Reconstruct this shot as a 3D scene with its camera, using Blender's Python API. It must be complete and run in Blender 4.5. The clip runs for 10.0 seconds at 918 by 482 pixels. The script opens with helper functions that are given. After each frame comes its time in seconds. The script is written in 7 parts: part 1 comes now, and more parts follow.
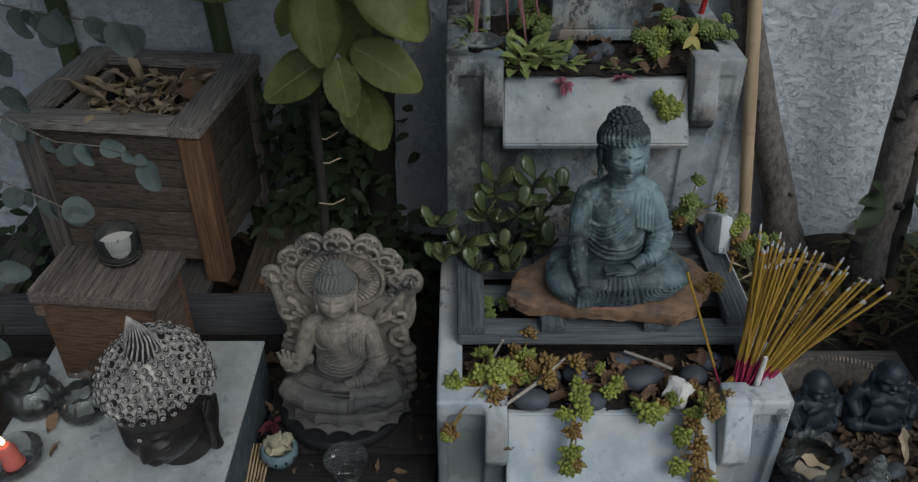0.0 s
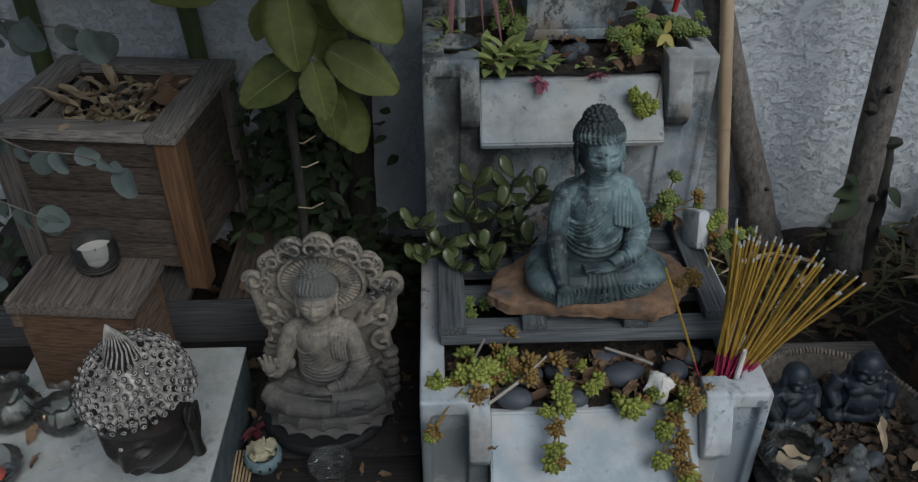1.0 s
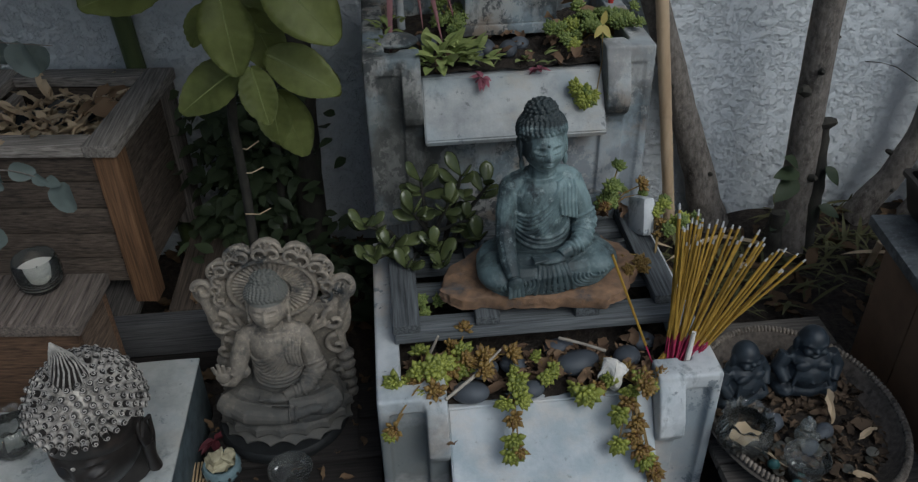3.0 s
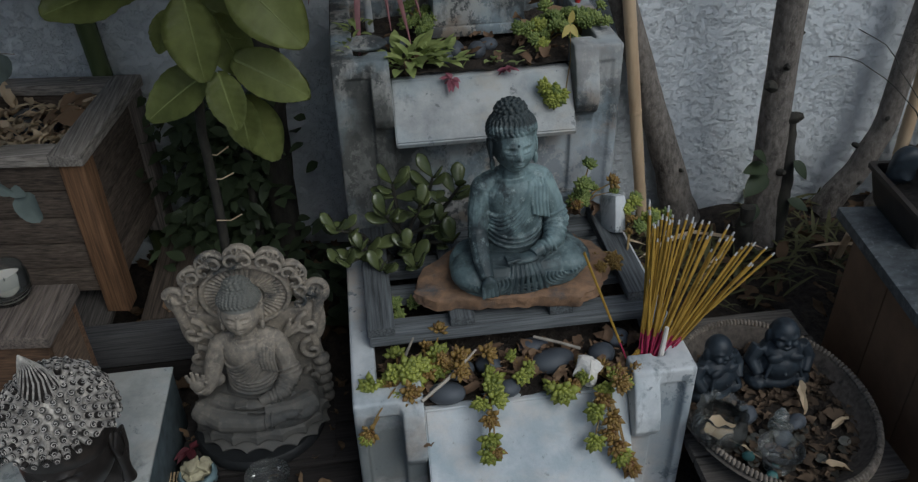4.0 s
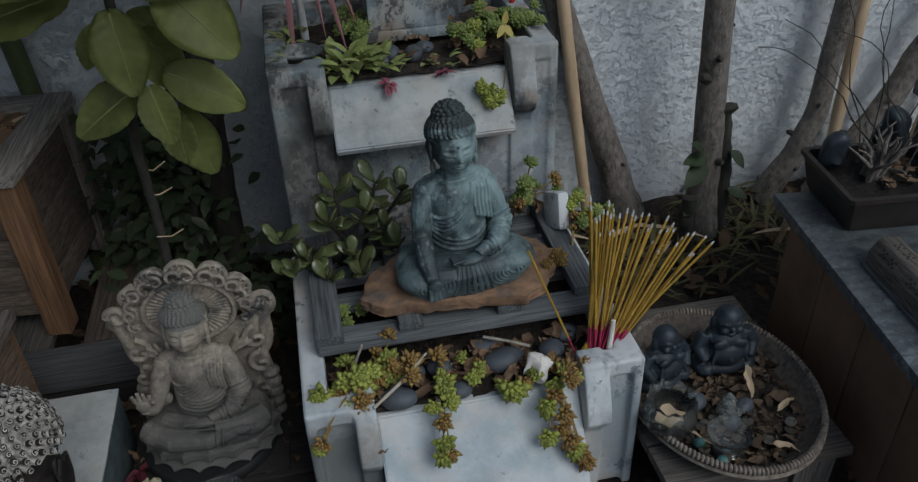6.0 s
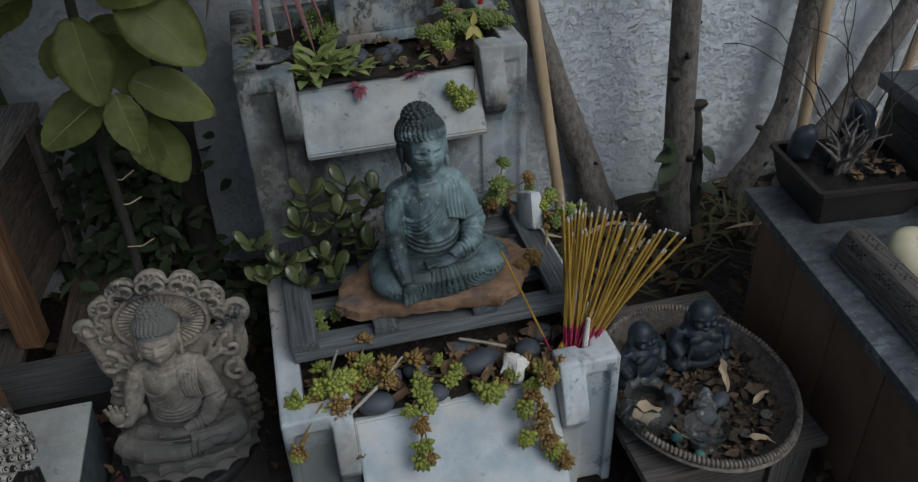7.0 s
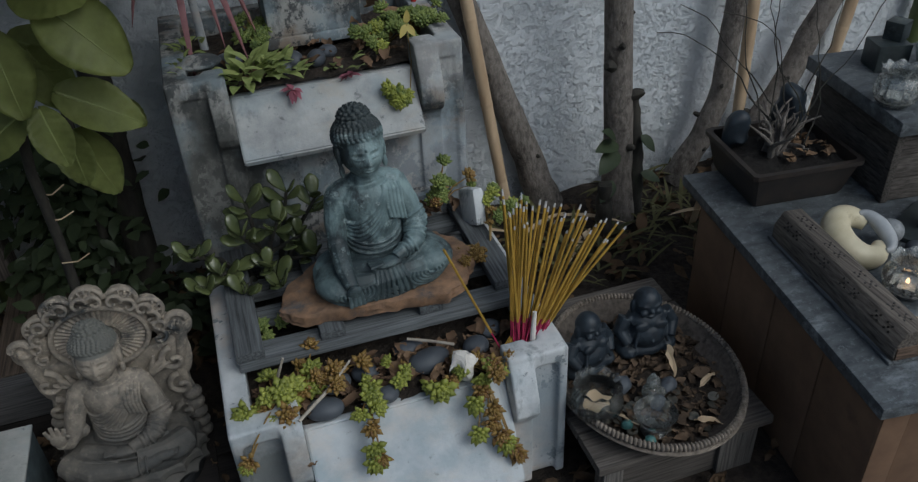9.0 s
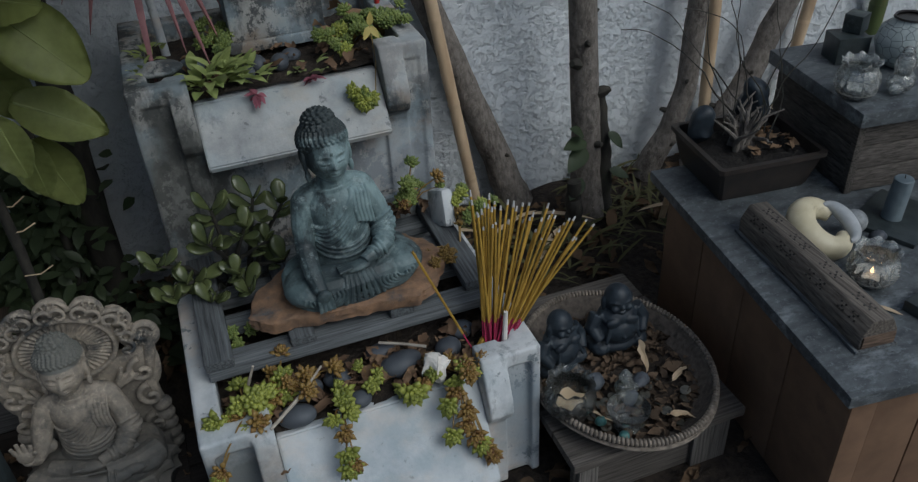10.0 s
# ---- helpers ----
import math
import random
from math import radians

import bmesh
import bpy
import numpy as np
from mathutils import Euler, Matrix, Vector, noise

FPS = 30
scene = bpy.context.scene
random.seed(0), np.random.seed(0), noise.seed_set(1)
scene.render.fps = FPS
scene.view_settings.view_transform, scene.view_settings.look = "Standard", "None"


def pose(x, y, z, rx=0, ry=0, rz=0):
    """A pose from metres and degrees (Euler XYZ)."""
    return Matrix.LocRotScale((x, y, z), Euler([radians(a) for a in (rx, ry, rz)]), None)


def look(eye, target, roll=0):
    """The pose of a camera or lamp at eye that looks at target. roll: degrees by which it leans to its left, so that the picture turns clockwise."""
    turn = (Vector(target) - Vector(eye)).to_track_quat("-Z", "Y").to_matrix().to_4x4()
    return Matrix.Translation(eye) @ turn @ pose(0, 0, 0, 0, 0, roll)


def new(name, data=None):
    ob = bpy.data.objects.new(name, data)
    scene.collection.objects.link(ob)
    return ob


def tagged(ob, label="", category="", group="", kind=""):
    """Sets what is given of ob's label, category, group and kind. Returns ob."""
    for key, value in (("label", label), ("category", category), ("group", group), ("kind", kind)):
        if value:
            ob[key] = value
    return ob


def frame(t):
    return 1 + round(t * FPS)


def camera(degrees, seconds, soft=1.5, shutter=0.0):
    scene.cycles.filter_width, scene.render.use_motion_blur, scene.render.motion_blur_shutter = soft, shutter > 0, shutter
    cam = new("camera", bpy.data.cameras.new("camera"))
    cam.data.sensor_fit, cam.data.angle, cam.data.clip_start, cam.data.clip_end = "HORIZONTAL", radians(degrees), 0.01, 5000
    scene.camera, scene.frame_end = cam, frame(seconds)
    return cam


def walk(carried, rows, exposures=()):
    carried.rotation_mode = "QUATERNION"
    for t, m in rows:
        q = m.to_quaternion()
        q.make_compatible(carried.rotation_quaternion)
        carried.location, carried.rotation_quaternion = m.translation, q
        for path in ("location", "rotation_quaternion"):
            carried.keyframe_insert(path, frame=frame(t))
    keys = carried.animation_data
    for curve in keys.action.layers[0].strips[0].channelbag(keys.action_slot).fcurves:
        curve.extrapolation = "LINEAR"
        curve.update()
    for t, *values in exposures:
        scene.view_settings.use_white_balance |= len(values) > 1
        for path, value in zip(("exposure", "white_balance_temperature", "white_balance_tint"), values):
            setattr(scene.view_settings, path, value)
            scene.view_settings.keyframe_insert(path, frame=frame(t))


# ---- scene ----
# camera: a slow pan with a short slide to the side
cam = camera(58.65, 10.0, 1.3)
PATH = [
    (0.0, 0.0000, 0.0000, 1.3400, 55.000, 0.000, 0.000),
    (0.5, 0.0030, -0.0023, 1.3396, 55.111, 0.247, -0.803),
    (1.0, 0.0062, -0.0044, 1.3392, 55.165, 0.358, -1.706),
    (1.5, 0.0096, -0.0064, 1.3388, 55.097, 0.531, -2.729),
    (2.0, 0.0130, -0.0082, 1.3385, 55.006, 0.749, -3.706),
    (2.5, 0.0166, -0.0098, 1.3381, 55.023, 0.925, -4.787),
    (4.0, 0.0283, -0.0137, 1.3371, 55.167, 1.253, -7.903),
    (4.5, 0.0325, -0.0146, 1.3368, 55.075, 1.328, -8.995),
    (5.0, 0.0368, -0.0154, 1.3365, 55.114, 1.522, -9.944),
    (5.5, 0.0413, -0.0160, 1.3362, 55.228, 1.640, -11.051),
    (7.0, 0.0555, -0.0169, 1.3354, 55.322, 2.133, -14.201),
    (7.5, 0.0605, -0.0169, 1.3352, 55.218, 2.224, -15.244),
    (8.0, 0.0657, -0.0167, 1.3350, 55.133, 2.364, -16.400),
    (8.5, 0.0710, -0.0163, 1.3347, 55.000, 2.432, -17.504),
    (9.0, 0.0764, -0.0157, 1.3345, 54.895, 2.577, -18.453),
    (9.5, 0.0820, -0.0150, 1.3343, 54.813, 2.730, -19.567),
    (10.0, 0.0877, -0.0141, 1.3342, 54.757, 2.815, -20.787),
]
walk(cam, [(r[0], pose(*r[1:])) for r in PATH], [(0.0, -0.53, 5800, 4), (10.0, -0.53, 5800, 4)])

# ---- world and light: a bright overcast sky, soft sun behind the camera's right shoulder ----
world = bpy.data.worlds.new("sky")
scene.world = world
world.use_nodes = True
wn = world.node_tree.nodes
sky = wn.new("ShaderNodeTexSky")
sky.sky_type = "NISHITA"
sky.sun_disc = False
sky.sun_elevation = radians(46)
sky.sun_rotation = radians(150)
sky.dust_density = 4.0
world.node_tree.links.new(sky.outputs[0], wn["Background"].inputs[0])
wn["Background"].inputs[1].default_value = 0.085
sun = new("sun", bpy.data.lights.new("sun", "SUN"))
sun.data.energy = 1.4
sun.data.angle = radians(38)
sun.data.color = (1.0, 0.97, 0.93)
sun.matrix_world = look((1.7, -1.0, 3.1), (0.4, 1.4, 0.2))


# ---- materials ----
def nodes_of(name):
    m = bpy.data.materials.new(name)
    m.use_nodes = True
    return m, m.node_tree.nodes, m.node_tree.links, m.node_tree.nodes["Principled BSDF"]


def noise_node(n, l, coord, scale, detail=6, stretch=(1, 1, 1), rough=0.6):
    mp = n.new("ShaderNodeMapping")
    mp.inputs["Scale"].default_value = stretch
    l.new(coord, mp.inputs[0])
    tx = n.new("ShaderNodeTexNoise")
    tx.inputs["Scale"].default_value = scale
    tx.inputs["Detail"].default_value = detail
    tx.inputs["Roughness"].default_value = rough
    l.new(mp.outputs[0], tx.inputs[0])
    return tx.outputs[0]


def ramp(n, l, fac, stops):
    r = n.new("ShaderNodeValToRGB")
    while len(r.color_ramp.elements) < len(stops):
        r.color_ramp.elements.new(0.5)
    for e, (p, c) in zip(r.color_ramp.elements, stops):
        e.position = p
        e.color = (*c, 1) if len(c) == 3 else c
    l.new(fac, r.inputs[0])
    return r.outputs[0]


def mixed(n, l, fac, a, b, how="MIX"):
    m = n.new("ShaderNodeMix")
    m.data_type = "RGBA"
    m.blend_type = how
    for sock, v in ((m.inputs[0], fac), (m.inputs[6], a), (m.inputs[7], b)):
        if isinstance(v, (int, float)):
            sock.default_value = v
        elif isinstance(v, tuple):
            sock.default_value = (*v, 1)
        else:
            l.new(v, sock)
    return m.outputs[2]


def bumped(n, l, b, height, strength, dist, before=None):
    u = n.new("ShaderNodeBump")
    u.inputs["Strength"].default_value = strength
    u.inputs["Distance"].default_value = dist
    l.new(height, u.inputs["Height"])
    if before:
        l.new(before, u.inputs["Normal"])
    l.new(u.outputs[0], b.inputs["Normal"])
    return u.outputs[0]


def surface(name, light, dark, stain=None, scale=40, big=6, rough=0.8, bump=0.4, dist=0.003, stain_at=0.58, vary=0.0, metal=0.0,
            stretch=(1, 1, 1), spec=0.4, fine=6, chalk=None):
    """A two-scale surface: grain between two tones, with stains of their own shape, in metres of the place."""
    m, n, l, b = nodes_of(name)
    g = n.new("ShaderNodeNewGeometry").outputs["Position"]
    a = noise_node(n, l, g, scale, fine, stretch)
    c = ramp(n, l, a, [(0.3, dark), (0.7, light)])
    if stain:
        s = noise_node(n, l, g, big, 8, stretch, 0.7)
        f = ramp(n, l, s, [(stain_at, (0, 0, 0)), (stain_at + 0.12, (1, 1, 1))])
        c = mixed(n, l, f, c, stain)
    if chalk:
        k = noise_node(n, l, g, scale * 1.7, 8, (1, 1, 1), 0.75)
        c = mixed(n, l, ramp(n, l, k, [(0.54, (0, 0, 0)), (0.66, (0.8, 0.8, 0.8))]), c, chalk)
    if vary:
        oi = n.new("ShaderNodeObjectInfo").outputs["Random"]
        v = n.new("ShaderNodeMapRange")
        v.inputs[3].default_value, v.inputs[4].default_value = 1 - vary, 1 + vary
        l.new(oi, v.inputs[0])
        hs = n.new("ShaderNodeHueSaturation")
        l.new(v.outputs[0], hs.inputs["Value"])
        l.new(c, hs.inputs["Color"])
        c = hs.outputs[0]
    l.new(c, b.inputs["Base Color"])
    b.inputs["Roughness"].default_value = rough
    b.inputs["Metallic"].default_value = metal
    b.inputs["Specular IOR Level"].default_value = spec
    f1 = noise_node(n, l, g, scale * 3, 4, stretch)
    nm = bumped(n, l, b, a, bump, dist)
    bumped(n, l, b, f1, bump * 0.6, dist * 0.4, nm)
    return m


def wood(name, light, dark, axis, stain=None, rough=0.85, bump=0.5, vary=0.15, stain_at=0.6):
    st = [1.0, 1.0, 1.0]
    st[axis] = 0.035
    return surface(name, tuple(1.25 * c for c in light), tuple(0.8 * c for c in dark), stain, 240, 16, rough, bump * 0.8, 0.0020, stain_at, vary, 0, tuple(st), 0.3, 8)


def leafy(name, light, dark, rough=0.45, spec=0.4, tint=0.25, scale=25, through_light=0.25):
    """Leaf green that varies from leaf to leaf, with some light passing through."""
    m, n, l, b = nodes_of(name)
    g = n.new("ShaderNodeNewGeometry")
    a = noise_node(n, l, g.outputs["Position"], scale, 4)
    mx = n.new("ShaderNodeMath")
    mx.operation = "MULTIPLY_ADD"
    l.new(g.outputs["Random Per Island"], mx.inputs[0])
    mx.inputs[1].default_value = tint * 2
    l.new(a, mx.inputs[2])
    ad = n.new("ShaderNodeMath")
    ad.operation = "MULTIPLY_ADD"
    l.new(n.new("ShaderNodeObjectInfo").outputs["Random"], ad.inputs[0])
    ad.inputs[1].default_value = tint
    l.new(mx.outputs[0], ad.inputs[2])
    c = ramp(n, l, ad.outputs[0], [(0.40, dark), (1.0, light)])
    l.new(c, b.inputs["Base Color"])
    b.inputs["Roughness"].default_value = rough
    b.inputs["Specular IOR Level"].default_value = spec
    if through_light:
        b.inputs["Subsurface Weight"].default_value = 0.0
        b.inputs["Transmission Weight"].default_value = 0.0
        t = n.new("ShaderNodeBsdfTranslucent")
        l.new(c, t.inputs[0])
        ms = n.new("ShaderNodeMixShader")
        ms.inputs[0].default_value = through_light
        l.new(b.outputs[0], ms.inputs[1])
        l.new(t.outputs[0], ms.inputs[2])
        l.new(ms.outputs[0], n["Material Output"].inputs[0])
    bumped(n, l, b, a, 0.25, 0.002)
    return m


def glass(name, tint=(0.93, 0.95, 0.95), rough=0.05, dust=0.05):
    """Thin clear glass: what lies behind shows through, gloss grows at the edges, a film of dust on top."""
    m, n, l, b = nodes_of(name)
    clear = n.new("ShaderNodeBsdfTransparent")
    clear.inputs[0].default_value = (*tint, 1)
    shine = n.new("ShaderNodeBsdfGlossy")
    shine.inputs["Roughness"].default_value = rough
    fr = n.new("ShaderNodeFresnel")
    fr.inputs["IOR"].default_value = 1.5
    ms = n.new("ShaderNodeMixShader")
    l.new(fr.outputs[0], ms.inputs[0])
    l.new(clear.outputs[0], ms.inputs[1])
    l.new(shine.outputs[0], ms.inputs[2])
    b.inputs["Base Color"].default_value = (0.62, 0.64, 0.63, 1)
    b.inputs["Roughness"].default_value = 0.5
    film = n.new("ShaderNodeMixShader")
    g = n.new("ShaderNodeNewGeometry").outputs["Position"]
    spots = ramp(n, l, noise_node(n, l, g, 70, 5), [(0.35, (dust * 0.4,) * 3), (0.7, (dust * 2.2,) * 3)])
    l.new(spots, film.inputs[0])
    l.new(ms.outputs[0], film.inputs[1])
    l.new(b.outputs[0], film.inputs[2])
    l.new(film.outputs[0], n["Material Output"].inputs[0])
    return m


def glow(name, colour, strength):
    m, n, l, b = nodes_of(name)
    b.inputs["Base Color"].default_value = (*colour, 1)
    b.inputs["Emission Color"].default_value = (*colour, 1)
    b.inputs["Emission Strength"].default_value = strength
    return m


def two_tone(base, centre, radii, tone):
    """A copy of a surface whose cap of hair is painted in a second tone."""
    m = base.copy()
    n, l = m.node_tree.nodes, m.node_tree.links
    b = n["Principled BSDF"]
    old = b.inputs["Base Color"].links[0].from_socket
    mp = n.new("ShaderNodeMapping")
    mp.vector_type = "POINT"
    mp.inputs["Scale"].default_value = [1 / r for r in radii]
    mp.inputs["Location"].default_value = [-c / r for c, r in zip(centre, radii)]
    l.new(n.new("ShaderNodeTexCoord").outputs["Object"], mp.inputs[0])
    ln = n.new("ShaderNodeVectorMath")
    ln.operation = "LENGTH"
    l.new(mp.outputs[0], ln.inputs[0])
    f = ramp(n, l, ln.outputs["Value"], [(0.94, (0.92, 0.92, 0.92)), (1.0, (0, 0, 0))])
    l.new(mixed(n, l, f, old, tone), b.inputs["Base Color"])
    return m


def toned(base, centre, radii, tone, much):
    """A copy of a surface with one broad patch of another tone, its edge broken up."""
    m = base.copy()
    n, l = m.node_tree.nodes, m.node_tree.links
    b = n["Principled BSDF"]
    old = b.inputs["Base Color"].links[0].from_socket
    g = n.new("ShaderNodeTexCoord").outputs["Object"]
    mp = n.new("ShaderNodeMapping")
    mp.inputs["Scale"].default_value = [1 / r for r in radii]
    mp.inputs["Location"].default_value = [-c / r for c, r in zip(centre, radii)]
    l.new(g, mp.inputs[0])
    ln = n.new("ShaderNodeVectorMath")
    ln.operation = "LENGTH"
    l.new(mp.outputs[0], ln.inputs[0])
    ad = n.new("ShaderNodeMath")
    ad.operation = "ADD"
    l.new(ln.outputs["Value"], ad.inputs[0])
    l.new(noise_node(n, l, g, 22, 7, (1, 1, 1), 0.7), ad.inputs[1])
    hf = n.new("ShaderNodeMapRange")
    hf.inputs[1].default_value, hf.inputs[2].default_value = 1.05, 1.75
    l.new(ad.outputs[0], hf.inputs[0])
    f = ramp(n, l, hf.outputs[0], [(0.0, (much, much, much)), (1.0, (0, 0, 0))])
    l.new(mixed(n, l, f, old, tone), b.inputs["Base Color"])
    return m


def stucco_material():
    m, n, l, b = nodes_of("grey stucco")
    g = n.new("ShaderNodeNewGeometry").outputs["Position"]
    a = noise_node(n, l, g, 3.0, 6)
    c = ramp(n, l, a, [(0.3, (0.65, 0.695, 0.735)), (0.7, (0.77, 0.81, 0.845))])
    s = noise_node(n, l, g, 9, 8, (1, 1, 0.35), 0.7)
    f = ramp(n, l, s, [(0.6, (0, 0, 0)), (0.78, (0.35, 0.35, 0.35))])
    c = mixed(n, l, f, c, (0.40, 0.42, 0.44))
    l.new(c, b.inputs["Base Color"])
    b.inputs["Roughness"].default_value = 0.92
    b.inputs["Specular IOR Level"].default_value = 0.2
    # trowelled lumps with pits between, and a fine sand
    lump = noise_node(n, l, g, 46, 7, (1, 1, 1.1), 0.62)
    r1 = ramp(n, l, lump, [(0.30, (0, 0, 0)), (0.44, (0.45, 0.45, 0.45)), (0.52, (0.85, 0.85, 0.85)), (0.68, (1, 1, 1))])
    wide = noise_node(n, l, g, 13, 4)
    fine = noise_node(n, l, g, 210, 5)
    nm = bumped(n, l, b, wide, 0.5, 0.007)
    nm = bumped(n, l, b, r1, 0.9, 0.008, nm)
    bumped(n, l, b, fine, 0.8, 0.003, nm)
    return m


def concrete_material(name, light, dark, stain, at=0.6, brown=(0.46, 0.40, 0.34), blue=0.32):
    m, n, l, b = nodes_of(name)
    g = n.new("ShaderNodeNewGeometry").outputs["Position"]
    a = noise_node(n, l, g, 14, 8, (1, 1, 1), 0.65)
    c = ramp(n, l, a, [(0.32, dark), (0.6, light)])
    s = noise_node(n, l, g, 7, 10, (1.3, 1.3, 0.55), 0.72)
    f = ramp(n, l, s, [(at, (0, 0, 0)), (at + 0.1, (0.85, 0.85, 0.85))])
    c = mixed(n, l, f, c, stain)
    s2 = noise_node(n, l, g, 60, 6, (1, 1, 1), 0.7)
    f2 = ramp(n, l, s2, [(0.62, (0, 0, 0)), (0.7, (0.6, 0.6, 0.6))])
    c = mixed(n, l, f2, c, (0.10, 0.105, 0.10))
    w = noise_node(n, l, g, 5.0, 7, (1, 1, 1.5), 0.65)
    fw = ramp(n, l, w, [(0.50, (0, 0, 0)), (0.62, (0.75, 0.75, 0.75))])
    c = mixed(n, l, fw, c, brown)
    hard = noise_node(n, l, g, 17, 10, (1, 1, 0.8), 0.75)
    fh = ramp(n, l, hard, [(at + 0.03, (0, 0, 0)), (at + 0.06, (0.8, 0.8, 0.8))])
    c = mixed(n, l, fh, c, stain)
    bl = noise_node(n, l, g, 9, 6, (1, 1, 1), 0.6)
    fb = ramp(n, l, bl, [(0.5, (0, 0, 0)), (0.62, (blue,) * 3)])
    c = mixed(n, l, fb, c, (0.32, 0.40, 0.45))
    l.new(c, b.inputs["Base Color"])
    b.inputs["Roughness"].default_value = 0.8
    b.inputs["Specular IOR Level"].default_value = 0.3
    nm = bumped(n, l, b, a, 0.35, 0.006)
    pits = noise_node(n, l, g, 160, 4)
    bumped(n, l, b, pits, 0.35, 0.0015, nm)
    return m


def mosaic_material():
    """Pale glass chips set in dark grout."""
    m = surface("pale mosaic chips", (0.50, 0.55, 0.54), (0.30, 0.345, 0.345), (0.20, 0.24, 0.245), 40, 24, 0.3, 0.2, 0.001)
    n, l = m.node_tree.nodes, m.node_tree.links
    b = n["Principled BSDF"]
    old = b.inputs["Base Color"].links[0].from_socket
    v = n.new("ShaderNodeTexVoronoi")
    v.feature = "DISTANCE_TO_EDGE"
    v.inputs["Scale"].default_value = 52
    v.inputs["Randomness"].default_value = 0.55
    l.new(n.new("ShaderNodeNewGeometry").outputs["Position"], v.inputs["Vector"])
    f = ramp(n, l, v.outputs["Distance"], [(0.015, (1, 1, 1)), (0.05, (0, 0, 0))])
    l.new(mixed(n, l, f, old, (0.15, 0.17, 0.175)), b.inputs["Base Color"])
    return m


STUCCO = stucco_material()
SOIL = surface("dark damp soil", (0.060, 0.046, 0.035), (0.016, 0.013, 0.011), (0.075, 0.054, 0.036), 60, 12, 0.95, 1.0, 0.012)
CONCRETE = concrete_material("pale weathered concrete", (0.61, 0.635, 0.65), (0.42, 0.455, 0.48), (0.13, 0.16, 0.18), 0.56, (0.58, 0.51, 0.45))
CONCRETE_OLD = concrete_material("stained weathered concrete", (0.42, 0.42, 0.405), (0.22, 0.225, 0.22), (0.040, 0.048, 0.054), 0.465, (0.24, 0.18, 0.125), 0.55)
CONCRETE_LIP = concrete_material("rain-washed concrete", (0.44, 0.455, 0.455), (0.27, 0.285, 0.295), (0.15, 0.165, 0.17), 0.57, (0.46, 0.42, 0.36))
CONCRETE_CLEAN = concrete_material("smooth blue-white concrete", (0.56, 0.60, 0.63), (0.40, 0.455, 0.50), (0.20, 0.235, 0.26), 0.66, (0.58, 0.55, 0.52), 0.55)
WHITE_SLAB = concrete_material("white painted slab", (0.48, 0.495, 0.485), (0.31, 0.33, 0.325), (0.19, 0.205, 0.20), 0.57, (0.44, 0.42, 0.38))
GREY_X = wood("grey weathered wood", (0.14, 0.152, 0.16), (0.052, 0.056, 0.06), 0, (0.035, 0.036, 0.04))
GREY_Y = wood("grey weathered wood lengthwise", (0.13, 0.142, 0.15), (0.045, 0.048, 0.052), 1, (0.04, 0.04, 0.042))
GREY_Z = wood("grey weathered wood upright", (0.15, 0.14, 0.13), (0.05, 0.046, 0.042), 2, (0.03, 0.03, 0.03))
BENCH_X = wood("brown-grey weathered boards", (0.125, 0.112, 0.10), (0.045, 0.040, 0.036), 0, (0.03, 0.028, 0.027))
CEDAR_X = wood("brown cedar", (0.18, 0.125, 0.09), (0.06, 0.044, 0.034), 0, (0.03, 0.022, 0.018))
CEDAR_Y = wood("brown cedar lengthwise", (0.17, 0.12, 0.085), (0.06, 0.042, 0.032), 1, (0.03, 0.024, 0.02))
CEDAR_Z = wood("orange cedar upright", (0.30, 0.165, 0.085), (0.12, 0.068, 0.04), 2, (0.05, 0.03, 0.02), vary=0.35)
BOX_X = wood("weathered brown box boards", (0.135, 0.105, 0.082), (0.045, 0.036, 0.030), 0, (0.026, 0.021, 0.018))
BOX_Y = wood("weathered brown box boards lengthwise", (0.13, 0.102, 0.08), (0.045, 0.036, 0.030), 1, (0.026, 0.021, 0.018))
RIM_Z = wood("greyed cedar post", (0.16, 0.14, 0.125), (0.05, 0.044, 0.04), 2, (0.03, 0.026, 0.024))
RIM_X = wood("greyed cedar rim", (0.37, 0.335, 0.30), (0.125, 0.112, 0.10), 0, (0.05, 0.04, 0.036))
RIM_Y = wood("greyed cedar rim lengthwise", (0.37, 0.335, 0.30), (0.125, 0.112, 0.10), 1, (0.05, 0.042, 0.038))
DARK_X = wood("dark wet wood", (0.030, 0.026, 0.024), (0.011, 0.010, 0.010), 0)
BEAM_X = wood("blue-grey weathered beam", (0.095, 0.095, 0.098), (0.035, 0.035, 0.037), 0)
DARK_Y = wood("dark wet wood lengthwise", (0.10, 0.09, 0.08), (0.026, 0.024, 0.023), 1)
BROWN_PAINT = surface("brown painted boards", (0.23, 0.145, 0.092), (0.165, 0.102, 0.066), (0.10, 0.066, 0.046), 18, 5, 0.6, 0.15, 0.001, 0.62, 0.08)
TABLE_PAINT = surface("worn blue-black paint", (0.125, 0.14, 0.15), (0.04, 0.046, 0.052), (0.26, 0.29, 0.31), 48, 13, 0.5, 0.5, 0.0015, 0.56, stretch=(0.5, 1, 1), chalk=(0.20, 0.22, 0.235))
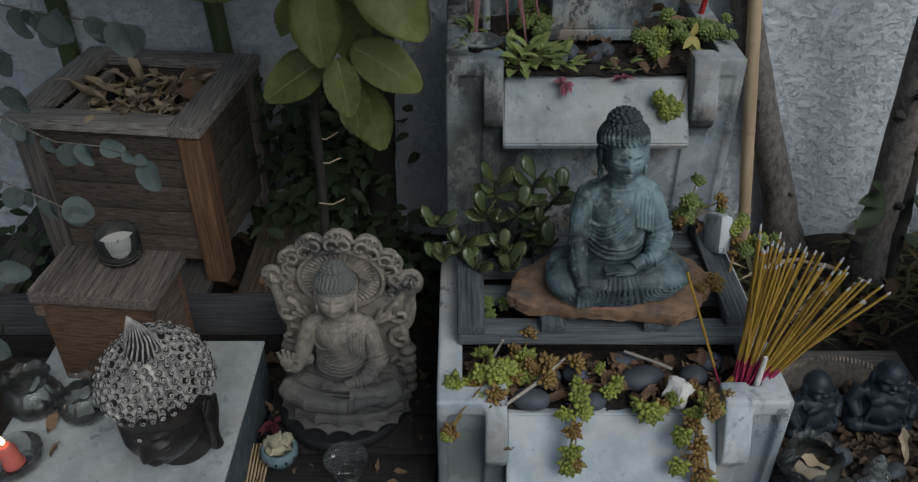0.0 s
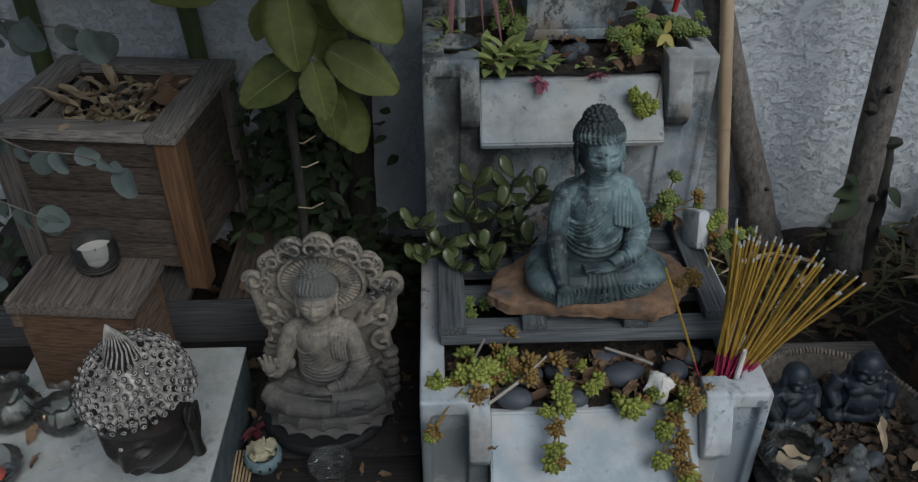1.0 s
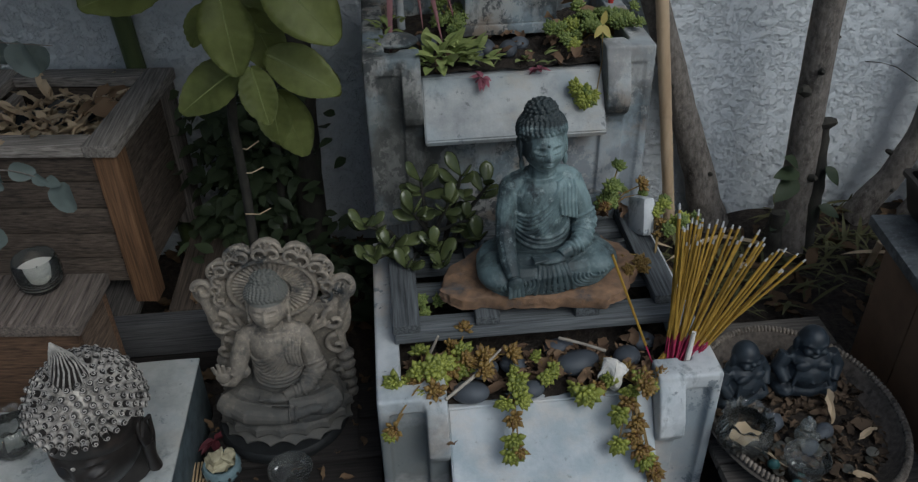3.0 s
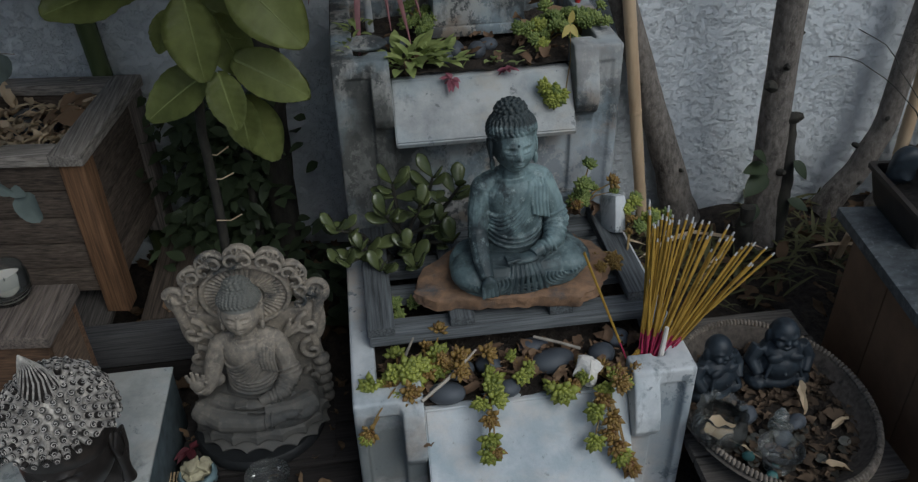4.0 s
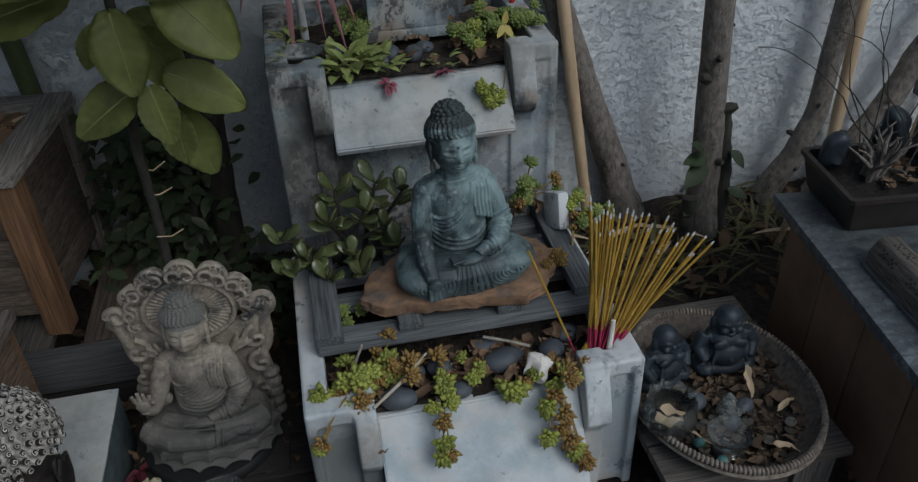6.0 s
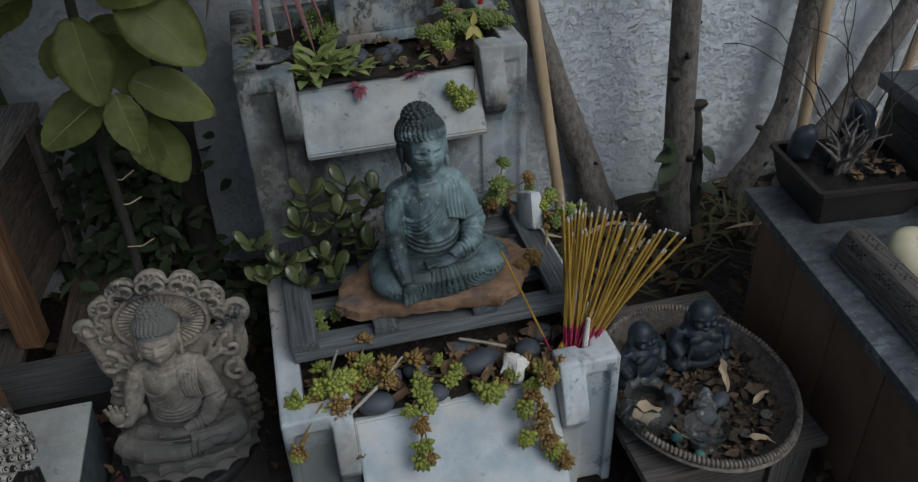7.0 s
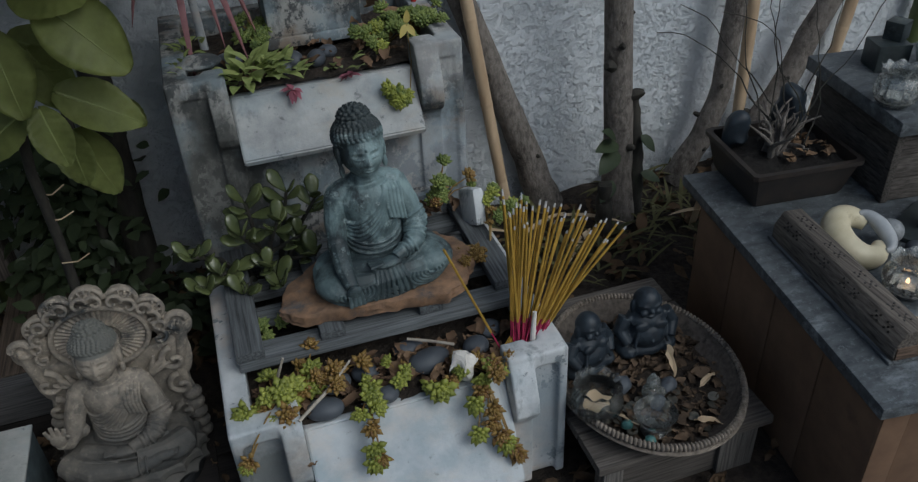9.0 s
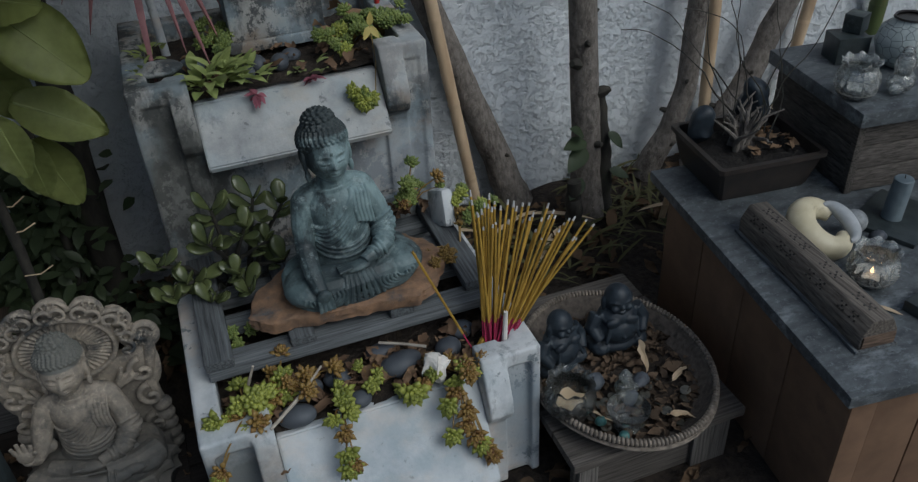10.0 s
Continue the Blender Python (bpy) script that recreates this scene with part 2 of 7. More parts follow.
BARK = surface("grey brown bark", (0.25, 0.225, 0.20), (0.095, 0.083, 0.073), (0.05, 0.042, 0.036), 75, 14, 0.9, 1.0, 0.006, 0.55, 0, 0, (1, 1, 0.55), chalk=(0.28, 0.26, 0.235))
BARK_DARK = surface("dark mossy bark", (0.06, 0.055, 0.045), (0.02, 0.02, 0.018), (0.035, 0.045, 0.025), 45, 14, 0.9, 0.8, 0.005, 0.55, 0, 0, (1, 1, 0.4))
BAMBOO = surface("dry bamboo", (0.64, 0.50, 0.34), (0.42, 0.30, 0.19), (0.16, 0.10, 0.06), 26, 14, 0.5, 0.15, 0.001, 0.62, 0.1, 0, (1, 1, 0.25))
BAMBOO_GREEN = surface("green bamboo", (0.10, 0.13, 0.05), (0.05, 0.07, 0.028), (0.20, 0.12, 0.05), 20, 6, 0.45, 0.15, 0.001, 0.56, 0.1, 0, (1, 1, 0.25))
VERDIGRIS = surface("blue-green weathered bronze paint", (0.265, 0.365, 0.375), (0.10, 0.148, 0.158), (0.026, 0.037, 0.042), 30, 9, 0.55, 0.3, 0.0014, 0.47, spec=0.45, stretch=(1, 1, 0.6), chalk=(0.34, 0.43, 0.43))
STATUE_STONE = surface("warm grey carved stone", (0.345, 0.30, 0.24), (0.155, 0.14, 0.122), (0.042, 0.047, 0.050), 55, 8, 0.75, 0.22, 0.0010, 0.52, chalk=(0.46, 0.405, 0.325))
BLACK_STONE = surface("black resin", (0.034, 0.030, 0.028), (0.016, 0.014, 0.013), (0.055, 0.043, 0.036), 40, 10, 0.34, 0.2, 0.001, 0.62)
CHALKY = surface("chalk-worn black resin", (0.66, 0.63, 0.58), (0.16, 0.15, 0.145), (0.05, 0.05, 0.05), 75, 26, 0.8, 0.5, 0.0015, 0.57)
DARK_BLUE_STONE = surface("blue-black cast stone", (0.030, 0.042, 0.055), (0.012, 0.017, 0.024), (0.06, 0.075, 0.085), 50, 16, 0.5, 0.3, 0.0015, 0.64)
FLAGSTONE = surface("rusty sandstone", (0.32, 0.19, 0.11), (0.13, 0.088, 0.062), (0.075, 0.08, 0.085), 34, 10, 0.85, 0.9, 0.006, 0.54)
PEBBLE = surface("blue-grey river pebble", (0.10, 0.115, 0.135), (0.055, 0.062, 0.076), (0.035, 0.035, 0.042), 16, 12, 0.55, 0.1, 0.001, 0.6, 0.3)
WHITE_ROCK = surface("white chalky rock", (0.80, 0.78, 0.74), (0.60, 0.57, 0.52), (0.42, 0.36, 0.30), 60, 22, 0.9, 0.8, 0.004, 0.62)


# ---- mesh helpers ----
def bx(bm, lo, hi, bevel=0.004, m=None):
    """A box between two corners with rounded edges."""
    lo, hi = Vector(lo), Vector(hi)
    r = bmesh.ops.create_cube(bm, size=1.0, matrix=Matrix.Translation((lo + hi) / 2) @ Matrix.Diagonal((*(hi - lo), 1)))
    vs = r["verts"]
    if bevel:
        es = list({e for v in vs for e in v.link_edges})
        rb = bmesh.ops.bevel(bm, geom=es, offset=bevel, segments=2, affect="EDGES", profile=0.6)
        vs = list({v for f in rb["faces"] for v in f.verts})
    if m is not None:
        bmesh.ops.transform(bm, matrix=m, verts=vs)
    return bm


def tube(bm, pts, radii, n=10, cap=True):
    """A tapered tube along points."""
    pts = [Vector(p) for p in pts]
    if not isinstance(radii, (list, tuple)):
        radii = [radii] * len(pts)
    rings, side = [], None
    for i, p in enumerate(pts):
        d = (pts[min(i + 1, len(pts) - 1)] - pts[max(i - 1, 0)])
        d = d.normalized() if d.length > 1e-9 else Vector((0, 0, 1))
        if side is None:
            side = d.orthogonal().normalized()
        side = (side - d * side.dot(d))
        side = side.normalized() if side.length > 1e-6 else d.orthogonal().normalized()
        up = d.cross(side)
        rings.append([bm.verts.new(p + (side * math.cos(a) + up * math.sin(a)) * radii[i])
                      for a in [2 * math.pi * k / n for k in range(n)]])
    for a, b in zip(rings, rings[1:]):
        for k in range(n):
            bm.faces.new((a[k], a[(k + 1) % n], b[(k + 1) % n], b[k]))
    if cap:
        bm.faces.new(rings[0][::-1])
        bm.faces.new(rings[-1])
    return bm


def lathe(bm, profile, n=28, at=(0, 0, 0), wave=None):
    """A turned form from (radius, height) pairs; wave(angle, radius, height) may ruffle it."""
    at = Vector(at)
    rings = []
    for r, z in profile:
        ring = []
        for k in range(n):
            a = 2 * math.pi * k / n
            rr, zz = wave(a, r, z) if wave else (r, z)
            ring.append(bm.verts.new(at + Vector((rr * math.cos(a), rr * math.sin(a), zz))))
        rings.append(ring)
    for a, b in zip(rings, rings[1:]):
        for k in range(n):
            bm.faces.new((a[k], a[(k + 1) % n], b[(k + 1) % n], b[k]))
    if profile[0][0] > 1e-4:
        bm.faces.new(rings[0][::-1])
    if profile[-1][0] > 1e-4:
        bm.faces.new(rings[-1])
    bmesh.ops.remove_doubles(bm, verts=[v for r in (rings[0], rings[-1]) for v in r], dist=1e-5)
    return bm


def ell(bm, c, r, rot=(0, 0, 0), sub=2):
    """An ellipsoid."""
    if isinstance(r, (int, float)):
        r = (r, r, r)
    bmesh.ops.create_icosphere(bm, subdivisions=sub, radius=1.0, matrix=pose(*c, *rot) @ Matrix.Diagonal((*r, 1)))
    return bm


def rough_up(bm, amount, scale, seed=0):
    for v in bm.verts:
        d = noise.noise_vector(v.co * scale + Vector((seed, seed * 2, 0)))
        v.co += d * amount
    return bm


def leaf(bm, base, way, up, length, width, cup=0.15, fold=0.0, n=6, tip=1.0, curl=0.0, seed=0.0):
    """One leaf blade with a folded midrib that droops along its length."""
    way, up = Vector(way).normalized(), Vector(up)
    side = way.cross(up)
    side = side.normalized() if side.length > 1e-6 else way.orthogonal().normalized()
    up = side.cross(way)
    base = Vector(base)
    rows = []
    for i in range(n + 1):
        t = i / n
        w = width * 0.5 * (math.sin(math.pi * t ** 0.8) ** 0.8 if 0 < t < 1 else 0.03) * (1 - 0.25 * (1 - tip) * t)
        p = base + way * (length * t) - up * (cup * length * t * t)
        row = [p - side * w + up * fold * w, p, p + side * w + up * fold * w]
        if curl:
            row = [q + noise.noise_vector(Vector((t * 3.1 + seed, k * 1.7, seed))) * length * curl for k, q in enumerate(row)]
        rows.append([bm.verts.new(q) for q in row])
    for a, b in zip(rows, rows[1:]):
        bm.faces.new((a[0], a[1], b[1], b[0]))
        bm.faces.new((a[1], a[2], b[2], b[1]))
    return bm


def crumple(bm, c, size, rnd):
    """A dry curled leaf."""
    a = rnd.uniform(0, 6.28)
    way = Vector((math.cos(a), math.sin(a), rnd.uniform(-0.25, 0.5)))
    leaf(bm, Vector(c) - way * size * 0.5, way, (rnd.uniform(-0.5, 0.5), rnd.uniform(-0.5, 0.5), 1), size, size * rnd.uniform(0.35, 0.6),
         rnd.uniform(-0.35, 0.35), rnd.uniform(0.2, 0.9), 6, 1.0, 0.22, rnd.uniform(0, 90))


def part(name, bm, material, parent, label="", smooth=True, sharp=0.7, kind=""):
    """Links a bmesh, built at its place in the world, as one mesh under a thing or a part."""
    root = parent
    while root is not None and root.parent:
        root = root.parent
    if root is not None:
        bmesh.ops.translate(bm, vec=-Vector(root.location), verts=bm.verts)
    bmesh.ops.recalc_face_normals(bm, faces=bm.faces)
    for f in bm.faces:
        f.smooth = smooth
    for e in bm.edges:
        if len(e.link_faces) == 2 and e.calc_face_angle(0) > sharp:
            e.smooth = False
    me = bpy.data.meshes.new(name)
    bm.to_mesh(me)
    bm.free()
    me.materials.append(material)
    ob = new(name, me)
    ob.parent = parent
    return tagged(ob, label, "", "", kind)


def thing(name, at, label, category, group="", kind=""):
    ob = new(name)
    ob.location = at
    return tagged(ob, label, category, group, kind)


def solo(name, bm, material, at, label, category, group="", kind="", smooth=True, sharp=0.7):
    """A thing of one mesh."""
    bmesh.ops.translate(bm, vec=-Vector(at), verts=bm.verts)
    ob = part(name, bm, material, None, "", smooth, sharp)
    ob.location = at
    return tagged(ob, label, category, group, kind)


def fused(ob, voxel, rounds=4, factor=0.5):
    """Melts the overlapping forms of a carved mesh into one skin."""
    r = ob.modifiers.new("melt", "REMESH")
    r.mode, r.voxel_size, r.use_smooth_shade = "VOXEL", voxel, True
    s = ob.modifiers.new("soften", "SMOOTH")
    s.factor, s.iterations = factor, rounds
    return ob


B = bmesh.new


# ---- setting ----
def ground():
    bm = B()
    bmesh.ops.create_grid(bm, x_segments=110, y_segments=70, size=1.0, matrix=Matrix.Translation((0.35, 1.2, 0)) @ Matrix.Diagonal((2.2, 1.4, 1, 1)))
    for v in bm.verts:
        v.co.z += 0.014 * noise.noise(v.co * 9) + 0.006 * noise.noise(v.co * 31) - 0.006
    # the sheet goes on flat to the horizon
    inner = [v for v in bm.verts if v.is_boundary]
    for v in inner:
        v.co.z = 0
    lo, hi = (-1.85, -0.2), (2.55, 2.6)
    big = 600
    for a, b in (((-big, -big), (big, lo[1])), ((-big, hi[1]), (big, big)), ((-big, lo[1]), (lo[0], hi[1])), ((hi[0], lo[1]), (big, hi[1]))):
        bm.faces.new([bm.verts.new((x, y, 0)) for x, y in ((a[0], a[1]), (b[0], a[1]), (b[0], b[1]), (a[0], b[1]))])
    ob = part("ground", bm, SOIL, None, "", True, 3)
    tagged(ob, "dark damp garden soil under the shrine", "ground", "", "structure")


def north_wall():
    bm = B()
    nx, nz = 150, 80
    x0, x1, z0, z1, y = -2.2, 3.4, -0.1, 2.7, 1.95
    grid = [[bm.verts.new((x0 + (x1 - x0) * i / nx, y, z0 + (z1 - z0) * k / nz)) for k in range(nz + 1)] for i in range(nx + 1)]
    for i in range(nx):
        for k in range(nz):
            bm.faces.new((grid[i][k], grid[i + 1][k], grid[i + 1][k + 1], grid[i][k + 1]))
    for v in bm.verts:
        v.co.y += 0.004 * noise.noise(v.co * 5) + 0.003 * noise.noise(v.co * 22)
    top = [g[-1] for g in grid]
    back = [bm.verts.new((v.co.x, 2.12, z1)) for v in top]
    low = [bm.verts.new((v.co.x, 2.12, z0)) for v in top]
    for i in range(nx):
        bm.faces.new((top[i], top[i + 1], back[i + 1], back[i]))
        bm.faces.new((back[i], back[i + 1], low[i + 1], low[i]))
    ob = part("wall_north", bm, STUCCO, None)
    tagged(ob, "rough grey stucco garden wall", "wall", "", "structure")


ground()
north_wall()


# ---- tiered concrete planter ----
def extruded(bm, prof, x0, x1):
    a = [bm.verts.new((x0, y, z)) for y, z in prof]
    b = [bm.verts.new((x1, y, z)) for y, z in prof]
    bm.faces.new(a)
    bm.faces.new(b[::-1])
    for i in range(len(prof)):
        j = (i + 1) % len(prof)
        bm.faces.new((a[i], b[i], b[j], a[j]))


def arm(bm, x0, x1, yf, zt):
    """The rounded arm beside a spout, running down in front of the trough."""
    extruded(bm, [(yf + 0.05, zt + 0.001), (yf + 0.008, zt + 0.001), (yf - 0.012, zt - 0.026), (yf - 0.034, zt - 0.080), (yf - 0.037, zt - 0.108),
                  (yf - 0.028, zt - 0.126), (yf - 0.010, zt - 0.142), (yf - 0.003, zt - 0.16), (yf - 0.003, 0.0), (yf + 0.05, 0.0)], x0, x1)


def spout(parent, x0, x1, yt, zt, yl, zl, mat):
    """The sloping chute between the arms, with a lip."""
    bm = B()
    extruded(bm, [(yt, zt), (yl, zl), (yl + 0.006, zl - 0.014), (yl + 0.05, zl - 0.010), (yt + 0.035, zt - 0.03), (yt + 0.03, zt)], x0, x1)
    bmesh.ops.bevel(bm, geom=bm.edges[:], offset=0.003, segments=2, affect="EDGES")
    part("spout", bm, mat, parent)


def soil_bed(parent, lo, hi, z, seed):
    bm = B()
    n = 36
    g = [[bm.verts.new((lo[0] + (hi[0] - lo[0]) * i / n, lo[1] + (hi[1] - lo[1]) * k / n, z)) for k in range(n + 1)] for i in range(n + 1)]
    for i in range(n):
        for k in range(n):
            bm.faces.new((g[i][k], g[i + 1][k], g[i + 1][k + 1], g[i][k + 1]))
    for v in bm.verts:
        v.co.z += 0.014 * noise.noise(v.co * 16 + Vector((seed, 0, 0))) + 0.005 * noise.noise(v.co * 60)
    part("soil", bm, SOIL, parent, "dark loose potting soil", True, 3)


def trough(name, x0, x1, yf, yb, zt, gap0, gap1, wall, mat, label, soil_z, drop=(0.058, 0.162), recess=0.0, lip=None, inset=0.016):
    t = thing(name, ((x0 + x1) / 2, (yf + yb) / 2, 0), label, "planter", "tiers of the planter")
    bm = B()
    for lo, hi in (((x0, yf, 0), (x0 + 0.018, yf + 0.06, zt)), ((x1 - 0.018, yf, 0), (x1, yf + 0.06, zt)), ((x0, yf + inset, 0), (x0 + wall, yb, zt)), ((x1 - wall, yf + inset, 0), (x1, yb, zt)), ((x0 + 0.002, yb - wall, 0), (x1 - 0.002, yb, zt - 0.002)),
                   ((x0 + 0.002, yf + 0.001, zt - 0.034), (gap0, yf + 0.042, zt - 0.001)), ((gap1, yf + 0.001, zt - 0.034), (x1 - 0.002, yf + 0.042, zt - 0.001)),
                   ((x0 + 0.002, yf + inset, 0), (gap0, yf + 0.044, zt - 0.02)), ((gap1, yf + inset, 0), (x1 - 0.002, yf + 0.044, zt - 0.02)),
                   ((gap0 - 0.01, yf + inset + recess, 0), (gap1 + 0.01, yf + 0.056 + recess, zt - 0.085))):
        bx(bm, lo, hi, 0)
    arm(bm, gap0 - 0.038, gap0, yf, zt)
    arm(bm, gap1, gap1 + 0.047, yf, zt)
    fused(part("body", bm, mat, t), 0.0036, 3, 0.5)
    spout(t, gap0 + 0.001, gap1 - 0.001, yf + 0.022, zt - 0.052, yf - drop[0], zt - drop[1], lip or mat)
    soil_bed(t, (x0 + wall - 0.004, yf + 0.03), (x1 - wall + 0.004, yb - wall + 0.004), soil_z, x0 * 7)
    return t


# darker patches: grey-green over the corner by the stone figure, blue-grey on the incense corner
CONCRETE_TONED = toned(toned(CONCRETE, (-0.25, -0.235, 0.19), (0.12, 0.07, 0.12), (0.115, 0.13, 0.13), 0.85), (0.27, -0.22, 0.16), (0.07, 0.10, 0.13), (0.24, 0.29, 0.33), 0.7)
LOW = trough("lower_planter", -0.038, 0.565, 0.965, 1.44, 0.334, 0.082, 0.448, 0.044, CONCRETE_TONED,
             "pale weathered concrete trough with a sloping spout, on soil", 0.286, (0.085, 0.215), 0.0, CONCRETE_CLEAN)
# upper trough: a brown-black corner, and pale blue-white and whitish patches at the other side
UP_TONED = toned(CONCRETE_OLD, (-0.22, -0.20, 0.52), (0.13, 0.14, 0.22), (0.085, 0.085, 0.075), 0.62)
UP_TONED = toned(UP_TONED, (0.20, -0.22, 0.42), (0.15, 0.12, 0.15), (0.50, 0.555, 0.61), 0.45)
UP_TONED = toned(UP_TONED, (0.25, -0.17, 0.72), (0.10, 0.22, 0.09), (0.56, 0.56, 0.55), 0.42)
UP = trough("upper_planter", -0.026, 0.548, 1.462, 1.87, 0.735, 0.085, 0.448, 0.044, UP_TONED,
            "stained concrete trough with a sloping spout, behind the lower one", 0.69, (0.054, 0.152), 0.0, CONCRETE_LIP, 0.006)
# ledges left standing between the tiers
bm = bx(B(), (0.36, 1.43, 0.30), (0.50, 1.47, 0.415), 0.006)
part("ledge", bm, CONCRETE_OLD, UP)
bm = bx(B(), (-0.014, 0, -0.045), (0.015, 0.06, 0.035), 0.011, pose(0.528, 1.330, 0.428, -24, 10, 14))
part("corner_block", bm, CONCRETE, UP)
TOPBOX = thing("top_planter", (0.29, 1.73, 0.70), "small grey concrete box planter on the upper trough", "planter", "tiers of the planter")
part("foot", bx(B(), (0.185, 1.648, 0.70), (0.395, 1.82, 0.722), 0.004), CONCRETE_OLD, TOPBOX)
bm = bx(B(), (0.192, 1.655, 0.722), (0.388, 1.815, 0.84), 0.006)
part("body", bm, CONCRETE_OLD, TOPBOX)


# ---- pallet, stone and seated figure ----
def pallet():
    t = thing("pallet", (0.25, 1.2, 0.334), "grey weathered slatted wooden pallet across the trough", "pallet")
    for y, w in ((1.128, 0.05), (1.232, 0.04), (1.318, 0.045), (1.405, 0.05)):
        part("slat", bx(B(), (0.0, y - w / 2, 0.338), (0.522, y + w / 2, 0.360), 0.003), GREY_X, t)
    for x, w, y0 in ((0.022, 0.05, 1.103), (0.170, 0.045, 1.110), (0.354, 0.045, 1.112), (0.51, 0.05, 1.13)):
        part("runner", bx(B(), (x - w / 2, y0, 0.361), (x + w / 2, 1.432, 0.381), 0.003), GREY_Y, t)
    return t


def flagstone():
    """A split slab with a blunt, flaking edge."""
    corners = ((0.086, 1.168), (0.125, 1.132), (0.25, 1.118), (0.385, 1.100), (0.428, 1.128), (0.480, 1.214), (0.425, 1.300), (0.19, 1.305), (0.11, 1.235))
    rim = []
    for k, (a, b) in enumerate(corners):
        c, d = corners[(k + 1) % len(corners)]
        for q in range(14):
            p = Vector((a + (c - a) * q / 14, b + (d - b) * q / 14, 0))
            rim.append(p + noise.noise_vector(p * 28) * 0.006 + noise.noise_vector(p * 90) * 0.003)
    mid = Vector((0.28, 1.205, 0))
    bm = B()
    rings = []
    for z, k in ((0.3815, 0.95), (0.385, 0.985), (0.391, 0.972), (0.396, 1.0), (0.402, 0.985), (0.4065, 0.993), (0.4095, 0.965), (0.4105, 0.7), (0.411, 0.35)):
        ring = []
        for p in rim:
            j = 1 + 0.02 * noise.noise(p * 60 + Vector((0, 0, z * 300)))
            q = mid + (p - mid) * k * (j if k > 0.9 else 1)
            ring.append(bm.verts.new((q.x, q.y, z + 0.0012 * noise.noise(q * 40))))
        rings.append(ring)
    n = len(rim)
    for a, b in zip(rings, rings[1:]):
        for i in range(n):
            bm.faces.new((a[i], a[(i + 1) % n], b[(i + 1) % n], b[i]))
    bm.faces.new(rings[0][::-1])
    bm.faces.new(rings[-1])
    solo("flagstone", bm, FLAGSTONE, (0.28, 1.205, 0.381), "rusty brown flat sandstone slab on the pallet", "stone", sharp=0.9)


pallet()
flagstone()


# ---- carved figures (each one plain mesh) ----
def torso_at(z):
    """Half width and half depth of a seated trunk at a height."""
    k = [(0.05, 0.068, 0.056), (0.09, 0.051, 0.046), (0.13, 0.049, 0.044), (0.17, 0.052, 0.044), (0.20, 0.052, 0.040), (0.215, 0.038, 0.032)]
    return [float(np.interp(z, [a[0] for a in k], [a[i] for a in k])) for i in (1, 2)]


def bell(v, mid, wide):
    return math.exp(-((v - mid) / wide) ** 2)


def face_form(bm, c, r, n=88, nose=0.27):
    """A smooth carved face looking to -y: an egg with sockets, lids, brows, nose, lips and chin."""
    rings = []
    for i in range(1, n):
        el = -math.pi / 2 + math.pi * i / n
        w = math.sin(el)
        ring = []
        for k in range(n):
            a = 2 * math.pi * k / n
            u, d = math.cos(el) * math.cos(a), math.cos(el) * math.sin(a)
            jaw = 1.0 if w > 0 else 1 - 0.30 * w * w
            u *= jaw
            out = 0.0
            if d < 0:
                e = abs(u)
                grow = min(1.0, max(0.0, (0.30 - w) / 0.46))
                wing = 0.085 + 0.09 * grow ** 2
                out += nose * grow * bell(u, 0, wing) * (1 / (1 + math.exp(-(w + 0.20) / 0.022)))
                out -= 0.115 * bell(e, 0.38, 0.19) * bell(w, 0.17, 0.075)
                out += 0.085 * bell(e, 0.39, 0.17) * bell(w, 0.075, 0.060)
                out -= 0.115 * bell(e, 0.40, 0.16) * bell(w, 0.000 + 0.45 * (e - 0.39) ** 2, 0.024)
                out += 0.055 * bell(e, 0.40, 0.24) * bell(w, 0.335 - 0.75 * (e - 0.36) ** 2, 0.034)
                out += 0.045 * bell(e, 0.48, 0.22) * bell(w, -0.20, 0.18)
                out += 0.105 * bell(u, 0, 0.20) * (bell(w, -0.385, 0.040) + 1.1 * bell(w, -0.505, 0.045))
                out -= 0.110 * bell(u, 0, 0.27) * bell(w, -0.445 + 0.35 * u * u, 0.022)
                out -= 0.050 * bell(u, 0, 0.20) * bell(w, -0.60, 0.05)
                out += 0.085 * bell(u, 0, 0.22) * bell(w, -0.79, 0.12)
            ring.append(bm.verts.new((c[0] + r[0] * u, c[1] + r[1] * (d - out), c[2] + r[2] * w)))
        rings.append(ring)
    for a, b in zip(rings, rings[1:]):
        for k in range(n):
            bm.faces.new((a[k], a[(k + 1) % n], b[(k + 1) % n], b[k]))
    bm.faces.new(rings[0][::-1])
    bm.faces.new(rings[-1])


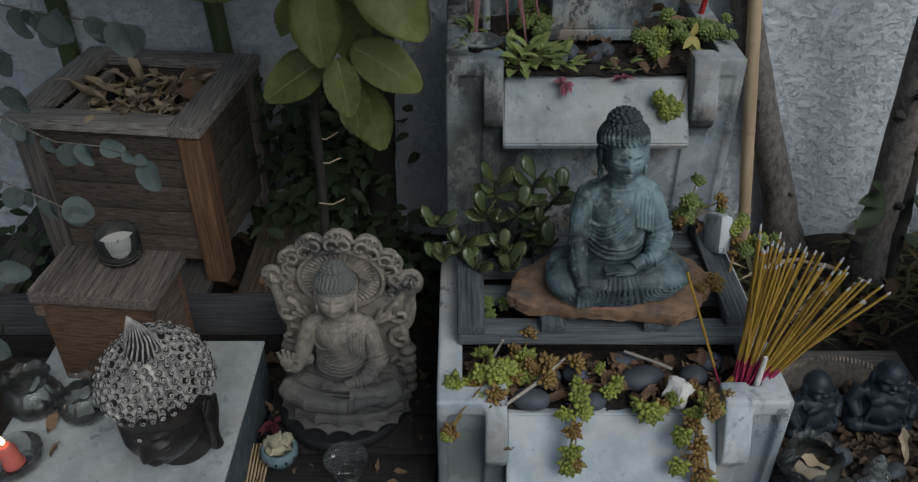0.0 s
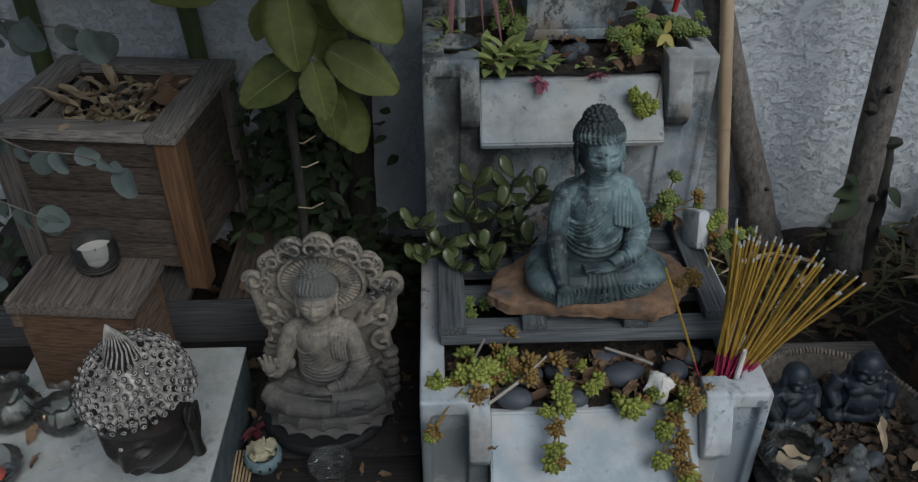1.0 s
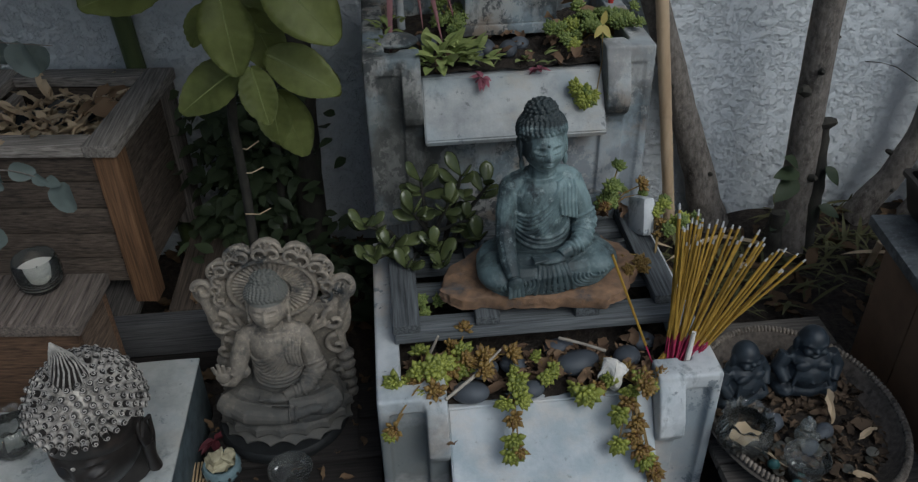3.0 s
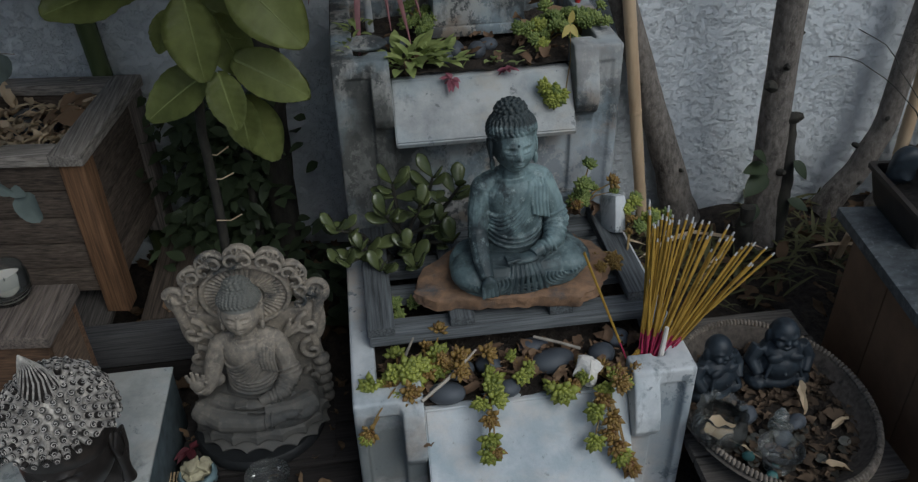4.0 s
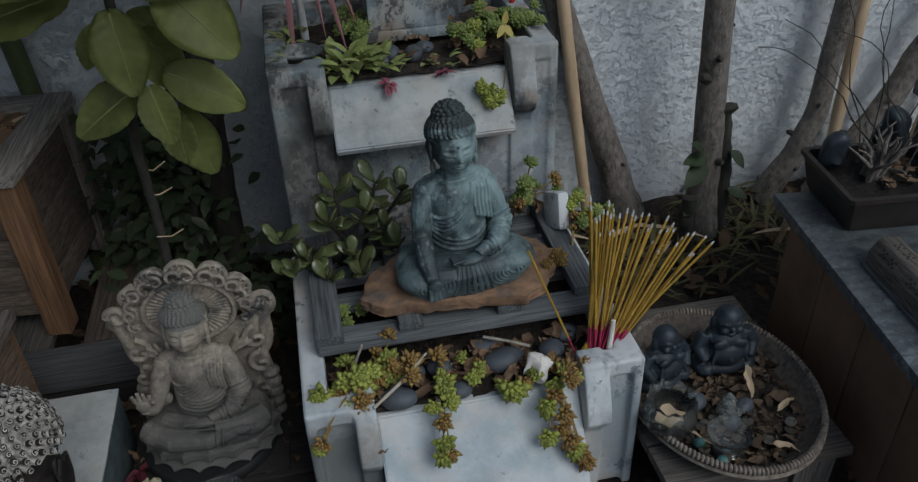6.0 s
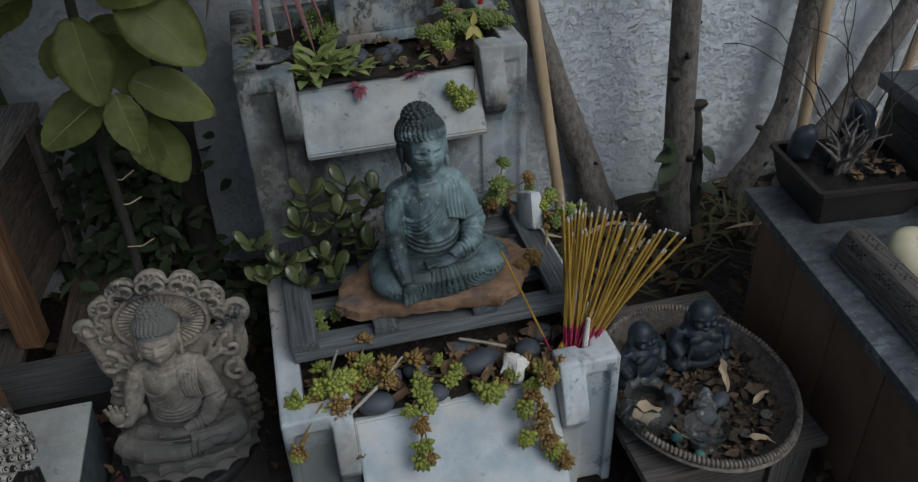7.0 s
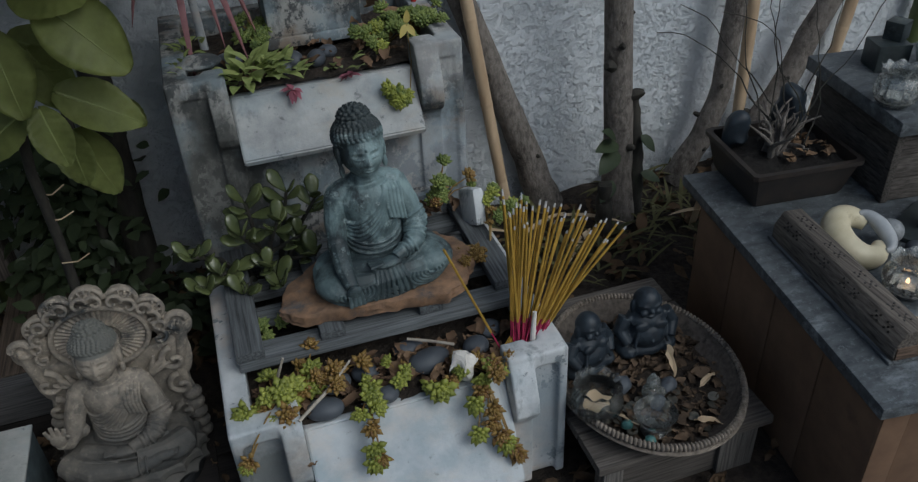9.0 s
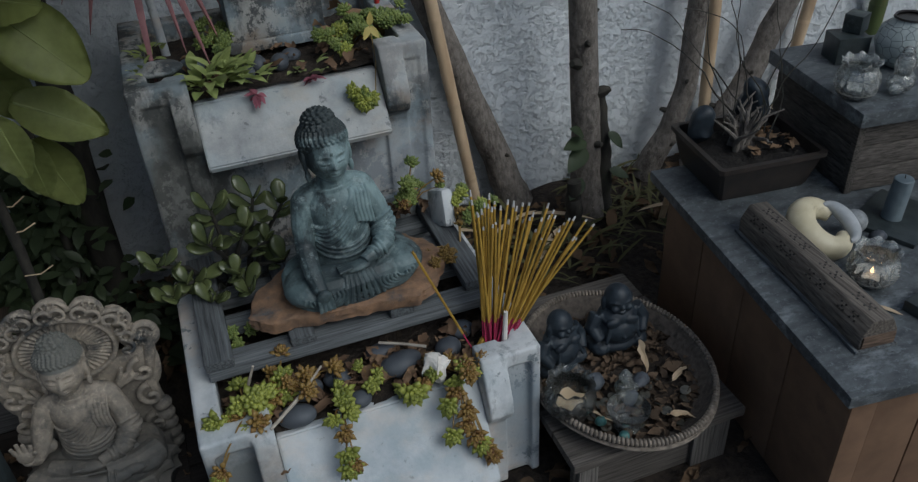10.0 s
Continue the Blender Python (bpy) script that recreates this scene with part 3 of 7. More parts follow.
def seated(bm, raised=False, folds=7):
    """A cross-legged figure about 0.37 tall facing -y, from its base at the origin."""
    # draped base: a low rounded block, swelling at both knees
    n = 40
    rings = []
    for z, k in ((0.0, 0.90), (0.004, 0.97), (0.016, 1.0), (0.034, 0.99), (0.048, 0.93), (0.058, 0.80), (0.064, 0.55)):
        ring = []
        for i in range(n):
            a = 2 * math.pi * i / n
            r = 1 / ((abs(math.cos(a)) / 0.122) ** 2.8 + (abs(math.sin(a)) / 0.084) ** 2.8) ** (1 / 2.8)
            dip = 1 - 0.10 * math.exp(-(math.cos(a) / 0.22) ** 2) * (math.sin(a) < 0)
            ring.append(bm.verts.new((r * k * dip * math.cos(a), r * k * dip * math.sin(a), z)))
        rings.append(ring)
    for a, b in zip(rings, rings[1:]):
        for i in range(n):
            bm.faces.new((a[i], a[(i + 1) % n], b[(i + 1) % n], b[i]))
    bm.faces.new(rings[0][::-1])
    bm.faces.new(rings[-1])
    for s in (-1, 1):
        ell(bm, (s * 0.080, -0.022, 0.036), (0.046, 0.060, 0.031), (0, 0, s * 18), 3)
        tube(bm, [(s * 0.075, -0.02, 0.054), (s * 0.02, -0.05, 0.060), (-s * 0.03, -0.055, 0.058)], [0.020, 0.018, 0.012], 12)
    # trunk
    n = 36
    rings = []
    for z in np.linspace(0.03, 0.222, 24):
        w, d = torso_at(float(z))
        chest = 0.004 * math.exp(-((z - 0.178) / 0.02) ** 2)
        rings.append([bm.verts.new((w * math.cos(a), 0.018 + d * math.sin(a) - chest * (1 + math.cos(2 * a)) * 0.5 * (math.sin(a) < 0) - chest * max(0, -math.sin(a)), float(z)))
                      for a in [2 * math.pi * k / n for k in range(n)]])
    for a, b in zip(rings, rings[1:]):
        for k in range(n):
            bm.faces.new((a[k], a[(k + 1) % n], b[(k + 1) % n], b[k]))
    bm.faces.new(rings[0][::-1])
    bm.faces.new(rings[-1])
    tube(bm, [(-0.046, 0.022, 0.200), (0, 0.022, 0.213), (0.046, 0.022, 0.200)], [0.023, 0.026, 0.023], 12)
    tube(bm, [(0, 0.014, 0.21), (0, 0.008, 0.255)], [0.027, 0.021], 12)
    for k in range(3):
        tube(bm, [(0.021 * math.cos(a), 0.010 + 0.022 * math.sin(a), 0.228 + k * 0.007) for a in np.linspace(math.pi, 2 * math.pi, 8)], 0.0018, 6)
    # arms
    if raised:
        tube(bm, [(-0.053, 0.02, 0.198), (-0.072, 0.004, 0.15), (-0.080, -0.015, 0.115)], [0.023, 0.020, 0.017], 12)
        tube(bm, [(-0.080, -0.015, 0.115), (-0.087, -0.05, 0.118), (-0.094, -0.066, 0.135)], [0.018, 0.015, 0.012], 12)
        ell(bm, (-0.094, -0.07, 0.150), (0.015, 0.008, 0.018))
        for k, (dx, h) in enumerate(((-0.012, 0.182), (-0.004, 0.188), (0.004, 0.186), (0.012, 0.178))):
            tube(bm, [(-0.094 + dx, -0.070, 0.16), (-0.094 + dx * 1.3, -0.072 + 0.003 * (k % 2), h)], 0.0042, 6)
        tube(bm, [(-0.08, -0.068, 0.148), (-0.073, -0.076, 0.162)], 0.004, 6)
    else:
        tube(bm, [(-0.050, 0.02, 0.198), (-0.063, 0.010, 0.15), (-0.070, -0.005, 0.108)], [0.023, 0.020, 0.017], 12)
        tube(bm, [(-0.070, -0.005, 0.108), (-0.074, -0.05, 0.078), (-0.072, -0.082, 0.055)], [0.018, 0.0155, 0.012], 12)
        ell(bm, (-0.070, -0.086, 0.044), (0.014, 0.009, 0.018), (15, 0, 0))
        for k in range(4):
            tube(bm, [(-0.081 + k * 0.0072, -0.089, 0.040), (-0.082 + k * 0.0078, -0.093, 0.016)], 0.0036, 6)
    tube(bm, [(0.050, 0.02, 0.198), (0.066, 0.008, 0.15), (0.075, -0.004, 0.106)], [0.023, 0.022, 0.020], 12)
    tube(bm, [(0.075, -0.004, 0.106), (0.057, -0.045, 0.088), (0.015, -0.062, 0.078)], [0.021, 0.017, 0.012], 12)
    ell(bm, (0.0, -0.064, 0.074), (0.030, 0.016, 0.009))
    for k in range(4):
        tube(bm, [(-0.01, -0.056 - k * 0.006, 0.080), (-0.034, -0.056 - k * 0.006, 0.077)], 0.0036, 6)
    # robe: edge slung from one shoulder, then hanging folds round the belly
    for k in range(folds - 4):
        pts = []
        for a in np.linspace(-1.45, 1.45, 18):
            z = 0.078 + 0.0098 * k + (0.020 + 0.004 * k) * (a / 1.45) ** 2
            w, d = torso_at(z)
            pts.append((w * 1.03 * math.sin(a), 0.018 - d * 1.04 * math.cos(a), z))
        tube(bm, pts, 0.0038, 7)
    for k in range(7):
        pts = []
        for t in np.linspace(0, 1, 26):
            z = 0.212 - (0.066 + 0.0098 * k) * math.sin(min(1.0, t * 1.35) * math.pi / 2) + 0.020 * max(0.0, t - 0.62) ** 1.3
            a = 0.62 + 0.09 * k * (1 - t) - 2.05 * t
            w, d = torso_at(z)
            pts.append((w * 1.02 * math.sin(a), 0.018 - d * 1.03 * math.cos(a), z))
        tube(bm, pts, 0.0042 if k == 0 else 0.0030, 7)
    # the shawl's end hanging over the covered shoulder
    for k in range(5):
        x = 0.026 + 0.0066 * k
        tube(bm, [(x + 0.004, 0.044, 0.206), (x + 0.003, 0.014, 0.222 - 0.003 * k), (x, -0.018, 0.204 - 0.002 * k), (x - 0.002, -0.026, 0.172), (x + 0.001, -0.026, 0.145 - 0.003 * k)], 0.0030, 6)
    for s in (-1, 1):
        ell(bm, (s * 0.049, 0.021, 0.195), (0.023, 0.024, 0.025), sub=3)
    ell(bm, (0.075, -0.004, 0.107), 0.0205, sub=2)
    ell(bm, (-0.071, -0.008, 0.111), 0.0175, sub=2)
    # sleeve creases
    arm = [Vector(p) for p in ((0.066, 0.008, 0.15), (0.075, -0.004, 0.106), (0.057, -0.045, 0.088), (0.015, -0.062, 0.078))]
    for k in range(10):
        t = 0.55 + 2.0 * k / 9
        i = min(2, int(t))
        c = arm[i].lerp(arm[i + 1], t - i)
        ax = (arm[i + 1] - arm[i]).normalized()
        u = ax.orthogonal().normalized()
        w = ax.cross(u)
        r = float(np.interp(t, [0, 1, 2, 3], [0.023, 0.021, 0.017, 0.012]))
        tube(bm, [c + u * r * math.cos(a) + w * r * math.sin(a) + ax * 0.004 * math.sin(a + k) for a in np.linspace(0, 6.2832, 16)], 0.0032, 6, False)
    # cloth over the knees in nested arcs, pleats between
    def front(x, z):
        k = float(np.interp(z, [0.0, 0.004, 0.016, 0.034, 0.048, 0.058, 0.064], [0.90, 0.97, 1.0, 0.99, 0.93, 0.80, 0.55]))
        block = 0.084 * k * max(0.0, 1 - min(1, abs(x) / (0.122 * k)) ** 2.8) ** (1 / 2.8)
        q = 1 - ((abs(x) - 0.080) / 0.046) ** 2 - ((z - 0.036) / 0.031) ** 2
        return -max(block, 0.022 + 0.060 * math.sqrt(max(0.0, q)))
    for s in (-1, 1):
        for k in range(0 if raised else 6):
            r = 0.16 + 0.17 * k
            pts = []
            for a in np.linspace(-3.5, 0.5, 22):
                x, z = s * (0.074 + 0.044 * r * math.cos(a)), 0.034 + 0.029 * r * math.sin(a)
                pts.append((x, front(x, z) - 0.0012, z))
            tube(bm, pts, 0.0023, 7)
    if raised:
        # bare crossed shins with a hem at the ankle and toes
        tube(bm, [(-0.108, -0.030, 0.040), (-0.055, -0.076, 0.036), (0.010, -0.092, 0.040), (0.062, -0.084, 0.048)], [0.030, 0.027, 0.020, 0.012], 14)
        tube(bm, [(0.108, -0.028, 0.040), (0.070, -0.060, 0.046), (0.020, -0.070, 0.054)], [0.031, 0.027, 0.018], 14)
        ell(bm, (0.070, -0.082, 0.053), (0.024, 0.013, 0.011), (0, 0, 12), 3)
        for k in range(5):
            ell(bm, (0.092, -0.086 + 0.005 * k, 0.055), (0.006, 0.0030, 0.0042), sub=2)
        for q in (0.004, 0.016):
            tube(bm, [(0.022 + q, -0.088 + 0.022 * math.cos(a), 0.043 + 0.020 * math.sin(a)) for a in np.linspace(0, 6.2832, 18)], 0.0022, 6, False)
        tube(bm, [(-0.118, -0.028, 0.062), (-0.070, -0.062, 0.066), (-0.02, -0.078, 0.064), (0.03, -0.080, 0.062)], 0.0024, 6)
    for k in range(0 if raised else 7):
        x = -0.030 + k * 0.010
        tube(bm, [(x * 0.7, -0.062, 0.062), (x * 0.9, -0.080, 0.042), (x * 1.2, -0.082, 0.006)], 0.0042, 6)
    for k in range(2 if raised else 4):
        tube(bm, [(0.118 * math.cos(a), 0.080 * math.sin(a) - 0.002, 0.006 + 0.004 * k + 0.004 * math.sin(a * 5 + k)) for a in np.linspace(-3.0, -0.14, 30)], 0.0022, 5)
    # head
    k0 = len(bm.verts)
    face_form(bm, (0, -0.002, 0.281), (0.0345, 0.0400, 0.0435))
    ell(bm, (0, 0.010, 0.309), (0.0395, 0.0415, 0.034), sub=3)
    ell(bm, (0, 0.012, 0.338), (0.026, 0.026, 0.021), sub=2)
    for s in (-1, 1):
        ell(bm, (s * 0.0360, 0.006, 0.279), (0.0050, 0.0105, 0.022), (0, 0, s * 12))
        tube(bm, [(s * 0.0375, 0.000, 0.296), (s * 0.0405, 0.008, 0.298), (s * 0.0400, 0.014, 0.284), (s * 0.0380, 0.008, 0.268)], 0.0020, 6)
        ell(bm, (s * 0.0360, 0.001, 0.254), (0.0048, 0.0062, 0.012))
    ell(bm, (0, -0.0420, 0.2985), 0.0026, sub=2)
    # snail curls
    for ring in range(13):
        z = ring / 12
        el = -0.18 + 1.7 * z
        n = max(1, int(32 * math.cos(min(el, 1.5))))
        for k in range(n):
            a = 2 * math.pi * (k + 0.618 * ring) / n
            if el < 0.06 and math.sin(a) < -0.30:
                continue
            ell(bm, (0.0395 * math.cos(el) * math.cos(a), 0.010 + 0.0415 * math.cos(el) * math.sin(a), 0.309 + 0.034 * math.sin(el)), 0.0036, sub=1)
    for ring in range(6):
        el = 0.0 + 0.31 * ring
        n = max(1, int(17 * math.cos(min(el, 1.5))))
        for k in range(n):
            a = 2 * math.pi * (k + 0.5 * (ring % 2)) / n
            ell(bm, (0.026 * math.cos(el) * math.cos(a), 0.012 + 0.026 * math.cos(el) * math.sin(a), 0.338 + 0.021 * math.sin(el)), 0.0035, sub=1)
    bm.verts.ensure_lookup_table()
    for v in bm.verts[k0:]:
        q = v.co - Vector((0, 0, 0.245))
        v.co = Vector((0, 0, 0.245)) + Euler((radians(-3), 0, 0)).to_matrix() @ Vector((q.x * 1.04, q.y * 1.04, q.z * 1.14))
    return bm


def place(bm, m):
    bmesh.ops.transform(bm, matrix=m, verts=bm.verts)
    return bm


# dark hair, and a darker patch over the lap
VERDIGRIS_HAIR = toned(two_tone(VERDIGRIS, (-0.012, 0.025, 0.316), (0.050, 0.054, 0.046), (0.022, 0.029, 0.031)), (-0.02, -0.05, 0.03), (0.15, 0.12, 0.075), (0.040, 0.058, 0.064), 0.7)
bm = place(seated(B()), pose(0.286, 1.203, 0.409, 0, -2.0, 5) @ Matrix.Diagonal((1.03, 0.95, 0.915, 1)))
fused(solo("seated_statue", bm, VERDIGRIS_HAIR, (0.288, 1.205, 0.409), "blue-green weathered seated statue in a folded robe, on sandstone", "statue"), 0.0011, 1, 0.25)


def scroll(bm, c, r, turn, hand, wire=0.009, y=0.0):
    """A carved volute."""
    pts, rad = [], []
    for t in np.linspace(0, 1, 20):
        a = radians(turn) + hand * t * 4.3 * math.pi / 2
        q = r * (1 - 0.78 * t)
        pts.append((c[0] + q * math.cos(a), y - 0.012 * t, c[1] + q * math.sin(a)))
        rad.append(wire * (1 - 0.35 * t))
    tube(bm, pts, rad, 8)


def halo_figure():
    bm = B()
    # two rows of pointed drooping petals
    point = lambda a, z: (1 - abs(math.cos(8 * a + (0 if z < 0.052 else 1.57)))) ** 1.3
    lathe(bm, [(0.0, 0.030), (0.110, 0.030), (0.128, 0.036), (0.132, 0.042), (0.112, 0.056), (0.124, 0.058), (0.130, 0.064), (0.128, 0.076), (0.112, 0.086), (0.0, 0.088)], 96, (0, 0, 0),
          lambda a, r, z: (r * (1 + 0.075 * point(a, z)) * (1.0 + 0.10 * abs(math.cos(a))), z - (0.007 * point(a, z) if 0.034 < z < 0.07 else 0)))
    for v in bm.verts:
        v.co.y *= 0.72
    place_me = B()
    seated(place_me, True, 8)
    place(place_me, pose(0, -0.014, 0.080) @ Matrix.Diagonal((1.10, 0.88, 0.95, 1)))
    me = bpy.data.meshes.new("seat")
    place_me.to_mesh(me)
    place_me.free()
    bm.from_mesh(me)
    bpy.data.meshes.remove(me)
    # back slab with a round aureole
    bx(bm, (-0.142, 0.060, 0.0), (0.142, 0.088, 0.20), 0.006)
    bx(bm, (-0.132, 0.060, 0.19), (0.132, 0.088, 0.30), 0.006)
    zc = 0.350
    bmesh.ops.create_cone(bm, cap_ends=True, segments=48, radius1=0.100, radius2=0.100, depth=0.026, matrix=pose(0, 0.072, zc, 90) @ Matrix.Diagonal((1, 0.80, 1, 1)))
    for k in range(44):
        a = 2 * math.pi * k / 44
        tube(bm, [(0.040 * math.cos(a), 0.057, zc + 0.030 * math.sin(a)), (0.086 * math.cos(a), 0.0575, zc + 0.068 * math.sin(a))], 0.0026, 5)
    tube(bm, [(0.094 * math.cos(a), 0.054, zc + 0.076 * math.sin(a)) for a in np.linspace(0, 6.2832, 40)], 0.006, 7, False)
    # curled clouds round the rim, each a pair of volutes under a scalloped lobe
    for k, deg in enumerate((-6, 26, 58, 90, 122, 154, 186)):
        a = radians(deg)
        ca, sa = math.cos(a), math.sin(a)
        c = (0.116 * ca, zc + 0.004 + 0.090 * sa)
        ell(bm, (c[0] + 0.004 * ca, 0.072, c[1] + 0.004 * sa), (0.031, 0.016, 0.024), (0, 90 - deg, 0))
        for h in (-1, 1):
            scroll(bm, (c[0] + h * 0.0155 * sa, c[1] - h * 0.0155 * ca), 0.0165, deg + 90 * h, -h, 0.0048, 0.050)
        tube(bm, [(c[0] + 0.030 * math.cos(a + q) * 0.95, 0.062, c[1] + 0.026 * math.sin(a + q)) for q in np.linspace(-1.7, 1.7, 16)], 0.0058, 8)
        ell(bm, (c[0] + 0.012 * ca, 0.056, c[1] + 0.010 * sa), 0.005, sub=2)
        for q in (-0.5, 0, 0.5):
            tube(bm, [(c[0] + e * math.cos(a + q), 0.054, c[1] + e * math.sin(a + q)) for e in (0.018, 0.026)], 0.0026, 5)
    # side consoles: curled brackets one over another
    for s in (-1, 1):
        tube(bm, [(s * 0.132, 0.070, 0.03), (s * 0.140, 0.070, 0.12), (s * 0.128, 0.068, 0.22), (s * 0.148, 0.066, 0.29), (s * 0.158, 0.064, 0.345)], [0.014, 0.014, 0.010, 0.013, 0.012], 10)
        ell(bm, (s * 0.128, 0.074, 0.265), (0.034, 0.014, 0.075), sub=3)
        ell(bm, (s * 0.150, 0.072, 0.335), (0.030, 0.016, 0.034), sub=3)
        scroll(bm, (s * 0.148, 0.352), 0.024, 0 if s > 0 else 180, s, 0.009, 0.062)
        scroll(bm, (s * 0.126, 0.262), 0.030, 90, s, 0.008, 0.052)
        scroll(bm, (s * 0.126, 0.190), 0.028, 90, s, 0.008, 0.052)
        scroll(bm, (s * 0.118, 0.108), 0.022, 90, s, 0.008, 0.056)
        for j in range(5):
            ell(bm, (s * 0.138, 0.064, 0.03 + j * 0.029), (0.022, 0.020, 0.016))
        for j in range(3):
            leaf_way = radians(30 + 22 * j)
            tube(bm, [(s * 0.07, 0.05, 0.235), (s * (0.075 + 0.05 * math.cos(leaf_way)), 0.045, 0.235 + 0.05 * math.sin(leaf_way))], [0.010, 0.004], 7)
    return bm


# second tone on the hair; lap, petals and lower sides much darker
STONE_HAIR = toned(two_tone(STATUE_STONE, (0.011, 0.013, 0.347), (0.044, 0.043, 0.040), (0.12, 0.125, 0.115)), (0.02, -0.05, 0.05), (0.23, 0.19, 0.165), (0.058, 0.060, 0.059), 0.85)
bm = place(halo_figure(), pose(-0.227, 1.176, 0.088, -1, 0, -3) @ Matrix.Diagonal((0.865, 0.9, 0.865, 1)))
# round foot; the shadow below the petals is put into its near-black colour
foot = lathe(B(), [(0.0, 0.0), (0.122, 0.0), (0.128, 0.006), (0.128, 0.020), (0.122, 0.0265), (0.0, 0.0265)], 40, (-0.238, 1.165, 0.0885), lambda a, r, z: (r * (1 - 0.2 * abs(math.sin(a))), z))
solo("pedestal", foot, surface("shadow-black stone", (0.018, 0.020, 0.022), (0.008, 0.009, 0.010), (0.03, 0.03, 0.03), 50, 12, 0.6, 0.5, 0.002), (-0.238, 1.165, 0.0885), "low round stone pedestal, its black carrying the shadow under the carved statue", "pedestal")
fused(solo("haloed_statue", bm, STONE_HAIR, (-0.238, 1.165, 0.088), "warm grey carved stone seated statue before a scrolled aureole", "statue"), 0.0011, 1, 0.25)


def spiky_head():
    """A dark head with chalk-worn curled locks."""
    bm = B()
    face_form(bm, (0, -0.004, 0.118), (0.076, 0.088, 0.104), 120, 0.20)
    lathe(bm, [(0.0, -0.012), (0.062, -0.012), (0.056, 0.02), (0.05, 0.08), (0.0, 0.09)], 24, (0, 0.012, 0.012))
    for s in (-1, 1):
        ell(bm, (s * 0.080, 0.004, 0.118), (0.010, 0.024, 0.042), (0, 0, s * 14), 3)
        tube(bm, [(s * 0.083, -0.004, 0.10), (s * 0.083, -0.012, 0.06), (s * 0.080, -0.012, 0.030)], [0.012, 0.0095, 0.013], 12)
        tube(bm, [(s * 0.090, -0.018, 0.135), (s * 0.093, -0.002, 0.155), (s * 0.092, 0.020, 0.14), (s * 0.090, 0.012, 0.10), (s * 0.088, -0.008, 0.07)], 0.004, 7)
    # hair cap, then rows of hooked locks
    ell(bm, (0, 0.010, 0.172), (0.087, 0.093, 0.087), sub=4)
    faces_dark = len(bm.faces)
    dark_tips = set()
    cap_from = faces_dark - 1280
    rnd = random.Random(7)
    for ring in range(14):
        el = -0.36 + 0.138 * ring
        n = int(38 * math.cos(el))
        for k in range(n):
            a = 2 * math.pi * (k + 0.5 * (ring % 2)) / n + rnd.uniform(-0.02, 0.02)
            d = Vector((math.cos(el) * math.cos(a), math.cos(el) * math.sin(a), math.sin(el)))
            if (el < 0.24 and d.y < -0.20) or (el < -0.02 and d.y < 0.40):
                continue
            p = Vector((0, 0.010, 0.172)) + Vector((0.088 * d.x, 0.094 * d.y, 0.088 * d.z))
            side = d.cross(Vector((0, 0, 1))).normalized()
            up = d.cross(side)
            # locks droop a little under their own hook
            d = (d - Vector((0, 0, 0.12))).normalized()
            h = rnd.uniform(0.85, 1.2)
            f0 = len(bm.faces)
            tube(bm, [p - d * 0.003, p + d * 0.005 * h, p + d * 0.0098 * h, p + d * 0.0118 * h, p + d * 0.0128 * h], [0.0070, 0.0058, 0.0056, 0.0048, 0.0024], 9)
            dark_tips.update(range(f0 + 18, f0 + 36))
            dark_tips.add(f0 + 37)
            if rnd.random() < 0.15:
                dark_tips.update(range(f0 + 9, f0 + 18))
            # a pale coil cut into the dark tip
            t0 = rnd.uniform(0, 6.28)
            tube(bm, [p + d * (0.0112 + 0.00025 * q) * h + (side * math.cos(t0 + q * 0.75) + up * math.sin(t0 + q * 0.75)) * (0.0049 - 0.0004 * q) for q in range(11)], 0.0010, 5)
    # twisted flame at the crown, dark between chalky ribs
    f0 = len(bm.faces)
    lathe(bm, [(0.0, 0.235), (0.030, 0.240), (0.029, 0.262), (0.020, 0.292), (0.010, 0.318), (0.0, 0.340)], 18, (0, 0.016, 0))
    dark_tips.update(range(f0, len(bm.faces)))
    for k in range(17):
        a = 2 * math.pi * k / 17
        tube(bm, [(q * math.cos(a + w), 0.016 + q * math.sin(a + w), z) for q, w, z in ((0.032, 0, 0.242), (0.0295, 0.3, 0.262), (0.021, 0.75, 0.292), (0.011, 1.2, 0.318), (0.001, 1.5, 0.342))],
             [0.0020, 0.0019, 0.0016, 0.0013, 0.001], 6)
    # pale dot on the brow
    ell(bm, (0.0, -0.0895, 0.150), (0.0040, 0.003, 0.0040))
    bm.faces.ensure_lookup_table()
    for i, f in enumerate(bm.faces):
        c = f.calc_center_median()
        if cap_from <= i < faces_dark:
            f.material_index = 1 if c.z > 0.178 - 0.5 * c.y else 0
        else:
            f.material_index = 0 if i < faces_dark or i in dark_tips else 1
    return bm


HEAD_AT = (-0.494, 0.992, 0.208)
bm = place(spiky_head(), pose(HEAD_AT[0] + 0.002, HEAD_AT[1] - 0.006, HEAD_AT[2] + 0.006, 12, 1, -7) @ Matrix.Diagonal((0.93, 0.93, 1.0, 1)))
ob = solo("head_sculpture", bm, BLACK_STONE, HEAD_AT, "black head sculpture with chalk-worn spiky curls, on the white slab", "sculpture")
ob.data.materials.append(CHALKY)


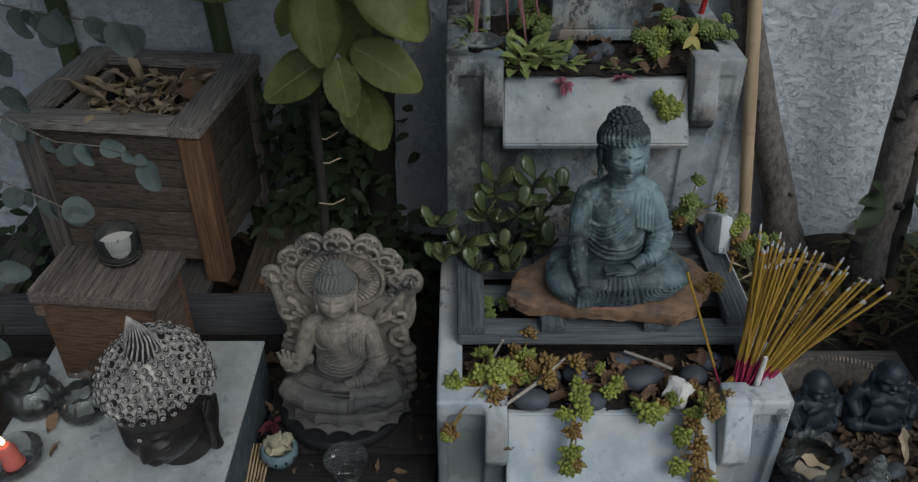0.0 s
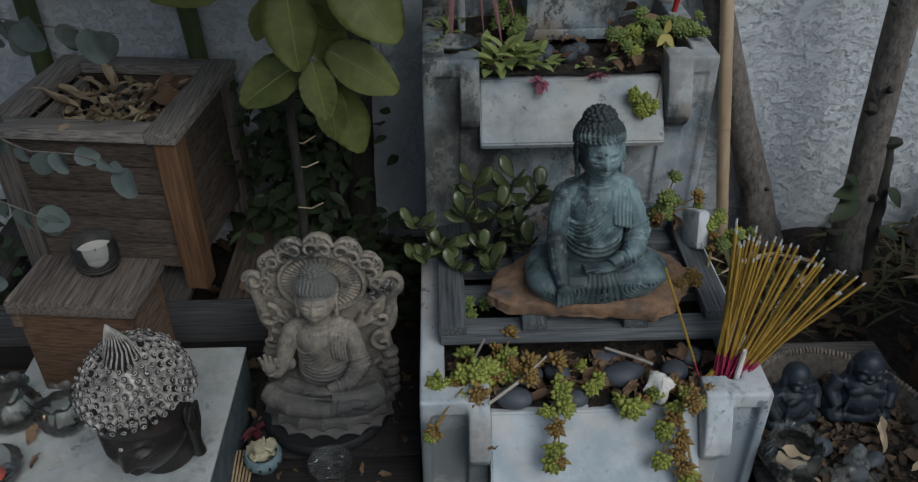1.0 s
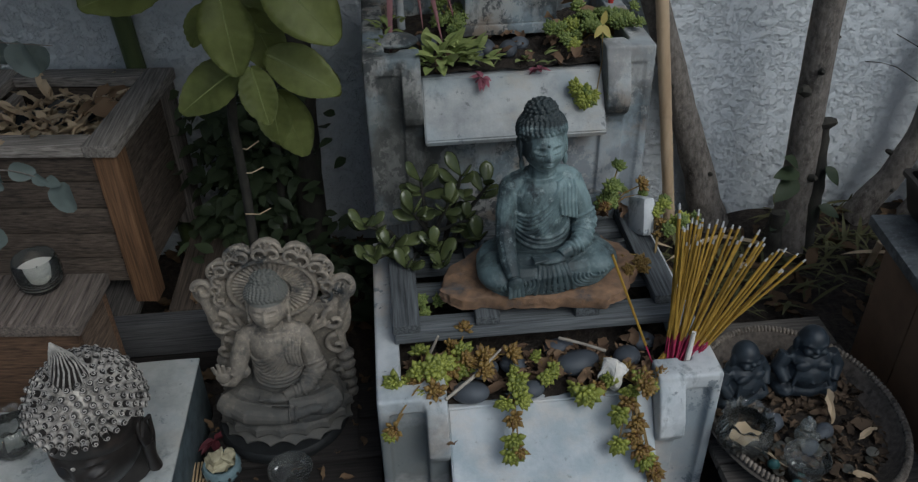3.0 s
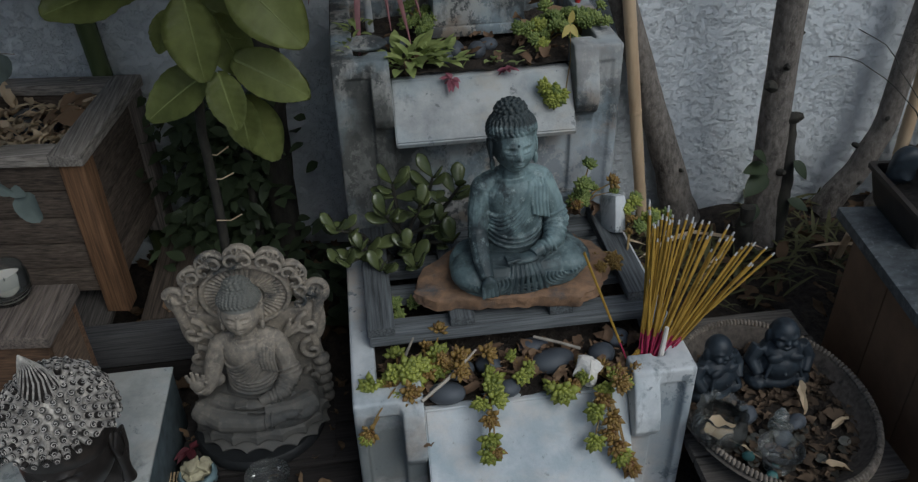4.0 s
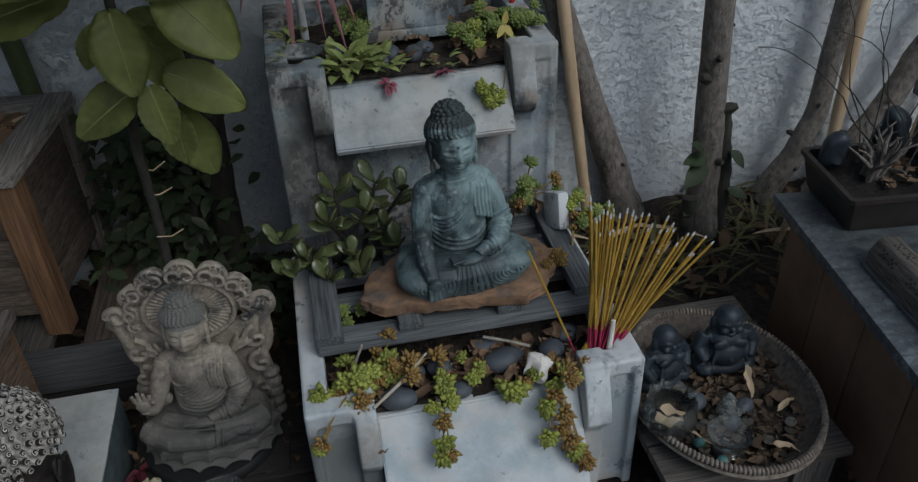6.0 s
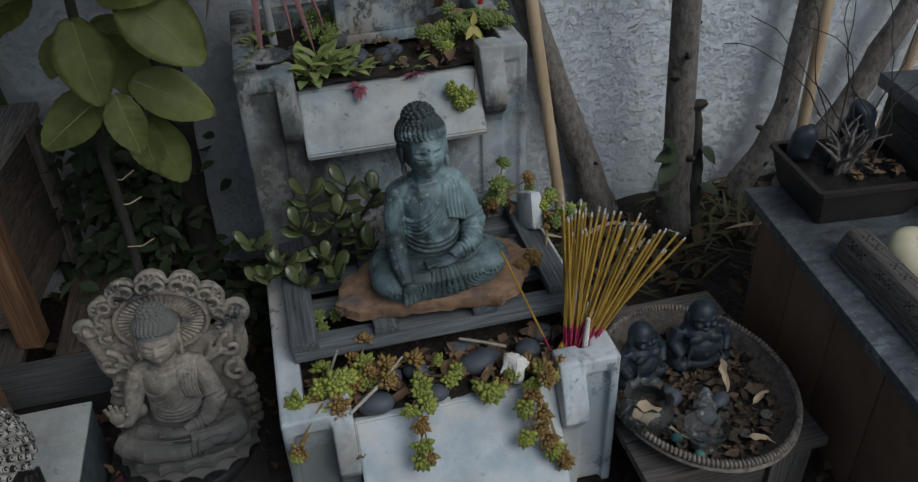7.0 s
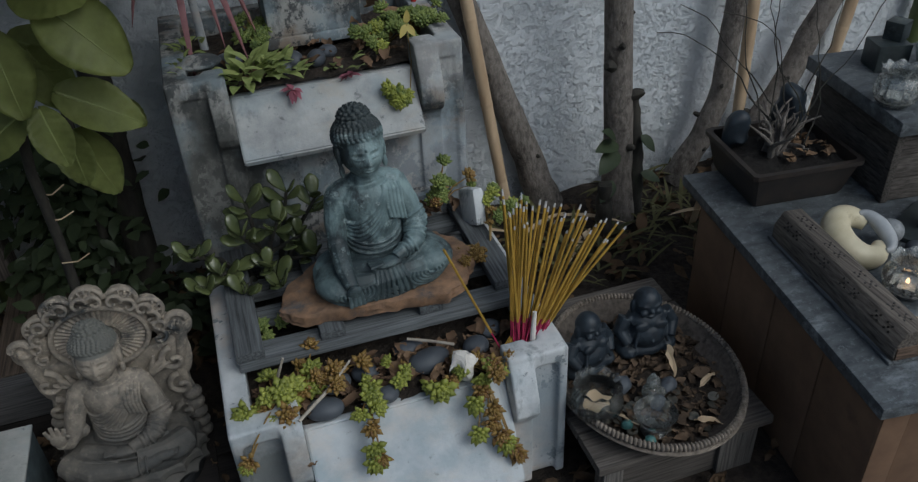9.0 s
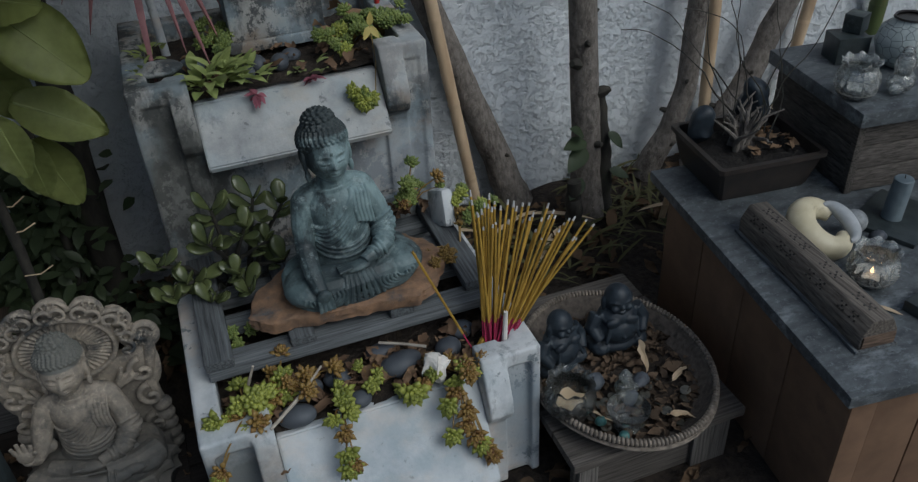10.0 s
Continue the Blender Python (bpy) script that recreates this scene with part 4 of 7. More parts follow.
def laughing(bm):
    """A round seated laughing figure, 0.15 tall."""
    ell(bm, (0, 0, 0.022), (0.062, 0.048, 0.026), sub=3)
    ell(bm, (0, -0.006, 0.060), (0.050, 0.044, 0.042), sub=3)
    ell(bm, (0, -0.004, 0.095), (0.046, 0.034, 0.026), sub=3)
    for s in (-1, 1):
        ell(bm, (s * 0.045, -0.012, 0.022), (0.028, 0.036, 0.022), sub=2)
        tube(bm, [(s * 0.045, 0, 0.100), (s * 0.062, -0.008, 0.072), (s * 0.050, -0.032, 0.048)], [0.018, 0.017, 0.012], 10)
        ell(bm, (s * 0.022, -0.034, 0.092), (0.018, 0.008, 0.012))
        ell(bm, (s * 0.032, 0.0, 0.128), (0.006, 0.009, 0.018))
        tube(bm, [(s * 0.006, -0.031, 0.140), (s * 0.018, -0.028, 0.143), (s * 0.026, -0.018, 0.138)], 0.003, 6)
        ell(bm, (s * 0.016, -0.027, 0.124), (0.010, 0.008, 0.009))
        tube(bm, [(s * 0.042, -0.01, 0.108), (s * 0.03, -0.035, 0.08), (s * 0.04, -0.045, 0.045)], 0.0045, 6)
    ell(bm, (0, -0.002, 0.136), (0.031, 0.031, 0.035), sub=3)
    ell(bm, (0, -0.033, 0.129), (0.006, 0.006, 0.006))
    tube(bm, [(-0.012, -0.029, 0.119), (0, -0.032, 0.114), (0.012, -0.029, 0.119)], 0.0028, 6)
    ell(bm, (0, -0.052, 0.058), 0.003, sub=1)
    return bm


for at, turn, k in (((0.658, 1.080, 0.149), 18, 0.84), ((0.794, 1.092, 0.149), -4, 0.92)):
    bm = place(laughing(B()), pose(*at, 0, 0, turn) @ Matrix.Scale(k, 4))
    fused(solo("laughing_statue", bm, DARK_BLUE_STONE, at, "blue-black round-bellied laughing statue in the basket", "statue", "laughing statues"), 0.002, 2, 0.4)


# ---- left side: slab, stand, planter box on its bench ----
GLASS = glass("clear glass", (0.93, 0.94, 0.93), 0.04, 0.035)
GLASS_DULL = glass("dusty clear glass", (0.88, 0.91, 0.90), 0.10, 0.12)
WAX = surface("white wax", (0.80, 0.78, 0.72), (0.70, 0.67, 0.60), None, 30, 6, 0.5, 0.1, 0.001)
DRY = leafy("dry fallen leaves", (0.25, 0.165, 0.10), (0.07, 0.04, 0.025), 0.8, 0.2, 0.5, 30, 0.1)
STRAW = leafy("pale dry strap leaves", (0.62, 0.49, 0.33), (0.26, 0.175, 0.105), 0.8, 0.2, 0.4, 30, 0.1)


def slab_table():
    t = thing("slab_table", (-0.62, 0.95, 0), "chipped white painted slab on dark legs on the ground", "table")
    bm = bx(B(), (-0.83, 0.60, 0.1935), (-0.402, 1.268, 0.20), 0.002)
    bmesh.ops.subdivide_edges(bm, edges=[e for e in bm.edges if e.calc_length() > 0.1], cuts=14, use_grid_fill=True)
    rough_up(bm, 0.0014, 34)
    part("top", bm, WHITE_SLAB, t)
    for x, y in ((-0.80, 0.64), (-0.44, 0.64), (-0.80, 1.23), (-0.44, 1.23)):
        part("leg", bx(B(), (x - 0.025, y - 0.025, 0), (x + 0.025, y + 0.025, 0.1815), 0.004), DARK_Y, t)
    part("side_panel", bx(B(), (-0.420, 0.61, 0.02), (-0.4045, 1.264, 0.1925), 0.002), surface("blue-grey flaking paint", (0.11, 0.145, 0.16), (0.045, 0.060, 0.068), (0.05, 0.05, 0.05), 30, 12, 0.7, 0.4, 0.002), t)


STAND_TOP = wood("greyed ribbed board", (0.21, 0.175, 0.15), (0.075, 0.062, 0.053), 1, (0.05, 0.04, 0.035))


def stand():
    t = thing("wooden_stand", (-0.65, 1.21, 0.2), "brown wooden box stand with a ribbed greyed top, on the slab", "stand")
    M = pose(-0.655, 1.215, 0.2, 0, 0, -6)
    def P(lo, hi, b=0.003):
        return bx(B(), lo, hi, b, M)
    part("top_board", P((-0.118, -0.076, 0.196), (0.118, 0.076, 0.220)), STAND_TOP, t, "ribbed greyed top board")
    for k in range(15):
        x = -0.112 + k * 0.016
        part("ridge", P((x - 0.0045, -0.072, 0.2195), (x + 0.0045, 0.072, 0.2225), 0.001), STAND_TOP, t)
    for s in (-1, 1):
        part("side_panel", P((s * 0.098 - 0.008, -0.052, 0), (s * 0.098 + 0.008, 0.052, 0.196)), CEDAR_Y, t)
        part("front_panel" if s < 0 else "back_panel", P((-0.106, s * 0.060 - 0.008, 0), (0.106, s * 0.060 + 0.008, 0.1955)), wood("stand board", (0.155, 0.092, 0.055), (0.06, 0.038, 0.026), 0), t)
    part("cleat", P((-0.112, -0.078, 0.168), (-0.094, -0.066, 0.196), 0.002), CEDAR_X, t)


def candle_jar(at, r, h, label, lit=False, wax=0.55):
    x, y, z = at
    t = thing("candle_jar", at, label, "candle")
    o = [(0.0, 0.0), (r * 0.72, 0.0), (r * 0.95, h * 0.18), (r, h * 0.5), (r * 0.96, h * 0.8), (r * 0.88, h)]
    i = [(p * 0.93, q + 0.003) for p, q in o[:-1]] + [(r * 0.84, h)]
    part("glass", lathe(B(), o + i[::-1], 28, at), GLASS, t)
    part("wax", lathe(B(), [(0.0, 0.004), (r * 0.66, 0.004), (r * 0.86, h * 0.18), (r * 0.9, h * wax), (r * 0.88, h * (wax + 0.03)), (0.0, h * (wax + 0.01))], 24, at), WAX, t)
    part("wick", tube(B(), [(x, y, z + h * wax), (x + 0.001, y, z + h * wax + 0.008)], 0.0008, 6), BLACK_STONE, t)
    return t


def ruffled(at, r, h, label, mat=None, lit=False, group="ruffled glass bowls"):
    """A ribbed glass bowl with a waved lip."""
    t = thing("glass_bowl", at, label, "bowl", group)
    def wave(a, q, z):
        k = max(0.0, (z / h - 0.72) / 0.28)
        rib = 1 + 0.035 * math.cos(18 * a) * (1 - k)
        return q * rib * (1 + 0.06 * k * math.cos(9 * a)), z + 0.05 * h * k * math.sin(9 * a)
    o = [(0.0, 0.0), (r * 0.55, 0.0), (r * 0.86, h * 0.14), (r, h * 0.40), (r * 0.92, h * 0.66), (r * 0.74, h * 0.82), (r * 0.80, h * 0.92), (r * 0.90, h)]
    i = [(max(0, p - 0.0028), q + (0.004 if q < h * 0.5 else 0)) for p, q in o]
    part("glass", lathe(B(), o + i[::-1][:-1] + [(0.0, 0.005)], 54, at, wave), mat or GLASS, t)
    if lit is not None:
        part("wax", lathe(B(), [(0.0, 0.006), (r * 0.5, 0.006), (r * 0.78, h * 0.14), (r * 0.8, h * 0.2), (0.0, h * 0.2)], 20, at), WAX, t)
    if lit:
        x, y, z = at
        part("flame", lathe(B(), [(0.0, 0.0), (0.003, 0.003), (0.0034, 0.006), (0.0016, 0.012), (0.0, 0.015)], 10, (x, y, z + h * 0.24)), FLAME, t, "small candle flame")
    return t


FLAME = glow("candle flame", (1.0, 0.55, 0.22), 8)
RIBBED = glass("pale ribbed glass", (0.93, 0.95, 0.95), 0.08, 0.20)
slab_table()
stand()
candle_jar((-0.638, 1.250, 0.4225), 0.042, 0.064, "glass candle jar half full of white wax, on the stand", False, 0.58)
ruffled((-0.79, 1.075, 0.2), 0.048, 0.085, "dusty ruffled glass bowl on the white slab", GLASS, None)
ruffled((-0.692, 1.062, 0.2), 0.044, 0.075, "dusty ruffled glass bowl on the white slab", GLASS, None)


def red_candle():
    at = (-0.775, 0.945, 0.2)
    t = thing("red_candle", at, "lit red candle stub in a clear glass dish", "candle")
    x, y, z = at
    dish = [(0.0, 0.0), (0.035, 0.0), (0.048, 0.012), (0.052, 0.03), (0.049, 0.03), (0.045, 0.013), (0.033, 0.004), (0.0, 0.004)]
    part("dish", lathe(B(), dish, 30, at, lambda a, r, q: (r * (1 + 0.03 * math.cos(16 * a)), q)), GLASS, t)
    part("stick", tube(B(), [(x, y, z + 0.004), (x - 0.002, y, z + 0.018), (x - 0.003, y, z + 0.040), (x - 0.005, y, z + 0.050)], [0.019, 0.0165, 0.0155, 0.010], 18),
         surface("red wax", (0.62, 0.17, 0.13), (0.46, 0.09, 0.07), None, 30, 6, 0.45, 0.1, 0.001), t, "red wax stub")
    part("flame", lathe(B(), [(0.0, 0.0), (0.0045, 0.005), (0.005, 0.010), (0.002, 0.019), (0.0, 0.026)], 10, (x - 0.005, y, z + 0.052)), FLAME, t, "small candle flame")


red_candle()


def bench():
    t = thing("low_bench", (-0.70, 1.65, 0), "dark weathered plank bench under the planter box", "bench")
    part("front_beam", bx(B(), (-1.15, 1.425, 0.075), (-0.33, 1.47, 0.165), 0.004), BEAM_X, t)
    part("lower_beam", bx(B(), (-1.15, 1.43, 0.0), (-0.33, 1.465, 0.07), 0.004), DARK_X, t)
    for x in (-1.08, -0.93, -0.78, -0.63, -0.46, -0.385):
        part("plank", bx(B(), (x - 0.05 if x < -0.4 else x - 0.03, 1.472, 0.145), (x + 0.05 if x < -0.4 else x + 0.03, 1.92, 0.166), 0.003), BOX_Y if x > -0.5 else DARK_Y, t)


def planter_box():
    x0, x1, y0, y1, zb, zt = -0.938, -0.510, 1.524, 1.914, 0.167, 0.574
    t = thing("planter_box", ((x0 + x1) / 2, (y0 + y1) / 2, zb), "brown cedar planter box with a greyed rim, on the bench", "planter")
    t.rotation_euler.z = radians(-7)
    w = 0.052
    for x, y in ((x0 + 0.006, y0 + 0.006), (x1 - w - 0.002, y0 + 0.006), (x0 + 0.006, y1 - w - 0.006), (x1 - w - 0.002, y1 - w - 0.006)):
        part("leg", bx(B(), (x, y, zb), (x + w, y + w, zt - 0.026), 0.004), CEDAR_Z if y < y0 + 0.1 and x > x0 + 0.1 else RIM_Z, t, "orange cedar corner post" if y < y0 + 0.1 and x > x0 + 0.1 else "greyed corner post")
    n = 5
    z0 = zb + 0.05
    h = (zt - 0.03 - z0) / n
    for k in range(n):
        a, b = z0 + k * h + 0.002, z0 + (k + 1) * h - 0.002
        for y in (y0 + 0.018, y1 - 0.04):
            part("board", bx(B(), (x0 + w + 0.004, y, a), (x1 - w, y + 0.02, b), 0.003), BOX_X, t)
        for x in (x0 + 0.02, x1 - 0.042):
            part("board", bx(B(), (x, y0 + w + 0.004, a), (x + 0.02, y1 - w - 0.006, b), 0.003), BOX_Y, t)
    r = 0.062
    z = zt - 0.026
    part("rim_board", bx(B(), (x0, y0 - 0.004, z), (x1 - r - 0.001, y0 + r - 0.012, zt), 0.004), RIM_X, t)
    part("rim_board", bx(B(), (x0 + r, y1 - r + 0.01, z), (x1 - r - 0.001, y1, zt - 0.001), 0.004), RIM_X, t)
    part("rim_board", bx(B(), (x1 - r, y0 - 0.006, z), (x1 + 0.004, y1, zt + 0.001), 0.004), RIM_Y, t)
    part("rim_board", bx(B(), (x0 - 0.002, y0 + r - 0.011, z), (x0 + r - 0.001, y1, zt), 0.004), RIM_Y, t)
    part("liner_board", bx(B(), (x0 + r + 0.004, y0 + 0.06, 0.44), (x0 + r + 0.024, y1 - 0.07, zt - 0.03), 0.003), RIM_Y, t)
    bm = B()
    c = ((x0 + x1) / 2 + 0.02, (y0 + y1) / 2 + 0.02)
    lathe(bm, [(0.13, 0.30), (0.15, 0.50), (0.156, 0.512), (0.150, 0.515), (0.143, 0.50), (0.13, 0.47), (0.0, 0.47)], 36, (c[0], c[1], 0))
    part("inner_pot", bm, surface("dark glazed pot", (0.035, 0.04, 0.05), (0.015, 0.018, 0.022), None, 20, 5, 0.35), t, "dark blue round nursery pot")
    rnd = random.Random(11)
    bm = B()
    for k in range(170):
        a, q = rnd.uniform(0, 6.28), 0.14 * math.sqrt(rnd.random())
        p = Vector((c[0] + q * math.cos(a), c[1] + q * math.sin(a), 0.485 + rnd.uniform(0, 0.05)))
        w2 = rnd.uniform(0, 6.28)
        leaf(bm, p, (math.cos(w2), math.sin(w2), rnd.uniform(-0.3, 0.6)), (0, 0, 1), rnd.uniform(0.035, 0.08), rnd.uniform(0.008, 0.016), rnd.uniform(-0.3, 0.6), 0.6, 7, 1.0, 0.20, rnd.uniform(0, 90))
    for k in range(16):
        a = rnd.uniform(0, 6.28)
        p = Vector((c[0] + 0.11 * math.cos(a), c[1] + 0.11 * math.sin(a), 0.53))
        leaf(bm, p, (math.cos(a) * 0.8 + 0.2, math.sin(a) * 0.5, rnd.uniform(0.1, 0.8)), (0, 0, 1), rnd.uniform(0.07, 0.13), 0.014, rnd.uniform(0.1, 0.5), 0.7, 8, 1.0, 0.14, rnd.uniform(0, 90))
    part("dead_leaves", bm, STRAW, t, "pale curled dead strap leaves", True, 3, "stuff")
    bm = B()
    for k in range(7):
        crumple(bm, (c[0] + rnd.uniform(0.02, 0.13), c[1] + rnd.uniform(-0.06, 0.12), 0.54), rnd.uniform(0.07, 0.12), rnd)
    part("brown_leaves", bm, DRY, t, "brown curled fallen leaves", True, 3, "stuff")


bench()
planter_box()

# low deck in front
DECK = thing("deck", (-0.2, 0.95, 0), "dark weathered boards strewn with leaves", "deck")
for k in range(7):
    y = 0.55 + k * 0.105
    part("board", bx(B(), (-0.392, y, 0.05), (-0.045, y + 0.099, 0.08), 0.003), DARK_X, DECK)
part("plinth_board", bx(B(), (-0.375, 1.085, 0.0805), (-0.09, 1.28, 0.0885), 0.002), DARK_X, DECK)


def resin_bowl():
    at = (-0.345, 1.055, 0.0805)
    t = thing("censer_bowl", at, "small pierced blue-grey bowl holding a lump of resin", "bowl")
    prof = [(0.0, 0.0), (0.022, 0.0), (0.028, 0.01), (0.036, 0.022), (0.036, 0.036), (0.032, 0.042), (0.028, 0.042), (0.031, 0.034), (0.030, 0.022), (0.0, 0.014)]
    bowl = part("bowl", lathe(B(), prof, 28, at), surface("blue-grey glaze", (0.20, 0.28, 0.30), (0.10, 0.15, 0.17), (0.05, 0.07, 0.08), 60, 30, 0.35), t)
    for k in range(12):
        a = 2 * math.pi * k / 12
        part("hole", ell(B(), (at[0] + 0.0362 * math.cos(a), at[1] + 0.0362 * math.sin(a), at[2] + 0.028), (0.0035, 0.0035, 0.005), sub=1), BLACK_STONE, bowl)
    part("resin", rough_up(ell(B(), (at[0], at[1] + 0.004, at[2] + 0.044), (0.026, 0.018, 0.022), (10, 20, 30), 4), 0.014, 75, 3),
         surface("grey-yellow resin", (0.50, 0.46, 0.31), (0.26, 0.235, 0.16), (0.14, 0.13, 0.10), 60, 25, 0.7, 0.8, 0.004), t, "grey-yellow rough lump")


def glass_dish(at, r, h, label):
    """A footed clear dish."""
    t = thing("glass_dish", at, label, "dish", "footed glass dishes")
    prof = [(0.0, 0.0), (r * 0.62, 0.0), (r * 0.58, h * 0.12), (r * 0.34, h * 0.25), (r * 0.36, h * 0.35), (r * 0.8, h * 0.55), (r, h), (r * 0.94, h), (r * 0.74, h * 0.62), (r * 0.3, h * 0.48), (0.0, h * 0.46)]
    part("bowl", lathe(B(), prof, 36, at), GLASS, t)
    part("base_ring", lathe(B(), [(r * 0.60, 0.0006), (r * 0.64, 0.002), (r * 0.60, 0.005), (r * 0.56, 0.002), (r * 0.60, 0.0006)], 36, at), GLASS, t)


resin_bowl()
glass_dish((-0.212, 1.02, 0.0805), 0.042, 0.05, "empty clear footed glass dish on dark boards")

MATCH = surface("pale wooden sticks", (0.50, 0.38, 0.24), (0.36, 0.26, 0.15), None, 60, 8, 0.8)
for k in range(7):
    bm = tube(B(), [(-0.405 + k * 0.006, 0.985 - 0.004 * k, 0.083), (-0.412 + k * 0.007, 1.09, 0.088)], 0.0022, 6)
    solo("wooden_stick", bm, MATCH, (-0.405 + k * 0.006, 0.985, 0.083), "thin pale wooden stick lying on dark boards", "stick", "loose sticks")


# ---- trees, poles and the ground at the wall ----
def trunk(name, pts, radii, mat, label, knots=(), group="tree trunks", category="tree"):
    at = Vector(pts[0])
    t = thing(name, at, label, category, group)
    fine, rr = [], []
    n = 26
    P = [Vector(p) for p in pts]
    ts = np.linspace(0, 1, len(P))
    for q in np.linspace(0, 1, n):
        fine.append(Vector([float(np.interp(q, ts, [p[i] for p in P])) for i in range(3)]) + noise.noise_vector(Vector((q * 9, at.x * 5, 1))) * 0.006)
        rr.append(float(np.interp(q, ts, radii)) * (1 + 0.06 * noise.noise(Vector((q * 17, at.x, 4)))))
    part("trunk", rough_up(tube(B(), fine, rr, 16), 0.0022, 45), mat, t)
    for (q, ang, size) in knots:
        i = min(n - 1, int(q * n))
        d = Vector((math.cos(ang), math.sin(ang), 0.35)).normalized()
        bm = tube(B(), [fine[i] + d * rr[i] * 0.7, fine[i] + d * (rr[i] + size * 0.5), fine[i] + d * (rr[i] + size)], [size * 0.6, size * 0.5, size * 0.28], 9)
        part("knot", rough_up(bm, 0.003, 70), BARK_DARK, t, "dark cut branch stub")
    return t


def pole(name, a, b, r, mat, label, joint=0.24, group="bamboo poles"):
    a, b = Vector(a), Vector(b)
    t = thing(name, a, label, "pole", group)
    part("cane", tube(B(), [a + (b - a) * q for q in np.linspace(0, 1, 14)], [r * (1 + 0.03 * math.sin(q * 9)) for q in range(14)], 14), mat, t)
    n = int((b - a).length / joint)
    d = (b - a).normalized()
    for k in range(1, n + 1):
        p = a + d * joint * (k - 0.35)
        part("joint", tube(B(), [p - d * 0.006, p - d * 0.002, p + d * 0.002, p + d * 0.006], [r * 1.0, r * 1.05, r * 1.05, r * 1.0], 14), mat, t)


TREE = trunk("tree", [(1.085, 1.745, 0), (1.078, 1.75, 0.2), (1.058, 1.75, 0.5), (1.03, 1.74, 0.9), (0.99, 1.70, 2.0)], [0.050, 0.041, 0.037, 0.034, 0.028], BARK,
      "grey-brown slender tree trunk with cut stubs, by the wall", ((0.33, 3.6, 0.018), (0.41, -0.5, 0.030), (0.47, 3.7, 0.028), (0.53, -1.8, 0.018), (0.57, 0.1, 0.012), (0.27, -1.3, 0.02), (0.62, 3.5, 0.014)))
trunk("tree_stump", [(1.128, 1.735, 0), (1.125, 1.74, 0.2), (1.100, 1.74, 0.40)], [0.028, 0.024, 0.017], BARK_DARK, "dark cut side stem standing by a trunk", ((0.95, 0.4, 0.012), (0.6, 2.0, 0.01)))
trunk("tree_stump", [(1.015, 1.69, 0), (1.012, 1.69, 0.10), (1.01, 1.69, 0.165)], [0.026, 0.022, 0.019], BARK_DARK, "short dark cut stem in the soil")
trunk("tree", [(0.925, 1.89, 0), (0.850, 1.90, 0.22), (0.775, 1.90, 0.42), (0.680, 1.90, 0.68), (0.44, 1.86, 1.4)], [0.052, 0.041, 0.036, 0.034, 0.028], BARK, "grey leaning trunk against the wall behind a pole", ((0.22, -1.2, 0.012), (0.38, 2.6, 0.016), (0.5, -2.2, 0.012)))
trunk("tree", [(1.345, 1.87, 0), (1.415, 1.86, 0.13), (1.466, 1.86, 0.28), (1.476, 1.86, 0.56), (1.49, 1.84, 1.6)], [0.042, 0.034, 0.031, 0.030, 0.025], BARK, "grey-brown curved trunk by the wall", ((0.22, -1.2, 0.012), (0.38, 2.6, 0.016), (0.5, -2.2, 0.012)))
trunk("tree", [(1.50, 1.83, 0), (1.56, 1.84, 0.10), (1.675, 1.85, 0.27), (1.775, 1.85, 0.51), (2.15, 1.85, 1.3)], [0.050, 0.040, 0.036, 0.033, 0.026], BARK, "thick leaning trunk behind the dead bonsai", ((0.22, -1.2, 0.012), (0.38, 2.6, 0.016), (0.5, -2.2, 0.012)))
SHADE_TREE = trunk("tree", [(-0.21, 1.84, 0), (-0.20, 1.85, 0.3), (-0.18, 1.85, 0.72), (-0.16, 1.83, 1.6)], [0.042, 0.037, 0.034, 0.028], BARK_DARK, "dark thin trunk in shade by the wall")
trunk("tree", [(-0.27, 1.78, 0), (-0.262, 1.78, 0.3), (-0.25, 1.78, 0.70)], [0.014, 0.012, 0.009], BARK_DARK, "dark thin stem in shade by the wall")
pole("bamboo_pole", (0.789, 1.84, 0), (0.592, 1.84, 1.25), 0.0160, BAMBOO, "tan dry bamboo pole leaning at the wall")
pole("bamboo_pole", (1.573, 1.90, 0), (1.545, 1.90, 1.1), 0.018, BAMBOO, "tan dry bamboo pole at the wall")
pole("bamboo_pole", (1.838, 1.90, 0), (2.00, 1.90, 1.1), 0.018, BAMBOO, "tan dry bamboo pole at the wall")
pole("bamboo_pole", (2.165, 1.90, 0), (2.20, 1.90, 1.0), 0.026, BAMBOO_GREEN, "green and tan bamboo pole at the wall")
pole("bamboo_pole", (-0.555, 1.925, 0), (-0.615, 1.915, 1.3), 0.023, BAMBOO_GREEN, "thick green bamboo pole at the wall", 0.3)
pole("bamboo_pole", (-0.965, 1.92, 0), (-0.955, 1.915, 1.3), 0.024, BAMBOO_GREEN, "thick green bamboo pole at the wall", 0.3)

